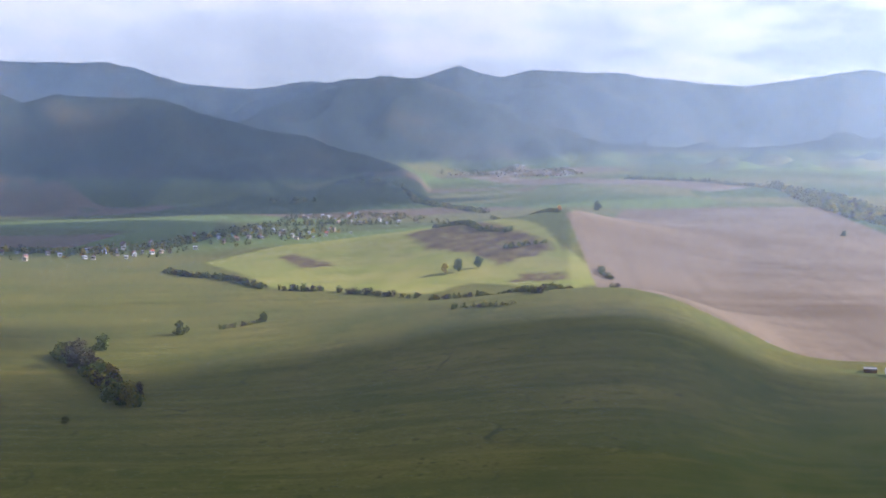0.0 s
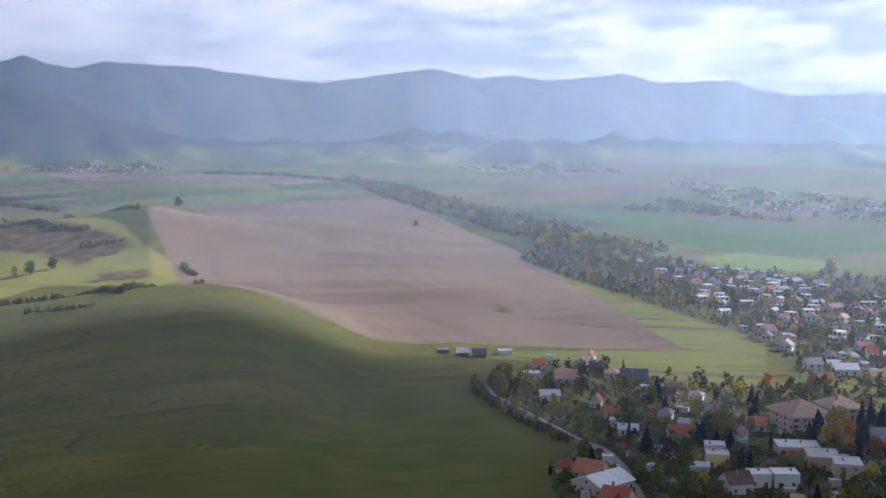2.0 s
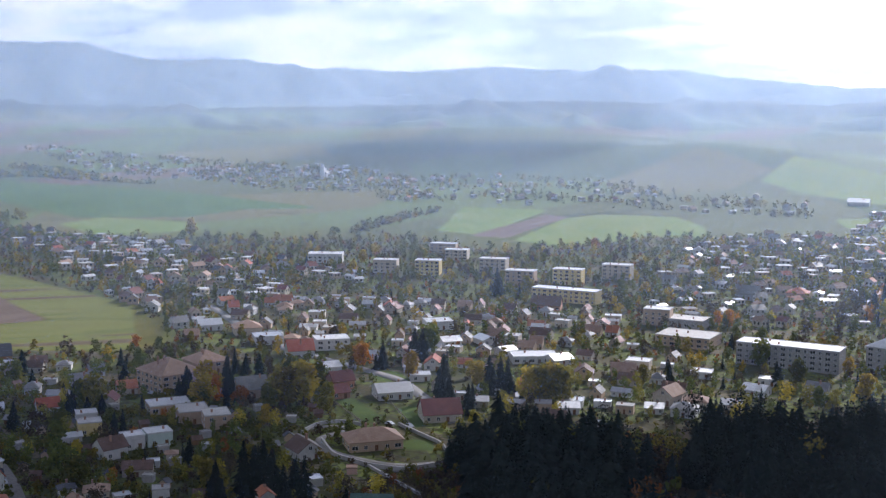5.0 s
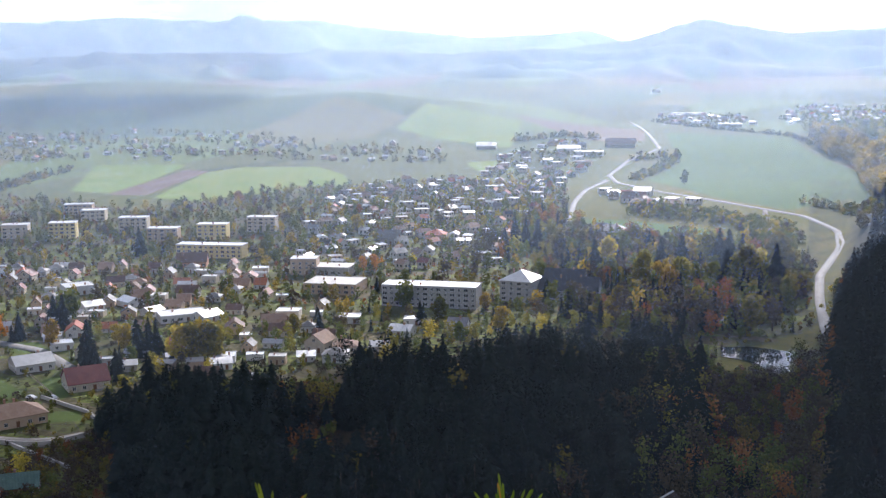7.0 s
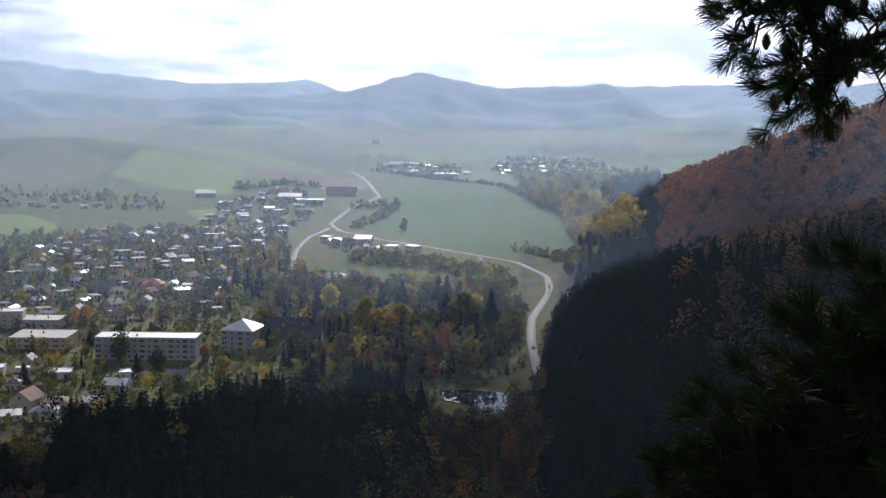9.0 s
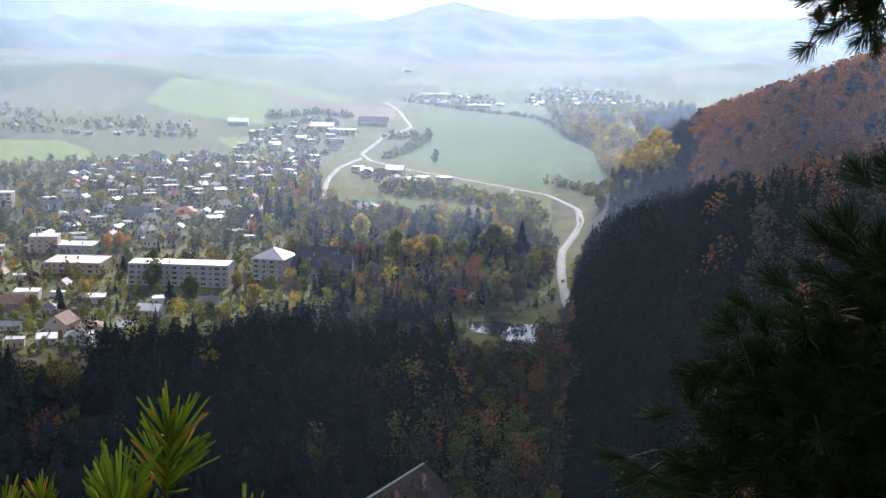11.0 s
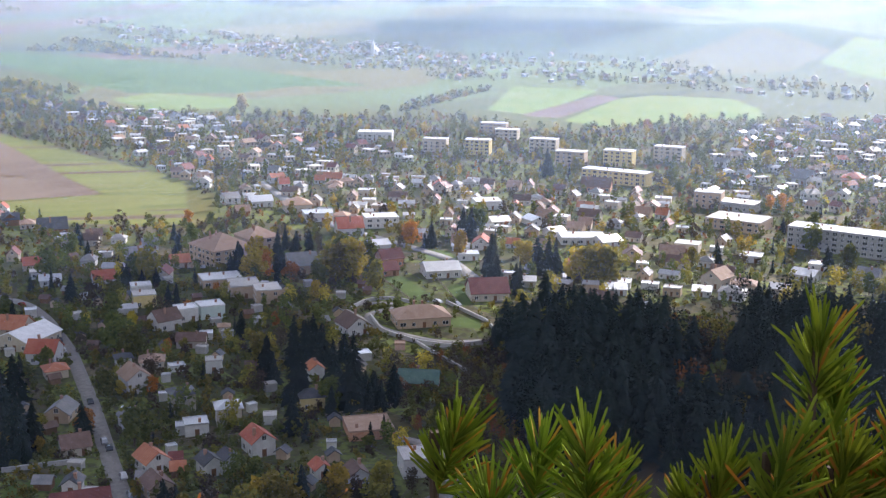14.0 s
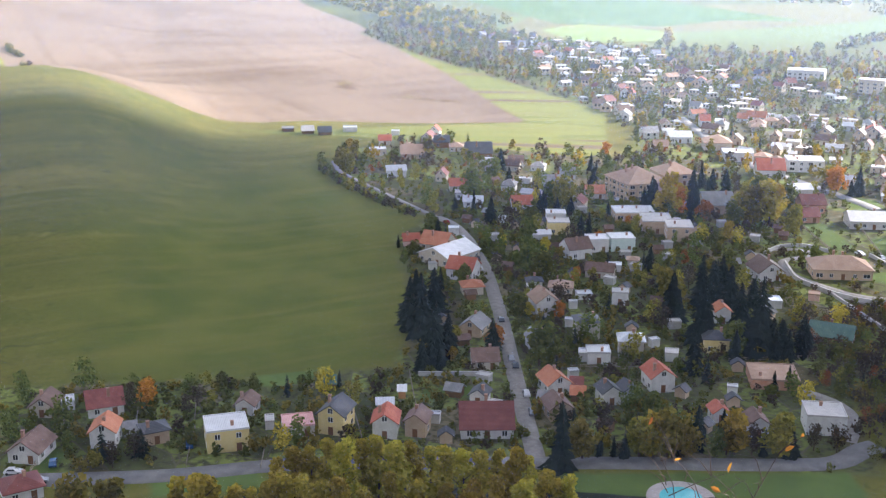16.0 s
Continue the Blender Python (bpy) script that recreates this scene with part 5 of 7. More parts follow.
def fence(x0, y0, x1, y1):
    """A garden fence: posts with two rails between each pair."""
    top = thing("fence", "weathered post-and-rail garden fence", "fence", "garden fences")
    n = max(2, int(math.hypot(x1 - x0, y1 - y0) / 2.6))
    pts = [(x0 + (x1 - x0) * k / n, y0 + (y1 - y0) * k / n) for k in range(n + 1)]
    pts = [Vector((x, y, ground_z(x, y))) for x, y in pts]
    turn = math.degrees(math.atan2(y1 - y0, x1 - x0))
    bm = bmesh.new()
    box(bm, -0.08, 0.08, -0.08, 0.08, -0.3, 1.25)
    post = bpy.data.meshes.new("post")
    bm.to_mesh(post)
    bm.free()
    for p in pts:
        part("post", post, TIMBER, top).matrix_basis = pose(*p, 0, 0, turn)
    for h in (0.45, 1.05):
        bm = bmesh.new()
        tube_pts = [p + Vector((0, 0, h)) for p in pts]
        for a, b in zip(tube_pts, tube_pts[1:]):
            s = (b - a).normalized().cross(Vector((0, 0, 1))) * 0.04
            u = Vector((0, 0, 0.09))
            v = [bm.verts.new(c) for c in (a - s - u, a + s - u, a + s + u, a - s + u, b - s - u, b + s - u, b + s + u, b - s + u)]
            for f in ((0, 1, 2, 3), (7, 6, 5, 4), (0, 4, 5, 1), (1, 5, 6, 2), (2, 6, 7, 3), (3, 7, 4, 0)):
                bm.faces.new([v[i] for i in f])
        part("rail", bm, TIMBER, top)


def low_wall(h, *pts):
    """A retaining wall of pale stone along a curved line, with a coping."""
    top = thing("retaining_wall", "low pale stone retaining wall along a terrace", "wall")
    c = np.array(pts, float)
    s = np.concatenate([[0], np.cumsum(np.hypot(*np.diff(c, axis=0).T))])
    u = np.linspace(0, s[-1], max(4, int(s[-1] / 2)))
    x, y = np.interp(u, s, c[:, 0]), np.interp(u, s, c[:, 1])
    for k in range(3):
        x[1:-1], y[1:-1] = (x[:-2] + 2 * x[1:-1] + x[2:]) / 4, (y[:-2] + 2 * y[1:-1] + y[2:]) / 4
    dx, dy = np.gradient(x), np.gradient(y)
    n = np.hypot(dx, dy)
    z = height(x, y)
    for nm, half, lo, hi in (("wall", 0.25, -0.5, h), ("coping", 0.33, h, h + 0.12)):
        v, f = [], []
        for k in range(len(u)):
            ox, oy = -dy[k] / n[k] * half, dx[k] / n[k] * half
            v += [(x[k] - ox, y[k] - oy, z[k] + lo), (x[k] + ox, y[k] + oy, z[k] + lo), (x[k] + ox, y[k] + oy, z[k] + hi), (x[k] - ox, y[k] - oy, z[k] + hi)]
        for k in range(len(u) - 1):
            b = 4 * k
            f += [(b + j, b + (j + 1) % 4, b + 4 + (j + 1) % 4, b + 4 + j) for j in range(4)]
        f += [(3, 2, 1, 0), tuple(range(len(v) - 4, len(v)))]
        part(nm, poly_mesh(nm, v, f, (CONCRETE,)), None, top)


def ridge_cap(barn):
    """A pale sheet-metal cap along the ridge of a gabled roof."""
    roof = [c for c in barn.children if c.name.startswith("roof")][0]
    co = np.array([v.co[:] for v in roof.data.vertices])
    top = co[co[:, 2] > co[:, 2].max() - 0.3]
    bm = bmesh.new()
    box(bm, top[:, 0].mean() - 0.3, top[:, 0].mean() + 0.3, top[:, 1].min(), top[:, 1].max(), co[:, 2].max() - 0.1, co[:, 2].max() + 0.1)
    part("ridge_cap", bm, CONCRETE, barn, "pale metal ridge cap")


house(30.0, 259.1, -35, 7.2, 9.0, 1, "G", "white", "brown")
house(24.8, 241.0, 4, 7.8, 7.4, 1, "H", "white", "maroon")
house(37.1, 281.8, -28, 6.0, 7.5, 1, "G", "cream", "brown")
house(42.3, 281.9, -9, 3.0, 4.0, 0.8, "F", "white", "white", "shed")
house(50.1, 276.4, -6, 8.6, 8.1, 1, "R", "white", "maroon")
house(46.5, 257.9, -24, 5.8, 7.3, 1.6, "G", "white", "orange")
house(57.1, 254.7, -1, 5.8, 5.6, 1.2, "H", "tan", "dark")
house(52.6, 259.9, -11, 2.8, 4.0, 0.7, "R", "grey", "grey", "shed")
house(71.9, 245.5, -12, 9.8, 9.3, 2, "F", "yellow", "white")
house(82.5, 261.4, -36, 4.6, 5.8, 1, "G", "white", "brown")
house(84.2, 250.1, -19, 2.1, 4.0, 0.7, "F", "white", "felt", "shed")
house(89.4, 244.4, -16, 7.5, 7.1, 1, "F", "cream", "pink")
house(106.3, 265.5, -22, 3.3, 4.0, 0.8, "R", "timber", "green", "shed")
house(98.3, 241.4, -44, 6.4, 8.0, 2, "G", "yellow", "dark")
house(107.9, 233.5, -31, 5.8, 7.2, 1.6, "G", "white", "red")
house(113.6, 246.3, -25, 4.0, 4.0, 0.8, "R", "white", "silver", "shed")
house(115.0, 230.4, -41, 5.0, 6.2, 1.5, "G", "tan", "brown")
house(130.5, 224.4, -27, 12.6, 12.0, 1, "R", "white", "maroon")
house(137.3, 239.2, -45, 4.1, 5.1, 1, "G", "white", "dark")
house(150.6, 260.2, -22, 7.2, 6.9, 1, "R", "cream", "brown")
house(121.1, 251.9, -26, 1.8, 4.0, 0.8, "R", "orange", "white", "shed")
house(161.4, 284.9, -50, 6.7, 8.4, 1, "G", "tan", "grey")
house(179.4, 318.9, -19, 6.7, 6.4, 1, "H", "cream", "orange")
house(185.1, 335.0, -49, 9.3, 8.9, 1.5, "R", "white", "red")
house(190.7, 355.9, -68, 14.1, 17.7, 1.2, "G", "cream", "white")
house(193.9, 371.0, -53, 10.5, 10.0, 1, "R", "cream", "orange")
house(187.3, 380.3, -21, 6.0, 5.7, 0.8, "R", "pink", "red")
house(208.2, 384.9, -28, 4.0, 4.0, 1, "F", "white", "silver", "shed")
house(199.5, 312.0, -25, 4.9, 4.7, 1.2, "H", "white", "dark")
house(189.5, 290.5, -15, 7.4, 9.3, 1.8, "G", "white", "tan")
house(189.2, 266.6, -23, 6.8, 6.4, 2, "H", "cream", "dark")
house(170.9, 265.6, -18, 4.9, 6.1, 1.2, "G", "white", "grey")
house(216.3, 286.7, -37, 5.2, 4.9, 1.5, "F", "white", "felt")
house(180.7, 248.5, -30, 6.4, 6.1, 1.2, "F", "white", "silver")
house(191.4, 247.8, -32, 6.8, 6.5, 2, "H", "cream", "silver")
house(177.7, 251.4, -35, 2.6, 4.0, 0.8, "F", "white", "silver", "shed")
house(158.3, 236.7, -10, 6.3, 7.8, 1.2, "G", "white", "orange")
house(150.1, 222.9, -14, 5.7, 7.1, 1.2, "G", "tan", "brown")
house(163.6, 234.0, -35, 3.0, 4.0, 0.8, "R", "timber", "maroon", "shed")
house(160.4, 228.7, -35, 3.5, 4.0, 0.8, "R", "timber", "orange", "shed")
house(166.6, 224.1, -15, 4.7, 5.9, 1.3, "G", "white", "dark")
house(171.5, 222.3, -16, 4.1, 5.2, 1.3, "G", "white", "dark")
house(183.8, 225.6, -17, 6.4, 8.0, 1.6, "G", "white", "red")
house(215.6, 239.8, -34, 7.0, 6.7, 1.6, "H", "yellow", "dark")
house(233.6, 258.1, -27, 4.6, 5.8, 1.5, "G", "white", "orange")
house(199.7, 239.7, -40, 3.6, 4.0, 0.8, "F", "white", "felt", "shed")
house(213.4, 214.2, -35, 12.5, 11.9, 0.9, "F", "brick", "tan")
house(203.4, 186.1, -36, 9.3, 8.8, 1.8, "F", "white", "felt")
house(184.4, 202.3, -22, 3.8, 4.7, 1, "G", "white", "red")
house(187.1, 192.1, -26, 4.8, 6.0, 1.3, "G", "white", "brown")
house(250.4, 229.1, -54, 12.2, 8.0, 1, "R", "timber", "green", "hall")
house(257.5, 261.4, -30, 5.3, 5.0, 0.8, "F", "white", "silver", "shed")
house(277.3, 286.1, -19, 8.8, 11.1, 1.2, "G", "white", "brown")
house(245.7, 319.1, -38, 3.7, 4.0, 0.8, "H", "cream", "tan", "shed")
house(236.3, 317.0, -37, 4.4, 4.2, 0.7, "F", "white", "silver", "shed")
house(246.0, 368.3, -29, 8.5, 8.0, 1.8, "F", "yellow", "felt")
house(254.2, 382.5, -29, 7.8, 7.4, 1.5, "F", "white", "white")
house(233.5, 337.6, -7, 9.1, 8.7, 1.5, "R", "white", "brown")
house(245.3, 341.1, -22, 7.6, 7.3, 1.8, "F", "white", "white")
house(254.3, 338.2, -23, 9.0, 8.5, 1.8, "F", "mint", "white")
house(259.5, 605.1, -23, 7.8, 7.4, 0.7, "F", "white", "silver", "shed", sides=False)
house(242.5, 601.8, -18, 7.1, 6.7, 0.7, "R", "timber", "dark", "shed", sides=False)
house(235.0, 609.0, -17, 6.5, 6.1, 0.7, "R", "timber", "felt", "shed", sides=False)
house(227.3, 620.2, -16, 6.5, 6.2, 0.6, "F", "timber", "grey", "shed", sides=False)
house(277.7, 583.0, -25, 4.5, 4.3, 0.7, "F", "white", "silver", "shed", sides=False)
house(285.4, 542.7, -23, 7.3, 9.1, 1.2, "G", "timber", "dark", "shed", sides=False)
house(274.5, 260.1, -47, 3.5, 4.0, 0.7, "F", "pink", "tan", "shed")
house(302.1, 276.0, -34, 19.7, 13.0, 1.3, "H", "tan", "tan", "villa")
house(347.2, 281.1, -39, 15.2, 13.0, 1.2, "R", "cream", "maroon")
house(361.4, 318.8, -35, 14.9, 13.0, 1.2, "R", "white", "white")
house(310.8, 403.7, -8, 20.1, 22.0, 3, "H", "tan", "tan", "public_building")
house(342.0, 416.8, -14, 16.5, 16.0, 2, "H", "tan", "tan", "public_building", sides=False)
house(282.8, 353.9, -31, 11.7, 14.0, 1.8, "F", "tan", "felt", "public_building")
house(283.4, 340.4, -32, 9.8, 12.0, 2, "F", "tan", "felt", "public_building")
house(286.3, 373.3, -27, 16.4, 12.0, 1.2, "F", "tan", "white", "public_building")
house(323.8, 365.8, -28, 12.6, 12.0, 1.5, "R", "tan", "grey")
house(358.5, 346.3, -26, 9.9, 9.4, 1.5, "R", "brick", "maroon")
house(345.9, 335.8, -26, 8.2, 7.8, 1, "R", "brick", "maroon")
house(373.6, 368.5, -25, 9.4, 8.9, 1.5, "R", "white", "silver", sides=False)
house(391.0, 405.6, -34, 12.8, 12.2, 1.5, "R", "white", "red", sides=False)
house(414.9, 407.4, -36, 17.2, 13.0, 2, "F", "white", "white", sides=False)
house(403.0, 441.8, -34, 14.8, 13.0, 1.5, "F", "white", "silver", sides=False)
house(411.8, 467.6, -33, 14.1, 13.0, 1.5, "H", "cream", "tan", sides=False)
house(406.9, 493.1, -30, 12.6, 12.0, 1.2, "R", "white", "silver", sides=False)
house(490.2, 398.5, -39, 14.9, 14.0, 1.6, "F", "white", "white", "hall", sides=False)
house(459.0, 365.3, -31, 9.9, 9.4, 1, "R", "white", "silver", sides=False)
house(474.0, 353.3, -23, 8.8, 11.0, 1, "G", "white", "silver", sides=False)
house(457.0, 311.6, -46, 21.9, 14.0, 1.2, "F", "white", "white", "hall", sides=False)
house(459.8, 299.2, -22, 10.9, 10.3, 1, "R", "white", "silver", sides=False)
house(459.1, 329.8, -19, 8.4, 8.0, 1, "R", "white", "silver", sides=False)
house(392.1, 329.1, -45, 9.2, 8.7, 1, "F", "white", "silver")
house(372.7, 280.6, -53, 7.0, 6.7, 1, "R", "cream", "white")
house(387.8, 247.0, -53, 8.3, 7.9, 1, "R", "white", "silver")
house(383.5, 479.2, -31, 7.3, 6.9, 1, "R", "cream", "tan", sides=False)
house(303.4, 447.4, -29, 7.0, 6.7, 1, "R", "white", "grey", sides=False)
house(287.2, 436.4, -23, 7.8, 7.4, 1, "R", "white", "grey", sides=False)
house(292.6, 409.9, -26, 8.0, 7.6, 1, "R", "cream", "orange")
house(253.5, 408.0, -22, 8.6, 8.2, 1, "R", "white", "red")
house(245.8, 450.5, -24, 7.7, 7.3, 1, "R", "cream", "red")
house(240.1, 435.5, -29, 7.0, 6.6, 1, "F", "white", "felt")
house(237.5, 421.7, -29, 8.2, 7.8, 1, "R", "white", "silver")
house(233.6, 490.2, -21, 9.2, 8.7, 1.2, "R", "white", "silver", sides=False)
house(259.3, 524.2, -26, 11.6, 11.0, 1, "R", "tan", "tan", sides=False)
house(285.3, 541.2, -28, 7.9, 7.5, 1.2, "R", "timber", "dark", sides=False)
house(289.6, 509.0, -26, 13.3, 12.6, 1.2, "R", "timber", "dark", sides=False)
house(260.9, 561.1, -25, 6.7, 6.4, 1, "R", "cream", "red", sides=False)
house(295.8, 482.1, -32, 7.3, 6.9, 1, "R", "white", "brown", sides=False)
house(525.9, 210.7, -82, 48.1, 14.0, 4, "F", "grey", "white", "public_building", sides=False)
house(554.4, 172.8, -93, 16.6, 18.0, 4, "H", "grey", "white", "public_building", sides=False)
house(564.0, 150.5, -83, 31.6, 16.0, 2, "R", "grey", "dark", "public_building", sides=False)
house(582.4, 157.2, -83, 20.8, 14.0, 2.4, "R", "grey", "dark", "public_building", sides=False)
house(540.8, 271.5, -81, 28.5, 22.0, 2, "F", "tan", "felt", "public_building", sides=False)
house(580.1, 310.5, -72, 14.9, 12.0, 3.4, "F", "tan", "white", "apartment_block", sides=False)
house(585.6, 296.8, -81, 25.8, 16.0, 1.6, "F", "grey", "felt", "hall", sides=False)
house(638.3, 527.9, -62, 17.9, 11.0, 4, "F", "yellow", "white", "apartment_block", sides=False)
house(625.2, 557.2, -60, 17.3, 11.0, 3.5, "F", "cream", "white", "apartment_block", sides=False)
house(675.3, 496.4, -68, 19.8, 11.0, 4, "F", "cream", "white", "apartment_block", sides=False)
house(643.1, 449.6, -69, 20.1, 11.0, 4, "F", "tan", "white", "apartment_block", sides=False)
house(668.7, 427.5, -71, 20.3, 11.0, 4, "F", "yellow", "white", "apartment_block", sides=False)
house(706.5, 410.9, -74, 20.1, 11.0, 4, "F", "cream", "white", "apartment_block", sides=False)
house(708.8, 556.9, -64, 17.7, 11.0, 3, "F", "cream", "white", "apartment_block", sides=False)
house(729.6, 587.0, -63, 21.1, 11.0, 3, "F", "tan", "white", "apartment_block", sides=False)
house(629.3, 622.8, -51, 26.0, 16.0, 2.5, "F", "white", "white", "public_building", sides=False)
house(611.1, 392.1, -79, 42.9, 12.0, 3, "F", "yellow", "silver", "apartment_block", sides=False)
house(757.3, 172.3, -87, 21.3, 14.0, 2.2, "H", "cream", "grey", "public_building", sides=False)
house(761.4, 180.9, -87, 8.5, 8.1, 2.5, "R", "white", "dark", sides=False)
house(718.8, 164.9, -97, 8.0, 10.0, 1, "G", "white", "orange", sides=False)
house(712.4, 281.8, -78, 12.8, 12.2, 1.8, "H", "pink", "red", sides=False)
house(694.5, 308.1, -76, 14.9, 13.0, 1.5, "R", "grey", "grey", sides=False)
house(511.7, 344.5, -66, 9.2, 8.7, 1.5, "R", "grey", "silver", sides=False)
house(579.4, 385.9, -64, 17.8, 13.0, 1.2, "R", "brick", "brown", sides=False)
house(427.5, 222.8, -90, 9.1, 11.4, 1.6, "G", "cream", "tan")
house(397.2, 250.8, -63, 8.5, 8.0, 1, "F", "white", "silver")
house(479.1, 233.3, -70, 9.5, 9.1, 1, "F", "white", "white", sides=False)
house(434.2, 197.8, -72, 8.1, 7.7, 1, "R", "cream", "silver")
house(463.6, 200.2, -87, 10.1, 9.6, 1, "R", "white", "silver")
house(373.0, 225.2, -67, 5.7, 5.4, 1, "R", "white", "silver")
house(484.6, 203.8, -72, 7.9, 7.5, 1, "F", "white", "silver", sides=False)
house(475.9, 177.9, -82, 8.6, 8.2, 1.4, "R", "white", "grey")
house(1269.8, 437.7, -76, 22.3, 18.0, 1.5, "R", "white", "white", "hall", sides=False)
house(1243.8, 309.8, -81, 31.3, 16.0, 1.5, "F", "white", "white", "hall", sides=False)
house(1265.8, 338.3, -80, 25.6, 16.0, 1.5, "R", "white", "white", "hall", sides=False)
house(1332.6, 294.1, -83, 34.6, 16.0, 1.5, "R", "cream", "tan", "hall", sides=False)
house(1851.5, 300.8, -81, 54.9, 16.0, 1.5, "F", "white", "white", "hall", sides=False)
house(1617.7, 206.1, -83, 31.8, 16.0, 1.5, "F", "white", "white", "hall", sides=False)
house(2379.4, 452.7, -79, 16.6, 14.0, 2, "F", "white", "white", "hall", sides=False)
house(951.7, 190.5, -89, 14.3, 13.0, 1.5, "R", "white", "silver", sides=False)
house(1167.4, 296.8, -81, 17.7, 13.0, 1.3, "F", "tan", "brown", sides=False)
road(ASPHALT, 6, (21.5, 249.4), (38.2, 241.8), (55.3, 235.0), (77.4, 230.2), (91.5, 224.1), (109.8, 214.3), (131.5, 202.8), (152.1, 192.0), (170.9, 180.9), (193.7, 168.9), (203.6, 174.9), (210.2, 171.3))
road(GRAVEL, 4.4, (132.6, 204.6), (139.7, 219.7), (155.6, 252.5), (173.6, 289.0), (195.8, 337.3), (209.9, 375.7), (216.0, 400.8), (214.6, 412.0))
road(GRAVEL, 2.4, (214.6, 409.5), (214.1, 418.0), (212.3, 510.1), (220.0, 535.5), label="narrow dirt track along the field edge")
road(GRAVEL, 3.4, (294.7, 308.6), (286.2, 282.5), (284.2, 262.3), (288.1, 242.5), label="curved gravel drive with low walls")
road(GRAVEL, 3.4, (302.0, 311.3), (314.5, 305.0), (313.3, 294.8), (296.5, 299.5), (286.5, 283.4), (287.1, 264.3), (290.3, 251.3), (301.1, 245.1))
road(GRAVEL, 3.4, (215.7, 205.4), (218.9, 196.7), (215.2, 185.7), (201.6, 176.4), label="curved gravel track up the slope")
road(PALE, 6, (455.7, 552.1), (425.8, 490.8), (397.9, 423.3), (391.6, 369.3), (386.3, 335.9), (364.6, 301.1), (345.6, 270.8))
road(PALE, 4.6, (473.1, 17.9), (599.9, 30.0), (664.7, 33.5), (758.1, 26.4), (816.7, 30.6), (874.0, 56.5), (929.7, 122.5), (977.0, 183.1), (1037.4, 231.6), (1098.2, 253.7), (1221.2, 260.1), (1324.0, 247.0), (1512.2, 299.0), (1686.5, 359.3), label="pale main road winding out of town")
road(PALE, 4, (1059.7, 244.8), (971.0, 244.4), (894.8, 234.6), (810.5, 216.8), label="pale street branching off the main road")
road(GRAVEL, 3.4, (897.6, 86.9), (799.4, 73.2), (716.6, 60.0))
road(PALE, 5, (602.1, 84.5), (589.2, 68.9), (559.5, 59.8), (534.5, 71.3))
pond(1.4, (485.3, 63.3), (490.2, 51.5), (486.2, 32.2), (452.5, 30.5), (448.5, 35.4), (465.6, 51.1), (469.3, 60.6))
tree(60.0, 273.9, "orange", 7.2)
tree(81.1, 277.8, "bush", 4.0)
tree(72.7, 277.6, "bush", 4.0)
tree(108.2, 263.5, "slim_spruce", 6.0)
tree(105.5, 264.9, "bush", 4.2)
tree(88.4, 274.0, "bush", 3.1)
tree(55.5, 272.8, "bare", 5.9)
tree(67.4, 264.0, "bare", 6.7)
tree(71.9, 269.8, "bare", 5.6)
tree(50.6, 246.9, "bare", 6.8)
tree(44.9, 244.2, "bare", 6.1)
tree(41.0, 246.2, "olive", 4.9)
tree(134.4, 197.8, "spruce", 14.7)
tree(168.2, 190.5, "slim_spruce", 11.5)
tree(141.9, 199.7, "olive", 9.3)
tree(154.0, 194.5, "olive", 10.0)
tree(156.9, 192.9, "yellow", 10.5)
tree(159.8, 191.4, "olive", 10.8)
tree(163.3, 189.6, "olive", 10.3)
tree(145.9, 198.7, "slim_spruce", 6.2)
tree(148.8, 197.2, "slim_spruce", 5.9)
tree(151.1, 196.0, "spruce", 5.7)
tree(161.5, 190.5, "slim_spruce", 7.0)
tree(174.4, 184.9, "yellow", 10.4)
tree(172.7, 185.9, "olive", 8.2)
tree(177.9, 183.1, "bare", 7.2)
tree(183.5, 178.9, "olive", 10.2)
tree(185.2, 178.0, "spruce", 8.9)
tree(192.2, 177.9, "bare", 7.6)
tree(196.1, 174.6, "bare", 7.1)
tree(179.5, 181.0, "slim_spruce", 6.9)
tree(170.2, 186.0, "green", 6.8)
tree(157.5, 303.4, "spruce", 14.9)
tree(149.1, 285.4, "spruce", 11.8)
tree(161.1, 320.3, "spruce", 9.2)
tree(169.7, 322.8, "slim_spruce", 9.8)
tree(141.2, 271.9, "spruce", 10.0)
tree(151.6, 279.3, "olive", 5.7)
tree(143.5, 266.0, "yellow", 4.8)
tree(162.6, 273.5, "orange", 4.7)
tree(180.8, 378.1, "slim_spruce", 6.0)
tree(233.0, 544.0, "yellow", 8.3)
tree(214.7, 501.7, "olive", 10.9)
tree(216.0, 515.2, "olive", 10.1)
tree(280.0, 470.7, "spruce", 12.6)
tree(180.5, 277.1, "spruce", 5.2)
tree(183.3, 289.7, "yellow", 4.6)
tree(190.8, 283.4, "orange", 5.7)
tree(216.6, 312.1, "orange", 5.1)
tree(222.4, 310.3, "olive", 5.1)
tree(225.3, 345.3, "yellow", 6.3)
tree(215.3, 335.2, "green", 5.3)
tree(228.5, 275.3, "spruce", 12.6)
tree(228.1, 279.0, "olive", 13.0)
tree(236.5, 271.0, "spruce", 17.1)
tree(238.3, 267.7, "spruce", 15.9)
tree(238.9, 260.4, "spruce", 17.5)
tree(228.4, 243.5, "spruce", 16.7)
tree(245.1, 257.1, "spruce", 13.2)
tree(226.3, 234.0, "spruce", 11.5)
tree(235.1, 240.0, "spruce", 10.5)
tree(233.6, 232.6, "spruce", 8.6)
tree(228.2, 223.6, "spruce", 10.0)
tree(214.8, 230.6, "spruce", 9.6)
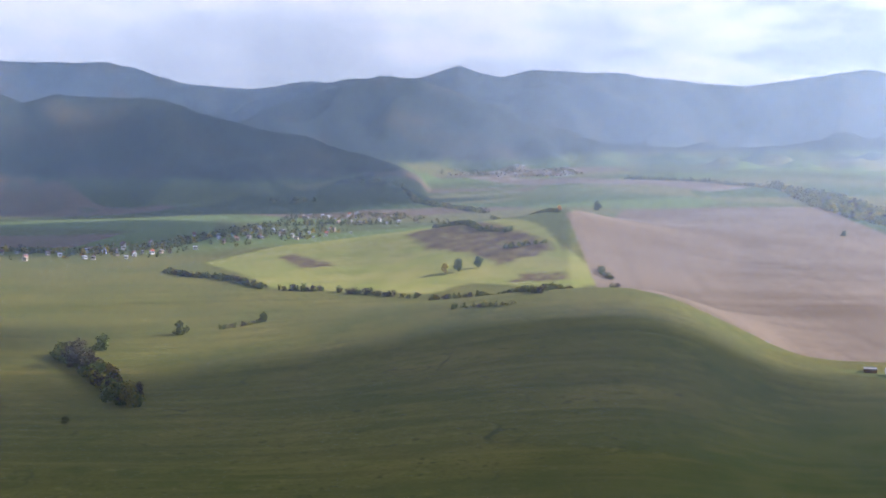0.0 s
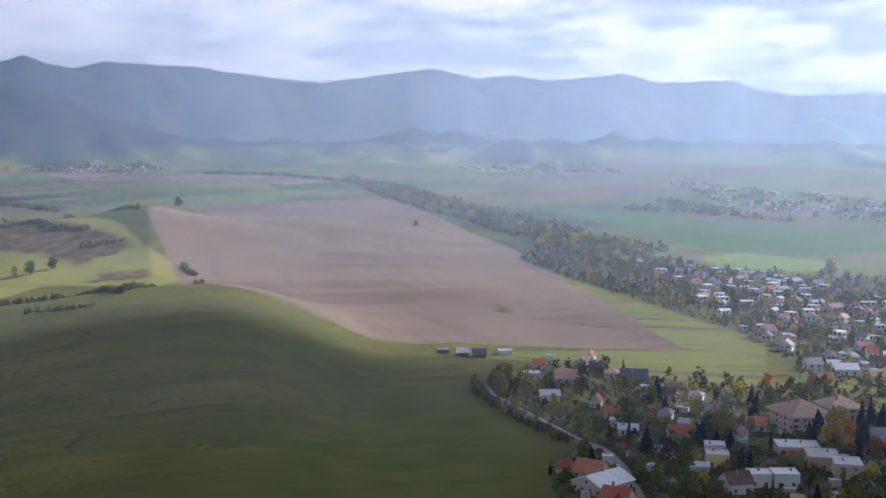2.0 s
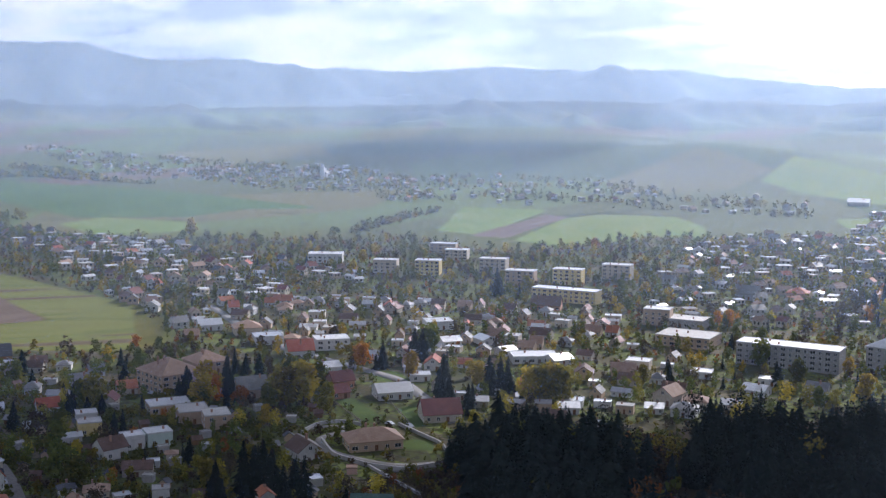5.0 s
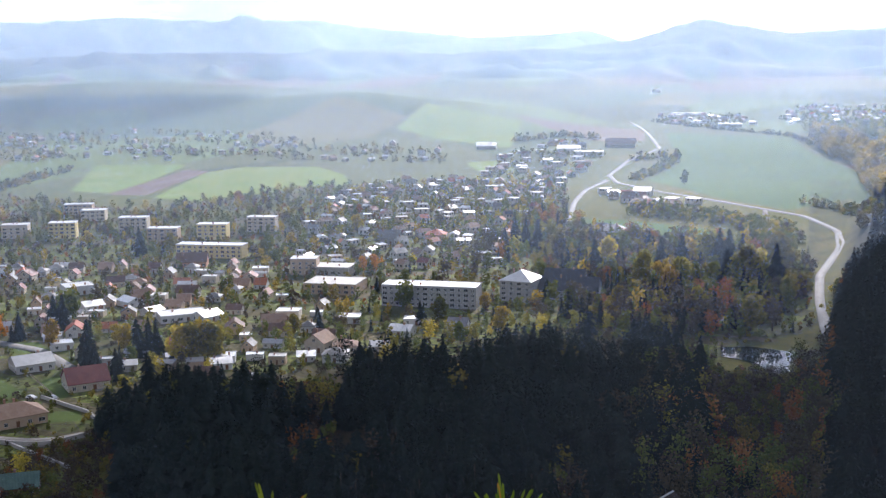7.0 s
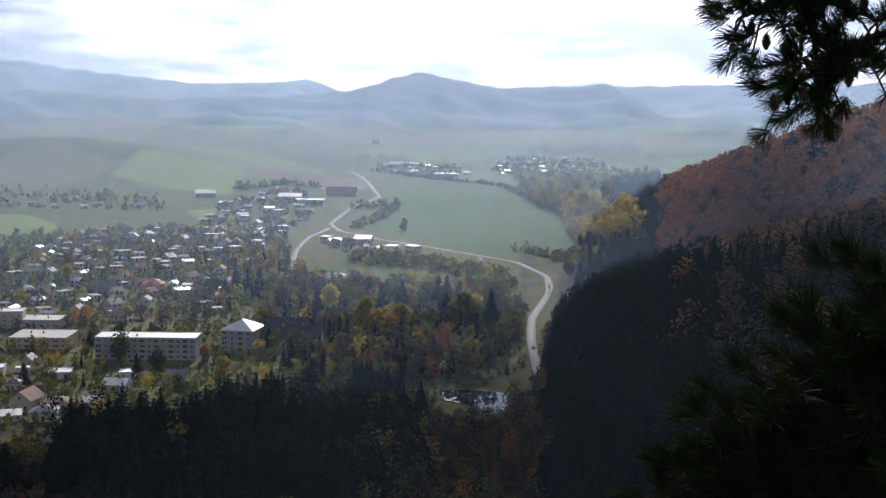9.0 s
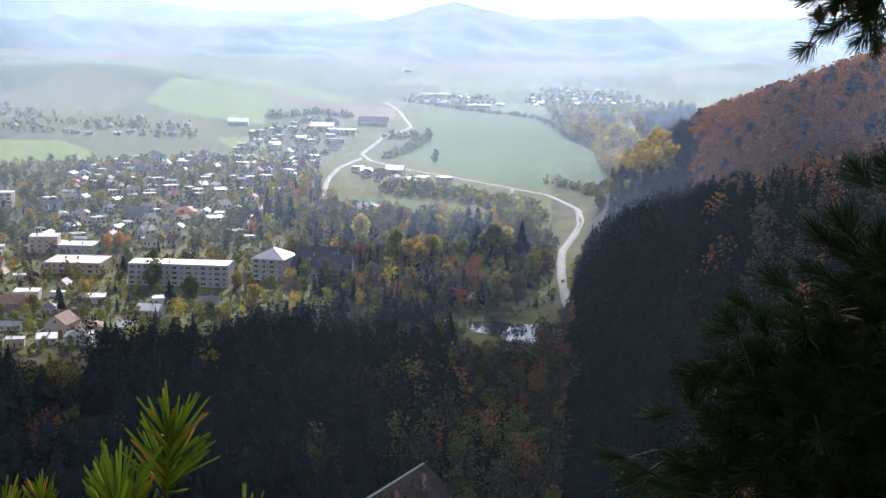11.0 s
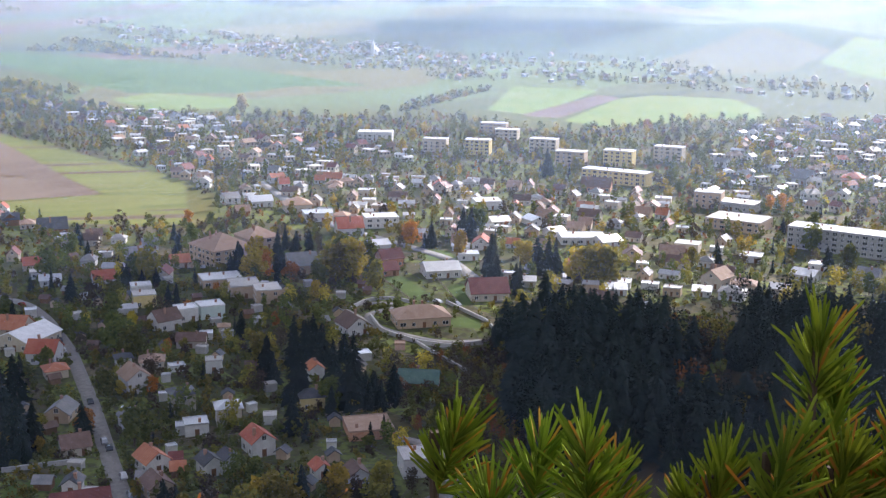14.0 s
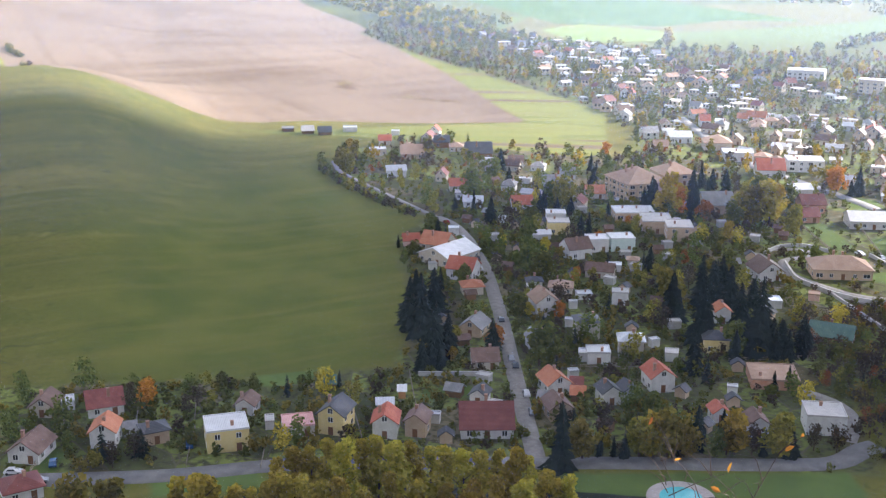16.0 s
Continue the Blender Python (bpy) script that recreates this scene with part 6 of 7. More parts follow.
tree(224.7, 225.4, "slim_spruce", 10.0)
tree(233.4, 225.6, "spruce", 7.4)
tree(327.1, 337.4, "yellow", 17.6)
tree(323.9, 343.8, "yellow", 14.3)
tree(307.3, 373.8, "yellow", 15.1)
tree(306.1, 368.6, "orange", 11.1)
tree(300.6, 377.4, "spruce", 15.1)
tree(306.6, 353.0, "rust", 9.4)
tree(337.8, 397.8, "spruce", 13.1)
tree(344.6, 400.1, "slim_spruce", 11.7)
tree(349.2, 397.7, "spruce", 10.6)
tree(264.4, 413.0, "spruce", 9.4)
tree(266.4, 389.6, "spruce", 8.1)
tree(252.0, 348.8, "orange", 4.4)
tree(274.1, 360.7, "orange", 5.0)
tree(363.8, 384.0, "bush", 6.4)
tree(394.7, 366.6, "orange", 11.9)
tree(203.7, 231.8, "bare", 5.8)
tree(195.4, 231.5, "bush", 4.1)
tree(199.6, 229.3, "olive", 4.8)
tree(212.4, 266.1, "olive", 4.2)
tree(244.5, 304.5, "olive", 4.8)
tree(261.9, 310.6, "rust", 5.4)
tree(209.9, 209.8, "spruce", 5.9)
tree(213.2, 207.9, "slim_spruce", 7.2)
tree(169.9, 210.9, "olive", 6.4)
tree(194.4, 267.3, "bush", 3.4)
tree(208.1, 339.0, "bush", 4.5)
tree(196.1, 323.0, "olive", 4.3)
tree(205.9, 347.3, "bush", 4.5)
tree(297.3, 364.4, "yellow", 14.7)
tree(305.7, 386.3, "spruce", 13.9)
tree(327.0, 337.2, "yellow", 19.9)
tree(322.7, 341.3, "olive", 16.6)
tree(315.5, 371.2, "spruce", 12.3)
tree(333.5, 382.5, "slim_spruce", 11.2)
tree(350.7, 390.2, "spruce", 10.5)
tree(396.6, 370.2, "orange", 10.3)
tree(397.5, 356.5, "spruce", 12.9)
tree(426.9, 362.5, "spruce", 14.6)
tree(422.0, 352.9, "spruce", 16.5)
tree(432.9, 356.7, "green", 14.6)
tree(389.9, 332.4, "yellow", 11.8)
tree(376.9, 303.5, "spruce", 18.5)
tree(367.2, 297.1, "slim_spruce", 16.7)
tree(366.8, 280.4, "slim_spruce", 11.2)
tree(391.7, 289.2, "spruce", 18.2)
tree(396.0, 286.5, "spruce", 17.7)
tree(399.4, 286.0, "slim_spruce", 15.3)
tree(394.8, 297.7, "yellow", 11.9)
tree(410.1, 314.3, "yellow", 7.8)
tree(386.8, 266.8, "yellow", 16.1)
tree(390.1, 263.6, "olive", 17.1)
tree(394.3, 259.5, "yellow", 16.7)
tree(396.0, 255.2, "olive", 14.7)
tree(386.0, 269.0, "slim_spruce", 9.5)
tree(454.0, 236.4, "spruce", 10.3)
tree(447.0, 246.0, "olive", 8.7)
tree(231.8, 533.4, "olive", 10.5)
tree(212.8, 503.1, "olive", 10.9)
tree(645.3, 804.6, "yellow", 17.3)
tree(372.3, 465.2, "olive", 7.7)
tree(740.9, 722.7, "bush", 7.1)
tree(358.1, 473.2, "bush", 5.9)
tree(349.6, 481.3, "orange", 7.1)
tree(603.2, 570.6, "yellow", 9.0)
tree(643.8, 597.5, "yellow", 10.4)
tree(442.8, 145.3, "orange", 8.5)
tree(473.5, 157.1, "yellow", 13.1)
tree(659.0, 105.7, "yellow", 16.6)
tree(605.6, 119.6, "olive", 18.5)
tree(594.7, 111.5, "yellow", 15.1)
tree(584.3, 102.4, "yellow", 14.2)
tree(626.1, 114.9, "spruce", 26.0)
tree(673.1, 130.7, "spruce", 21.1)
tree(601.4, 99.9, "olive", 17.0)
tree(648.2, 106.9, "spruce", 24.8)
tree(674.1, 95.8, "olive", 22.3)
tree(643.3, 86.5, "spruce", 27.1)
tree(630.0, 78.7, "spruce", 27.8)
tree(626.8, 71.1, "spruce", 28.3)
tree(620.6, 67.5, "olive", 21.8)
tree(624.2, 62.3, "yellow", 18.8)
tree(618.0, 72.8, "olive", 19.2)
tree(614.0, 52.9, "spruce", 24.6)
tree(645.7, 53.4, "olive", 23.9)
tree(519.5, 76.3, "bare", 13.7)
tree(522.8, 69.6, "bare", 12.7)
tree(521.8, 62.2, "bare", 12.1)
tree(519.8, 54.8, "olive", 14.7)
tree(523.0, 45.7, "bare", 16.3)
tree(540.5, 82.4, "olive", 13.7)
tree(716.2, 227.2, "spruce", 20.1)
tree(709.5, 217.4, "spruce", 20.6)
tree(703.8, 208.2, "spruce", 19.6)
tree(717.9, 204.9, "olive", 16.3)
tree(681.1, 187.0, "olive", 16.1)
tree(685.1, 181.0, "bare", 14.8)
tree(691.5, 226.5, "spruce", 16.6)
tree(707.8, 239.7, "green", 13.3)
tree(676.1, 232.4, "bare", 17.7)
tree(634.3, 224.7, "bare", 16.1)
tree(689.1, 175.1, "olive", 15.5)
tree(621.2, 150.8, "spruce", 22.3)
tree(633.1, 147.4, "yellow", 19.4)
tree(735.6, 154.5, "spruce", 15.6)
tree(726.9, 149.0, "olive", 16.2)
tree(599.4, 437.9, "spruce", 19.1)
tree(652.6, 457.6, "bare", 7.9)
tree(652.8, 377.1, "green", 11.2)
tree(682.5, 412.4, "bush", 6.3)
tree(1083.2, 178.2, "green", 9.7)
tree(726.0, 346.3, "yellow", 11.9)
tree(596.3, 282.0, "orange", 8.5)
tree(596.4, 274.8, "orange", 11.1)
tree(550.3, 158.3, "spruce", 13.7)
tree(511.3, 152.0, "bare", 11.2)
tree(533.4, 139.3, "bare", 13.8)
tree(532.6, 117.3, "olive", 15.3)
tree(523.7, 131.2, "bare", 14.1)
tree(522.2, 181.1, "yellow", 9.4)
tree(487.3, 192.1, "green", 12.1)
tree(513.0, 219.0, "green", 14.5)
tree(483.8, 199.2, "spruce", 12.1)
tree(-6.0, 968.4, "yellow", 8.6)
tree(6.0, 973.6, "green", 10.5)
tree(22.4, 984.0, "green", 10.7)
tree(218.9, 1749.3, "bush", 12.1)
tree(-150.8, 533.3, "olive", 11.7)
tree(-175.5, 585.3, "olive", 9.1)
tree(-204.8, 626.3, "bare", 14.4)
tree(-212.1, 634.2, "bare", 12.0)
tree(-192.9, 608.3, "bare", 12.7)
tree(-184.7, 596.3, "bush", 7.5)
tree(-155.6, 536.3, "bush", 8.4)
tree(-148.7, 540.4, "bare", 9.5)
tree(-207.9, 677.5, "bush", 8.4)
tree(-225.3, 659.2, "bush", 7.6)
tree(-173.6, 729.0, "bush", 7.4)
tree(-125.6, 760.8, "bush", 6.1)
tree(-169.6, 498.0, "bush", 2.6)
tree(110.6, 1190.6, "orange", 5.9)
tree(459.3, 1354.0, "bush", 5.6)
tree(730.7, -21.0, "yellow", 12.2)
tree(1200.8, 9.5, "yellow", 27.1)
tree(1131.4, -2.3, "yellow", 26.7)
tree(1081.5, 13.1, "yellow", 21.3)
tree(736.3, -16.1, "yellow", 13.1)
tree(1284.1, -13.9, "yellow", 25.2)
tree(1327.9, 30.4, "olive", 22.2)
tree(1348.6, 50.5, "olive", 22.5)
tree(1369.2, 71.2, "olive", 22.9)
tree(1421.1, 84.5, "olive", 18.2)
tree(1038.9, 14.8, "olive", 12.3)
tree(1036.0, 170.6, "green", 10.3)
tree(766.7, 15.2, "olive", 11.4)
tree(738.0, 4.1, "olive", 10.9)
tree(797.5, 8.6, "olive", 10.2)
tree(597.2, 16.2, "orange", 13.7)
tree(550.4, 17.4, "yellow", 8.2)
tree(476.9, 11.5, "orange", 9.5)
hedge(5, 4, (-271, 1080), (-241, 1041), (-213, 1029), (-153, 943))
hedge(6.5, 3, (-226, 656), (-199, 619), (-172, 568), (-147, 528))
hedge(6, 3, (-218, 656), (-188, 611), (-165, 568))
hedge(5, 4, (-138, 936), (-103, 929))
hedge(5, 4, (-91, 921), (-46, 885))
hedge(4, 4, (-41, 874), (-23, 868))
hedge(4, 3.5, (-16, 846), (22, 871), (52, 698), (129, 905))
hedge(3, 4, (-3, 692), (35, 665))
hedge(3, 4, (-150, 740), (-124, 760))
hedge(4, 4, (122, 955), (130, 928))
hedge(3.5, 3, (207, 418), (204, 470), (206, 512), (216, 542))
hedge(5, 5, (-22, 1476), (28, 1133), (57, 1101))
hedge(4, 5, (46, 1042), (82, 1038))
hedge(4, 5, (57, 1671), (109, 1174))
hedge(8, 9, (384, 2586), (528, 2203), (659, 2035))
hedge(9, 8, (525, 1063), (538, 972), (559, 890), (557, 821))
hedge(8, 9, (-172, 2181), (-85, 2165), (52, 1763))
hedge(9, 9, (827, 1491), (877, 1431), (913, 1297), (930, 1230))
hedge(9, 9, (948, 1599), (933, 1442), (921, 1336))
hedge(8, 9, (765, 718), (889, 760), (948, 774))
hedge(8, 8, (1066, 221), (1192, 211), (1258, 217), (1221, 260))
hedge(7, 6, (938, 62), (905, 30), (860, 14), (716, -9))
hedge(9, 8, (1355, 423), (1433, 387), (1407, 336))
hedge(6, 8, (1688, 325), (1610, 253), (1478, 115), (1388, 81))
hedge(8, 9, (-506, 1282), (-418, 1266), (-329, 1335), (-262, 1667), (-168, 1708))
hedge(8, 10, (-339, 2094), (-246, 2087))
settle(125, 1, 1, (422, 506), (391, 361), (359, 282), (365, 232), (379, 239), (410, 204), (472, 218), (599, 346), (561, 402), (537, 483), (499, 542))
village(135, 2, 0.85, (550, 981), (459, 687), (392, 509), (422, 506), (499, 542), (602, 542), (609, 688), (602, 846))
village(150, 3, 0.85, (599, 346), (598, 278), (640, 216), (814, 250), (1015, 272), (1006, 422), (899, 452), (704, 380))
settle(15, 4, 1, (297, 579), (241, 541), (231, 473), (236, 392), (275, 394), (321, 473), (305, 504))
settle(4, 5, 1, (235, 370), (245, 320), (243, 286), (214, 268), (199, 295), (215, 348))
village(34, 6, 1, (886, 326), (983, 279), (1254, 289), (1401, 380), (1203, 399))
village(50, 7, 0.95, (1119, 1886), (970, 1350), (1037, 1304), (1149, 1081), (1294, 1217), (1196, 1504))
village(66, 8, 0.75, (996, 1278), (983, 1036), (1092, 892), (987, 850), (1196, 1027), (1248, 1120), (1221, 1392))
village(58, 9, 0.75, (994, 901), (1041, 752), (1104, 574), (1122, 425), (1261, 492), (1293, 719), (1269, 959), (1177, 1065))
village(44, 10, 0.85, (1035, 2782), (1227, 2546), (1359, 2448), (1460, 2818), (1261, 2886))
village(24, 11, 0.5, (-470, 1190), (-384, 1198), (-308, 1249), (-343, 1393), (-456, 1321), (-506, 1282))
village(30, 12, 0.5, (-315, 1278), (-217, 1377), (-119, 1516), (-203, 1724), (-294, 1575), (-356, 1392))
village(18, 13, 0.5, (-261, 1712), (-129, 1641), (-0, 1586), (-92, 1862), (-261, 1897))
village(44, 14, 0.7, (-46, 3043), (139, 2867), (337, 2772), (294, 3022), (-1, 3112))
village(60, 15, 0.85, (1651, 153), (1626, 56), (1750, -48), (2054, -7), (2061, 152))
village(30, 16, 0.85, (1626, 305), (1651, 178), (1849, 218), (1832, 344))
village(16, 17, 0.9, (966, 231), (911, 171), (919, 130), (868, 180))


def church(x, y, turn):
    """A village church: nave with a pitched roof, tower and pointed spire."""
    top = thing("church", "whitewashed village church with a pointed spire", "church")
    bm = bmesh.new()
    box(bm, -6, 6, 0, 22, -2, 9)
    v = [bm.verts.new(c) for c in ((-6, 0, 9), (6, 0, 9), (0, 0, 14), (-6, 22, 9), (6, 22, 9), (0, 22, 14))]
    bm.faces.new((v[0], v[1], v[2]))
    bm.faces.new((v[3], v[5], v[4]))
    part("nave", bm, WALL["white"], top)
    bm = bmesh.new()
    for s_ in (-1, 1):
        slab(bm, (s_ * 6.6, -0.4, 8.6), (0, -0.4, 14.1), (0, 22.4, 14.1), (s_ * 6.6, 22.4, 8.6))
    part("roof", bm, ROOF["grey"], top)
    bm = bmesh.new()
    box(bm, -3, 3, -6.2, -0.05, -2, 19)
    box(bm, -3.3, 3.3, -6.5, 0.2, 19, 19.6)
    part("tower", bm, WALL["white"], top)
    bm = bmesh.new()
    bmesh.ops.create_cone(bm, cap_ends=True, segments=8, radius1=3.2, radius2=0.1, depth=9, matrix=pose(0, -3.1, 24.1))
    part("spire", bm, ROOF["silver"], top)
    for wx in (5, 11, 17):
        for s_ in (-1, 1):
            o = part("window", WINDOW["house"], None, top)
            o.matrix_basis = pose(s_ * 6, wx, 3, 0, 0, 90 * s_) @ Matrix.Diagonal((1, 1, 2.4, 1))
    top.matrix_basis = pose(x, y, ground_z(x, y), 0, 0, turn)
    return top


church(1130, 1123, -60).scale = (0.8, 0.8, 0.8)
SPUR_WOOD = ((343, 252), (370, 199), (392, 185), (403, 166), (433, 130), (470, 84), (397, 50), (363, 52), (283, 53), (221, 166), (296, 238))
FOOT_WOOD = ((1495, -11), (1707, -96), (704, -48), (698, -28), (1221, -14))
GOLD_GROVE = ((1501, 90), (1394, 32), (1221, -14), (698, -28), (667, -26), (730, -13), (1079, 23), (1196, 32), (1340, 76))
RIVER_WOOD = ((1563, 113), (1662, 88), (1613, -23), (1772, -91), (1497, -15), (1411, 33))
SLOPE_THICKET = ((251, 240), (278, 246), (290, 241), (301, 235), (264, 195), (211, 151), (194, 167), (211, 187), (229, 215))
pool(150.0, 174.3, 4.6)
car(149.8, 236.8, 65, 0)
car(145.0, 226.3, 65, 3)
car(157.5, 255.0, 64, 1)
car(173.2, 289.2, 65, 1)
car(193.7, 338.4, 70, 0)
car(208.0, 376.8, 69, 0)
car(199.0, 349.7, 70, 1)
car(159.2, 260.0, 64, 3)
car(213.0, 400.1, 82, 2)
car(24.7, 251.2, -27, 0)
car(29.0, 244.3, -16, 3)
car(63.3, 247.2, -102, 4)
car(33.3, 251.5, 75, 4)
car(167.1, 228.8, 50, 0)
car(326.5, 289.1, -89, 0)
car(329.0, 281.1, -110, 3)
car(361.0, 420.3, -64, 1)
car(296.9, 399.1, -91, 0)
car(299.5, 392.3, -92, 3)
car(303.3, 387.2, -92, 1)
barn = house(276.7, 54.1, -109, 17.9, 30.0, 0.8, "G", "timber", "umber", "hall")
ridge_cap(barn)
CLEARING = ((369, 213), (379, 191), (290, 149), (286, 160))
OPEN_GARDEN = ((310, 326), (365, 355), (396, 366), (407, 347), (363, 303), (322, 252), (290, 229), (261, 232), (263, 269))
ROW_GARDENS = ((22, 252), (30, 288), (60, 288), (112, 272), (128, 268), (113, 227), (80, 236), (45, 246))
NEAR_TOWN = ((187, 383), (212, 398), (265, 475), (321, 407), (356, 349), (255, 245), (212, 207), (172, 192), (136, 208), (113, 227), (140, 280))
fence(46.5, 287.0, 36.5, 266.3)
fence(36.5, 266.3, 28.2, 250.5)
fence(60.1, 238.4, 67.5, 256.8)
fence(74.7, 229.4, 81.1, 243.6)
fence(158.8, 315.6, 147.7, 286.2)
fence(176.8, 242.5, 196.1, 232.3)
fence(212.7, 230.6, 233.9, 221.8)
fence(60.5, 281.9, 51.6, 253.6)
fence(74.9, 280.0, 68.9, 261.9)
fence(110.2, 262.5, 101.2, 233.0)
fence(129.3, 264.1, 121.4, 244.7)
fence(188.4, 239.9, 170.5, 247.0)
fence(337.1, 328.9, 320.2, 296.7)
fence(353.4, 313.3, 326.6, 276.2)
low_wall(1.2, (296.3, 306.9), (308.1, 311.2), (317.4, 307.9), (319.4, 297.5))
low_wall(1.4, (294.5, 294.3), (283.6, 277.6), (282.6, 260.1), (286.4, 247.9), (300.1, 241.8))
low_wall(1.2, (328.9, 286.8), (322.7, 268.6), (319.3, 257.6), (310.6, 247.3))
low_wall(1, (282.6, 260.1), (275.8, 241.0), (270.9, 227.0))
low_wall(1.2, (130.9, 262.0), (137.7, 258.5), (145.3, 254.5))
low_wall(1, (167.5, 339.3), (163.9, 325.8), (167.6, 322.7))
tree(71.5, 208.9, "gold", 12.0, "poplars at the foot of the hill")
tree(75.5, 209.3, "poplar", 14.1, "poplars at the foot of the hill")
tree(79.0, 208.5, "poplar", 14.7, "poplars at the foot of the hill")
tree(81.6, 205.4, "poplar", 16.7, "poplars at the foot of the hill")
tree(82.8, 199.2, "poplar", 19.5, "poplars at the foot of the hill")
tree(88.9, 204.8, "poplar", 15.0, "poplars at the foot of the hill")
tree(90.8, 200.4, "poplar", 16.8, "poplars at the foot of the hill")
tree(91.7, 194.1, "poplar", 18.4, "poplars at the foot of the hill")
tree(96.6, 196.1, "poplar", 16.0, "poplars at the foot of the hill")
tree(102.0, 199.1, "poplar", 13.2, "poplars at the foot of the hill")
tree(101.6, 190.8, "poplar", 15.5, "poplars at the foot of the hill")
tree(104.6, 188.9, "poplar", 16.0, "poplars at the foot of the hill")
tree(107.5, 187.1, "poplar", 17.0, "poplars at the foot of the hill")
tree(114.8, 192.6, "poplar", 13.0, "poplars at the foot of the hill")
tree(113.9, 184.3, "poplar", 15.5, "poplars at the foot of the hill")
tree(120.9, 188.8, "poplar", 11.4, "poplars at the foot of the hill")
tree(48.5, 201.8, "poplar", 15.5, "poplars at the foot of the hill")
tree(51.1, 196.5, "gold", 19.4, "poplars at the foot of the hill")
tree(54.0, 197.6, "gold", 16.8, "poplars at the foot of the hill")
tree(58.2, 197.1, "gold", 14.6, "poplars at the foot of the hill")
tree(62.0, 198.6, "gold", 13.8, "poplars at the foot of the hill")
tree(63.4, 191.9, "poplar", 18.6, "poplars at the foot of the hill")
tree(66.7, 191.7, "poplar", 18.9, "poplars at the foot of the hill")
tree(70.0, 191.5, "gold", 18.4, "poplars at the foot of the hill")
tree(73.6, 188.8, "poplar", 16.1, "poplars at the foot of the hill")
tree(76.7, 187.9, "gold", 17.0, "poplars at the foot of the hill")
tree(81.6, 188.3, "gold", 14.4, "poplars at the foot of the hill")
tree(86.9, 186.7, "poplar", 15.7, "poplars at the foot of the hill")
tree(89.7, 179.9, "poplar", 16.9, "poplars at the foot of the hill")
tree(97.4, 182.8, "poplar", 13.2, "poplars at the foot of the hill")
tree(101.8, 179.2, "gold", 15.0, "poplars at the foot of the hill")
tree(104.7, 175.5, "gold", 14.7, "poplars at the foot of the hill")
tree(108.1, 170.6, "poplar", 18.6, "poplars at the foot of the hill")
tree(115.2, 173.6, "gold", 14.3, "poplars at the foot of the hill")
tree(118.8, 170.9, "poplar", 15.9, "poplars at the foot of the hill")
tree(41.4, 225.5, "olive", 7.4, "poplars at the foot of the hill")
tree(31.6, 220.4, "olive", 11.4, "poplars at the foot of the hill")
tree(39.0, 225.5, "olive", 7.3, "poplars at the foot of the hill")

# dark spruces that stand in twos and threes between the gardens
fir_q = random.Random(15)
for fx, fy, fh in ((215, 245, 20), (218, 237, 24), (224, 231, 16), (231, 228, 15), (222, 267, 14), (252, 279, 14), (146, 289, 19), (139, 268, 17), (160, 322, 11), (306, 385, 12), (320, 374, 12), (425, 356, 17), (425, 363, 14), (399, 358, 12), (369, 297, 17), (393, 288, 16), (363, 279, 12), (610, 445, 17), (282, 473, 12), (249, 357, 10), (256, 397, 10), (322, 455, 9), (172, 195, 10), (146, 214, 8)):
    for k in range(3):
        gx, gy = (fx, fy) if k == 0 else (fx + fir_q.uniform(-6, 6), fy + fir_q.uniform(-6, 6))
        if clear_of(gx, gy, 1.2):
            tree(gx, gy, "spruce", fh * (1 if k == 0 else fir_q.uniform(0.6, 0.9)), "garden spruces of the town")
            PLACED.append((gx, gy, 2.0))

# gardens and groves between the houses
TOWN = ZONES["town"][0]


def planted(gap, low, high, seed, near, far):
    """Shrubs or trees over the gardens, off the lawns, roads and houses: finer ones near the viewpoint."""
    x, y = spread(TOWN, gap, seed)
    keep = np.array([clear_of(a, b, gap * 0.1) for a, b in zip(x, y)]) & (zone_field("lawn", x, y) < 0.5)
    x, y = x[keep], y[keep]
    if high > 5:
        groves = wavy(x, y, 60, seed) + np.random.RandomState(seed + 7).normal(0, 0.5, len(x)) > -0.25
        x, y = x[groves], y[groves]
        low_plots = inside(OPEN_GARDEN, x, y) < 0
        x, y = x[low_plots], y[low_plots]
    h = np.random.RandomState(seed).uniform(low, high, len(x))
    close = np.hypot(x, y) < 540
    for sel, kinds, s in ((close, near, 1), (~close, far, 2)):
        thicket("garden_trees" if high > 5 else "garden_shrubs", "autumn trees between the houses" if high > 5 else "mixed autumn garden shrubs between the houses", "trees" if high > 5 else "shrubs", kinds, x[sel], y[sel], h[sel], seed + s)


gardens(36, 3, ("green", "olive", "bare", "spruce", "yellow", "rust", "green"), 5, 11, *TOWN)
gardens(44, 5, ("spruce", "green", "olive", "spruce", "bare", "slim_spruce", "green"), 7, 13, *NEAR_TOWN)
shed_q = random.Random(77)
SHEDS = []
for sx_, sy_, _ in lots(74, 78, 2.6, NEAR_TOWN):
    turn_ = math.degrees(math.atan2(-sx_, sy_)) + shed_q.uniform(-30, 30)
    if len(SHEDS) < 5:
        w_, k_, r_ = ((3.2, "R", "brown"), (2.6, "F", "silver"), (4.2, "R", "grey"), (3.0, "G", "dark"), (3.6, "F", "felt"))[len(SHEDS)]
        SHEDS.append(house(sx_, sy_, turn_, w_, w_ * 0.8, 0.75, k_, ("timber", "white", "timber", "tan", "grey")[len(SHEDS)], r_, "shed"))
    else:
        copy_thing(shed_q.choice(SHEDS), pose(sx_, sy_, ground_z(sx_, sy_), 0, 0, turn_))
planted(6.6, 0.8, 3.0, 8, LOW["bush"], LOW["tiny"])
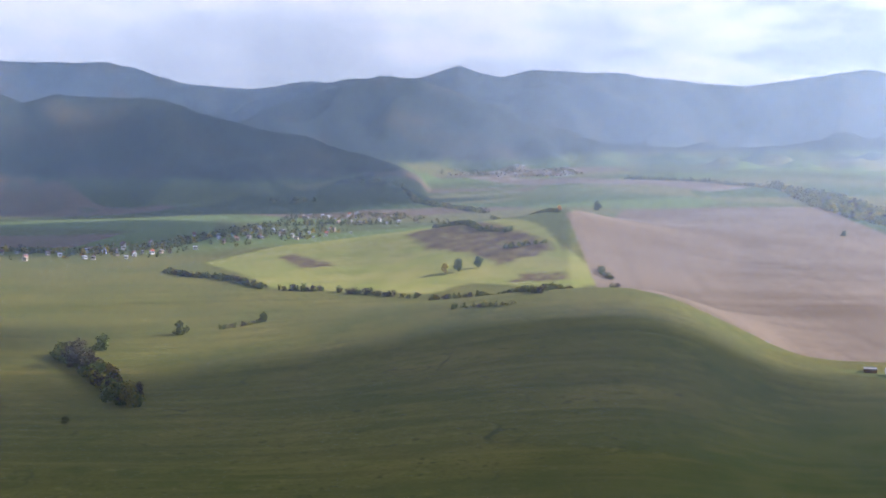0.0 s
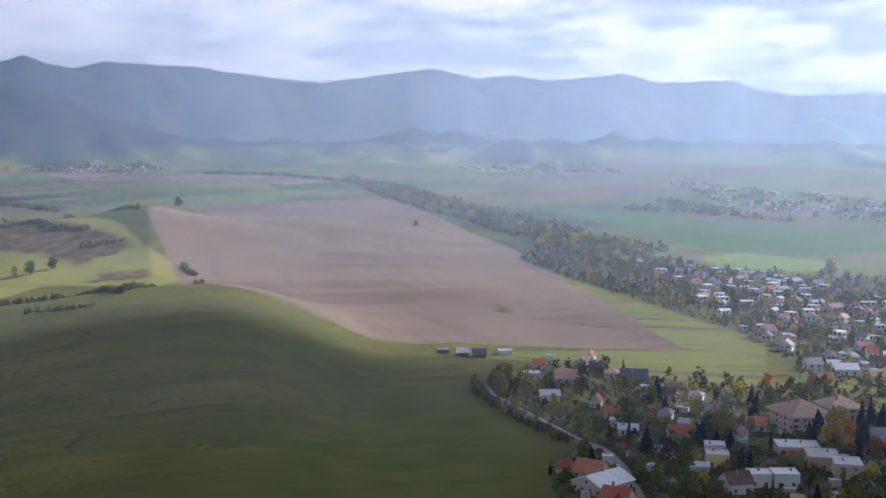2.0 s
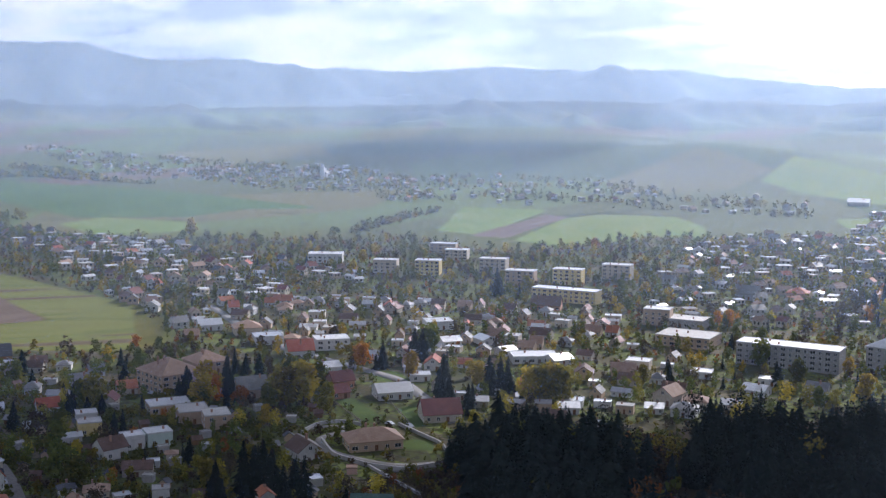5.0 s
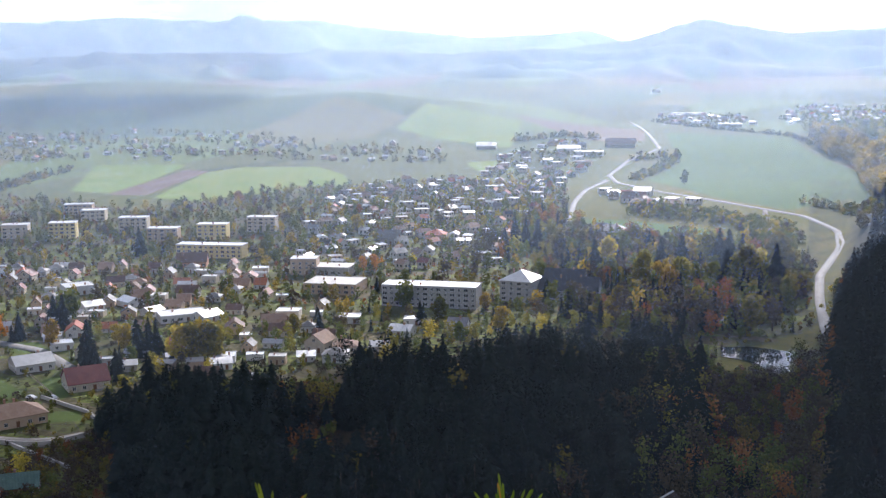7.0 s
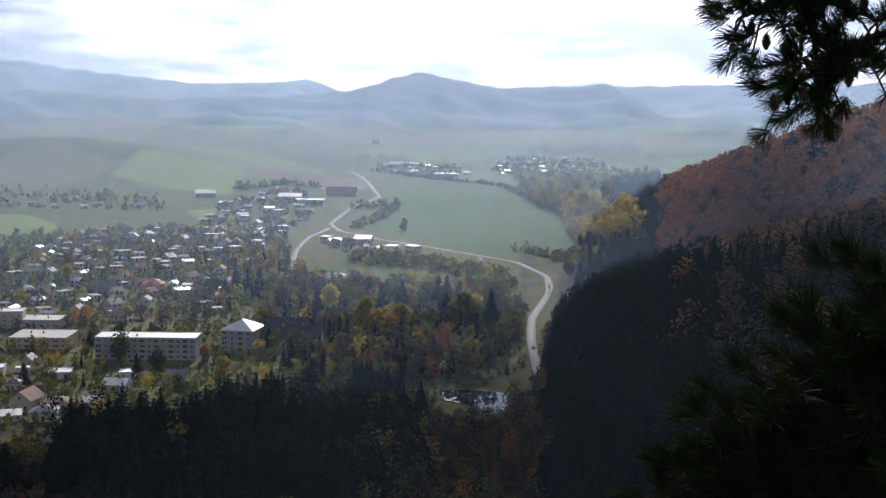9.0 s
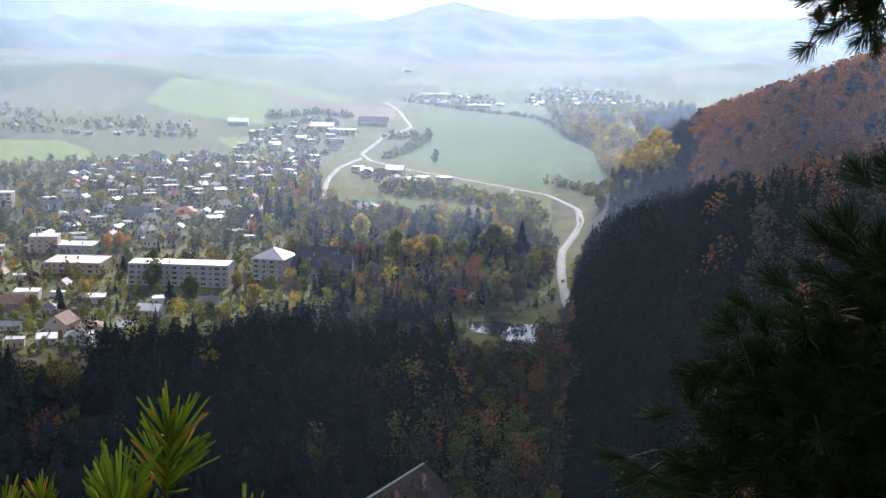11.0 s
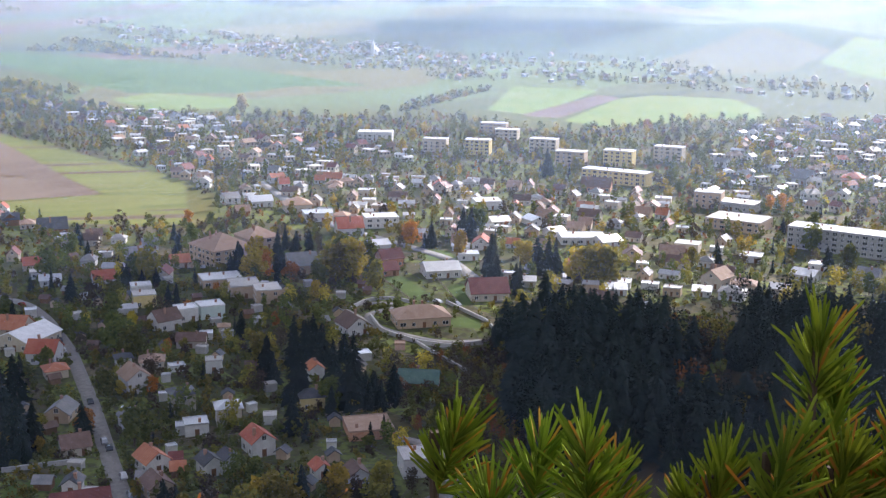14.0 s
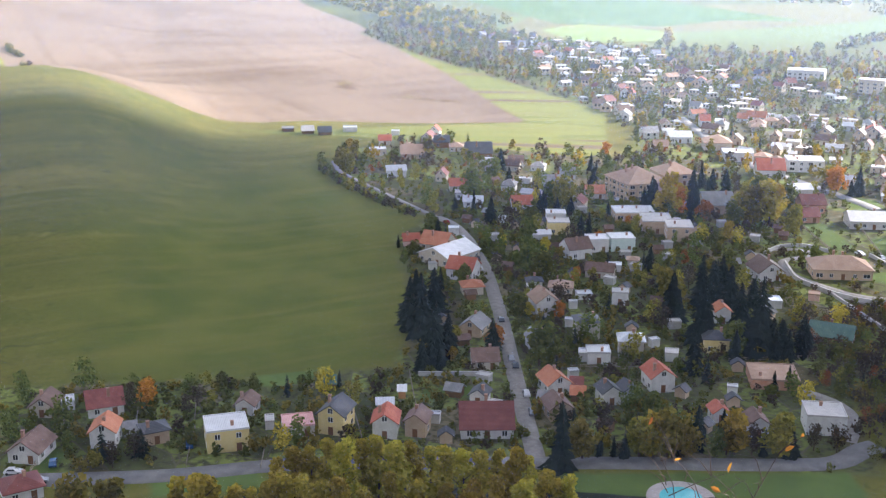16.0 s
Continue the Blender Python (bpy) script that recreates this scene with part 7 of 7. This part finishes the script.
# undergrowth, vegetable beds and orchard shrubs of the nearest gardens
bx, by = (np.concatenate(c) for c in zip(spread(NEAR_TOWN, 2.8, 21), spread(ROW_GARDENS, 3.2, 23)))
bq = np.random.RandomState(21)
keep = np.array([clear_of(a, b, 0.4) for a, b in zip(bx, by)]) & (zone_field("lawn", bx, by) < 0.3) & (wavy(bx, by, 30, 9) + bq.normal(0, 0.5, len(bx)) > -0.55)
bx, by = bx[keep], by[keep]
bh = bq.uniform(0.5, 1.0, len(bx)) * bq.choice([1.2, 2.0, 3.2, 4.6], len(bx), p=[0.4, 0.3, 0.2, 0.1])
thicket("garden_undergrowth", "brown and dull green undergrowth between the gardens", "shrubs", LOW["bush"] + [(v, f, OLIVE if k == 1 else GREEN) for k, (v, f, m) in enumerate(LOW["bush"])], bx, by, bh, 22)
planted(10.0, 3.0, 9.0, 9, LOW["fine"] + LOW["spruce"][:2], LOW["mixed"] + LOW["mixed"] + LOW["mixed"][:3] + LOW["brown"][1:4] + LOW["spruce"][:1])

# the spruce wood on the shoulder below the viewpoint
sx, sy = spread(SPUR_WOOD, 5.6, 31)
sq = np.random.RandomState(5)
sh = (17.5 + 3.2 * wavy(sx, sy, 60, 12)) * sq.uniform(0.6, 1.15, len(sx))
edge = np.minimum(inside(SPUR_WOOD, sx, sy), -inside(CLEARING, sx, sy)) + 9 * wavy(sx, sy, 45, 13)
sx, sy, sh = sx[edge > 3], sy[edge > 3], sh[edge > 3]
order = np.argsort(np.hypot(sx, sy))
for k in order[:30]:
    tree(sx[k], sy[k], "spruce" if k % 3 else "slim_spruce", sh[k], "spruce wood below the viewpoint")
rest = order[30:]
mixed_in = (wavy(sx[rest], sy[rest], 38, 15) + sq.normal(0, 0.5, len(rest))) > 1.5
evergreen, turning = rest[~mixed_in], rest[mixed_in]
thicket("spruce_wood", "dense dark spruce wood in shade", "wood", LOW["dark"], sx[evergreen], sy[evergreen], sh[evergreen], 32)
thicket("mixed_wood", "brown half-bare trees among the spruces", "wood", LOW["slope"], sx[turning], sy[turning], sh[turning] * 0.85, 33)
wood("clearing_bushes", "brown bushes in a clearing of the wood", LOW["brown"] + LOW["bush"], 5.0, 6, CLEARING, 34)
wood("slope_spruces", "dark spruces and bare trees on the steep slope", LOW["dark"] + LOW["dark"] + LOW["slope"][:2], 5.5, 12, sector(-53, -73, 90, 205), 40)
wood("slope_wood", "bare and rust-brown trees on the steep slope", LOW["slope"] + LOW["dark"][:3], 5.5, 11, sector(-73, -87, 90, 205), 41)
wood("valley_wood", "brown autumn trees along the stream", LOW["slope"] + LOW["spruce"][:2], 6.5, 13, sector(-78.5, -82.2, 205, 440), 43)
wood("stream_wood", "brown trees along the pond's outflow", LOW["slope"] + LOW["spruce"][:2], 6.5, 12, sector(-82.2, -88, 205, 335), 45)
wood("bank_wood", "brown trees on the stream bank", LOW["slope"], 6.5, 11, sector(-86.0, -88.5, 335, 470), 46)
wood("slope_thicket", "brown thicket on the slope beside the spruce wood", LOW["slope"] + LOW["low"], 4.0, 4.5, SLOPE_THICKET, 44)
wood("stream_bushes", "low brown bushes before the pond", LOW["slope"] + LOW["low"], 5, 5, sector(-82.0, -86.2, 330, 452), 47)
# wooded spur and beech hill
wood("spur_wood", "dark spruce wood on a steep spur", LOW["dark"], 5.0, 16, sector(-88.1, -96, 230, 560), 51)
wood("spur_beeches", "brown beeches among spruces on the spur", LOW["spur"], 5.5, 14, sector(-94.5, -112, 200, 560), 52)
wood("beech_wood", "rust-red beech wood on a sunlit hillside", LOW["beech"], 7.5, 13, sector(-93.3, -116, 560, 980), 53)
wood("foot_spruces", "dark spruces on the shaded foot of the beech hill", LOW["fir"], 7, 14, sector(-89.4, -93.3, 620, 930), 61)
wood("foot_brush", "olive trees and brush where road and hill meet", LOW["mixed"] + LOW["gold"][:2], 9, 8, sector(-87.6, -91, 540, 640), 62)
wood("hill_foot_wood", "dark spruces at the foot of the beech hill", LOW["fir"], 7, 14, FOOT_WOOD, 54)
wood("golden_grove", "golden poplars along the field's far edge", LOW["gold"], 9, 16, GOLD_GROVE, 55)
wood("brook_trees", "hazy olive trees along the brook", LOW["distant"], 11, 9, ((596, 2217), (674, 1954), (655, 1600), (622, 1273), (612, 1167), (626, 1010), (540, 1034), (532, 1134), (535, 1312), (570, 1596), (584, 1991)), 57)
wood("park_trees", "dense mixed park trees, dark spruces among brown limes", LOW["mixed"] + LOW["slope"][:6] + LOW["spruce"] + LOW["spruce"] + LOW["spruce"], 7.8, 13, ((633, 191), (690, 196), (759, 197), (747, 132), (734, 85), (692, 39), (625, 36), (567, 40), (500, 70), (480, 95), (500, 120), (523, 147)), 58)
wood("street_trees", "dark spruces and brown trees behind the school", LOW["spruce"] + LOW["brown"] + LOW["mixed"][:3], 12.5, 11, ((811, 262), (858, 223), (800, 205), (700, 200), (640, 196), (645, 225)), 59)
wood("roadside_trees", "brown autumn trees between road and meadow", LOW["distant"] + LOW["brown"][:2], 6.5, 7, ((900, 188), (880, 150), (862, 108), (815, 62), (760, 46), (744, 79), (825, 100), (848, 180)), 60)
wood("river_trees", "olive and bare trees along the river", LOW["mixed"], 11, 11, RIVER_WOOD, 56)

# ---- the pines at the viewpoint ----
NEEDLE = leaves("pine_needles", (0.11, 0.165, 0.018), (0.31, 0.36, 0.045), 0.1, 0.5)
DRY = leaves("dry_needles", (0.35, 0.14, 0.02), (0.5, 0.28, 0.05), 0.1)
DARK_NEEDLE = leaves("old_needles", (0.026, 0.044, 0.018), (0.06, 0.088, 0.034), 0.1)
CONE = plain("pine_cone", (0.05, 0.035, 0.025), (0.1, 0.07, 0.05), 0.02, 0.9)
TWIG = plain("pine_twig_bark", (0.05, 0.032, 0.02), (0.09, 0.06, 0.04), 0.02, 0.95)


def tube(bm, pts, r0, r1, sides=6):
    rings = []
    for k, p in enumerate(pts):
        d = (Vector(pts[min(k + 1, len(pts) - 1)]) - Vector(pts[max(k - 1, 0)])).to_track_quat("Z", "Y").to_matrix()
        r = r0 + (r1 - r0) * k / (len(pts) - 1)
        rings.append([bm.verts.new(Vector(p) + d @ Vector((r * math.cos(6.283 * j / sides), r * math.sin(6.283 * j / sides), 0))) for j in range(sides)])
    for a, b in zip(rings, rings[1:]):
        for j in range(sides):
            bm.faces.new((a[j], a[(j + 1) % sides], b[(j + 1) % sides], b[j]))
    bm.faces.new(rings[-1])


def needle_mesh(seed, count, length, stem, thick, dry, mats, flare=56):
    """A brush of slim three-sided needles round a unit shoot that grows up z."""
    q = np.random.RandomState(seed)
    v, f, m = [], [], []
    for k in range(count):
        u = q.uniform(0.12, 1.0) ** 0.8
        a, tilt = q.uniform(0, 6.283), np.radians(q.normal(flare - 32 * u, 8))
        d = np.array([np.cos(a) * np.sin(tilt), np.sin(a) * np.sin(tilt), np.cos(tilt)])
        side = np.cross(d, [0, 0, 1.0])
        side /= np.linalg.norm(side) + 1e-9
        up = np.cross(side, d)
        p, ln = np.array([0, 0, u * stem]), length * q.uniform(0.65, 1.1)
        bend = up * ln * q.uniform(0.02, 0.12)
        b = len(v)
        for s, t, bb in ((0.0, 0.7, 0), (0.5, 1.0, 0.4), (0.94, 0.85, 0.9)):
            for j in range(3):
                an = 2.094 * j
                v.append(p + d * ln * s + bend * bb + (side * np.cos(an) + up * np.sin(an)) * thick * t)
        v.append(p + d * ln + bend)
        for s in range(2):
            for j in range(3):
                f.append((b + 3 * s + j, b + 3 * s + (j + 1) % 3, b + 3 * s + 3 + (j + 1) % 3, b + 3 * s + 3 + j))
        for j in range(3):
            f.append((b + 6 + j, b + 6 + (j + 1) % 3, b + 9))
        m += [1 if q.uniform() < dry else 0] * 9
    return poly_mesh("needles", [tuple(p) for p in v], f, mats, m)


YOUNG = [needle_mesh(60 + s, 100, 0.06, 0.085, 0.0017, 0.09, (NEEDLE, DRY), 60) for s in range(4)]
OLD = [needle_mesh(70 + s, 90, 0.085, 0.075, 0.0013, 0.0, (DARK_NEEDLE, DRY)) for s in range(3)]
sapling = thing("young_pine", "young pine with bright green needle brushes and dry tips", "pine")


def shoot(x, y, z, size, lean, seed):
    """A bristling shoot of the young pine, on its twig."""
    q = random.Random(seed)
    bm = bmesh.new()
    tip = Vector((x, y, z))
    root = Vector((1.15 + q.uniform(-0.1, 0.1), 0.62 + q.uniform(-0.1, 0.1), 118.3))
    low = tip + Vector((q.uniform(-0.02, 0.02) - lean * 0.03, q.uniform(-0.02, 0.02), -0.2 * size))
    tube(bm, [root, root.lerp(low, 0.55) + Vector((0, 0, -0.12)), low, tip, tip + Vector((0, 0, 0.08 * size))], 0.009, 0.0055)
    twig = part("twig", bm, TWIG, sapling)
    nd = part("needles", YOUNG[seed % 4], None, twig)
    nd.matrix_basis = pose(x, y, z, q.uniform(-8, 8), lean, q.uniform(0, 360)) @ Matrix.Diagonal((size, size, size, 1))
    for k in range(3):
        nd = part("needles", YOUNG[(seed + 1 + k) % 4], None, twig)
        p = tip.lerp(low, 0.35 + 0.4 * k)
        nd.matrix_basis = pose(*p, q.uniform(-16, 16), q.uniform(-16, 16) + lean * 0.5, q.uniform(0, 360)) @ Matrix.Diagonal((size, size, size, 1))


old_pine = thing("old_pine", "old dark pine leaning over the viewpoint with open cones", "pine")
TRUNK_AT = Vector((5.3, -2.2, 112.0))
bm = bmesh.new()
tube(bm, [TRUNK_AT + Vector((0.2, 0, -4)), TRUNK_AT, TRUNK_AT + Vector((0.05, 0.05, 5)), TRUNK_AT + Vector((-0.1, 0.1, 10)), TRUNK_AT + Vector((0, 0, 13))], 0.2, 0.05, 10)
part("trunk", bm, BARK, old_pine)


def pine_bough(x, y, z, dx, dy, dz, count, wide, seed, cones=0, size=1.0):
    """A bough of the old pine: limb, side twigs, needle brushes, cones."""
    q = random.Random(seed)
    a, d = Vector((x, y, z)), Vector((dx, dy, dz))
    bm = bmesh.new()
    root = Vector((TRUNK_AT.x, TRUNK_AT.y, z + 0.25))
    tube(bm, [root, root.lerp(a, 0.6) + Vector((0, 0, 0.05)), a, a + d * 0.5 + Vector((0, 0, 0.04)), a + d], 0.03, 0.005)
    limb = part("bough", bm, TWIG, old_pine)
    for k in range(count):
        u = q.uniform(0, 1.0) ** 0.8
        p = a + d * u
        e = p + Vector((q.gauss(0, wide), q.gauss(0, wide), q.gauss(0, wide * 0.8)))
        bm = bmesh.new()
        tube(bm, [p, p.lerp(e, 0.5) + Vector((0, 0, 0.02)), e], 0.005, 0.003, 5)
        part("twig", bm, TWIG, limb)
        nd = part("needles", OLD[k % 3], None, limb)
        w = (e - p + d * 0.3 * q.random() + Vector((0, 0, 0.06))).to_track_quat("Z", "Y").to_matrix().to_4x4()
        nd.matrix_basis = Matrix.Translation(e - w.to_3x3() @ Vector((0, 0, 0.05))) @ w @ Matrix.Diagonal((size, size, size, 1))
    for k in range(cones):
        p = a + d * q.uniform(0.5, 1.0) + Vector((q.gauss(0, wide * 0.7), q.gauss(0, wide * 0.7), -abs(q.gauss(0, wide * 0.6))))
        bm = bmesh.new()
        for j in range(7):
            s = math.sin(3.1416 * (j + 0.7) / 8) * 0.018
            bmesh.ops.create_cone(bm, cap_ends=True, segments=7, radius1=s, radius2=s * 0.55, depth=0.009, matrix=pose(*p, 180, 0, 25 * j) @ Matrix.Translation((0, 0, j * 0.0075)))
        part("cone", bm, CONE, limb, "dark open pine cone")


def leafy_twig(x, y, z, dx, dy, dz, seed):
    """A nearly bare twig that keeps a few rust-coloured leaves."""
    q = random.Random(seed)
    a, d = Vector((x, y, z)), Vector((dx, dy, dz))
    top = thing("bare_twig", "thin bare twig with a few rust leaves", "twig")
    bm = bmesh.new()
    tube(bm, [Vector((x + 0.4, y + 0.2, ground_z(x + 0.4, y + 0.2) - 0.1)), a - d * 0.4, a, a + d * 0.5 + Vector((0.02, 0, 0.03)), a + d], 0.004, 0.001, 6)
    stem = part("stem", bm, TWIG, top)
    for k in range(6):
        p = a + d * q.uniform(0.3, 1)
        e = p + Vector((q.gauss(0, 0.07), q.gauss(0, 0.07), q.uniform(0.0, 0.12)))
        bm = bmesh.new()
        tube(bm, [p, p.lerp(e, 0.5) + Vector((0.01, 0, 0.01)), e], 0.002, 0.0008, 5)
        part("twig", bm, TWIG, stem)
        if k % 3 == 0:
            bm = bmesh.new()
            w = pose(*e, q.uniform(-80, 80), q.uniform(-60, 60), q.uniform(0, 360))
            v = [bm.verts.new(w @ Vector(c)) for c in ((0, 0, 0), (0.009, 0.012, 0.003), (0.008, 0.028, 0), (0, 0.04, -0.004), (-0.008, 0.028, 0), (-0.009, 0.012, 0.003), (0, 0.02, -0.003))]
            for f in ((0, 1, 6), (1, 2, 6), (2, 3, 6), (3, 4, 6), (4, 5, 6), (5, 0, 6)):
                bm.faces.new([v[i] for i in f])
            part("leaf", bm, ORANGE, stem, "rust-brown withered leaf")


shoot(1.705, 0.899, 119.459, 1.20, -4, 1)
shoot(1.988, 0.693, 119.381, 1.36, 8, 2)
shoot(1.824, 0.690, 119.340, 1.47, -8, 3)
shoot(1.582, 0.895, 119.351, 1.31, -10, 4)
shoot(1.762, 0.812, 119.345, 1.14, 0, 5)
shoot(1.670, 0.855, 119.327, 1.20, 5, 6)
shoot(1.911, 0.537, 119.299, 1.20, 8, 8)
shoot(1.773, 0.756, 119.298, 1.20, 0, 10)
shoot(1.195, 1.057, 119.472, 0.98, -14, 12)
shoot(1.307, 0.952, 119.449, 0.98, 0, 13)
shoot(1.196, 0.976, 119.422, 0.94, 6, 14)
shoot(1.650, 1.000, 119.280, 1.20, 8, 15)
shoot(1.819, 0.777, 119.387, 0.76, -6, 17)
pine_bough(4.213, -0.910, 120.570, 0.112, 0.545, -0.160, 80, 0.08, 1, 5, size=0.8)
pine_bough(4.218, -0.952, 120.412, 0.097, 0.426, -0.215, 90, 0.09, 2, 4, size=0.8)
pine_bough(4.320, -0.835, 120.685, 0.091, 0.430, -0.154, 50, 0.075, 3, 2, size=0.8)
pine_bough(4.352, -1.242, 118.858, 0.203, 0.980, -0.021, 55, 0.12, 10, 0, size=1.15)
pine_bough(4.319, -1.242, 118.756, 0.179, 1.050, -0.112, 55, 0.12, 11, 0, size=1.15)
pine_bough(4.421, -1.207, 119.062, 0.187, 0.748, 0.061, 55, 0.12, 12, 0, size=1.15)
pine_bough(4.383, -1.241, 118.962, 0.195, 0.850, 0.002, 55, 0.12, 13, 0, size=1.15)
pine_bough(4.287, -1.273, 118.694, 0.164, 0.942, -0.146, 55, 0.12, 14, 0, size=1.15)
pine_bough(4.436, -1.265, 119.213, 0.156, 0.536, 0.050, 55, 0.12, 15, 0, size=1.15)
pine_bough(4.482, -1.226, 119.389, 0.111, 0.350, 0.077, 55, 0.12, 16, 0, size=1.15)
pine_bough(4.272, -1.242, 118.622, 0.156, 0.984, -0.153, 55, 0.12, 17, 0, size=1.15)
pine_bough(4.332, -1.273, 118.829, 0.177, 0.744, -0.039, 55, 0.12, 18, 0, size=1.15)
pine_bough(4.410, -1.298, 119.147, 0.161, 0.687, -0.085, 55, 0.12, 19, 0, size=1.15)
pine_bough(4.374, -1.301, 119.007, 0.169, 0.776, -0.105, 55, 0.12, 20, 0, size=1.15)
pine_bough(4.290, -1.303, 118.734, 0.173, 0.862, -0.119, 55, 0.12, 21, 0, size=1.15)
pine_bough(4.344, -1.303, 118.903, 0.187, 0.943, -0.113, 55, 0.12, 22, 0, size=1.15)
pine_bough(4.266, -1.302, 118.667, 0.154, 0.767, -0.130, 55, 0.12, 23, 0, size=1.15)
pine_bough(4.441, -1.293, 119.288, 0.118, 0.472, -0.092, 55, 0.12, 24, 0, size=1.15)
leafy_twig(2.646, 3.261, 117.882, 0.019, 0.154, 0.251, 0)
leafy_twig(2.735, 3.190, 117.894, -0.043, 0.214, 0.259, 1)
leafy_twig(2.799, 3.150, 117.919, 0.181, 0.003, 0.255, 2)
leafy_twig(2.836, 3.106, 117.909, -0.056, 0.185, 0.186, 3)
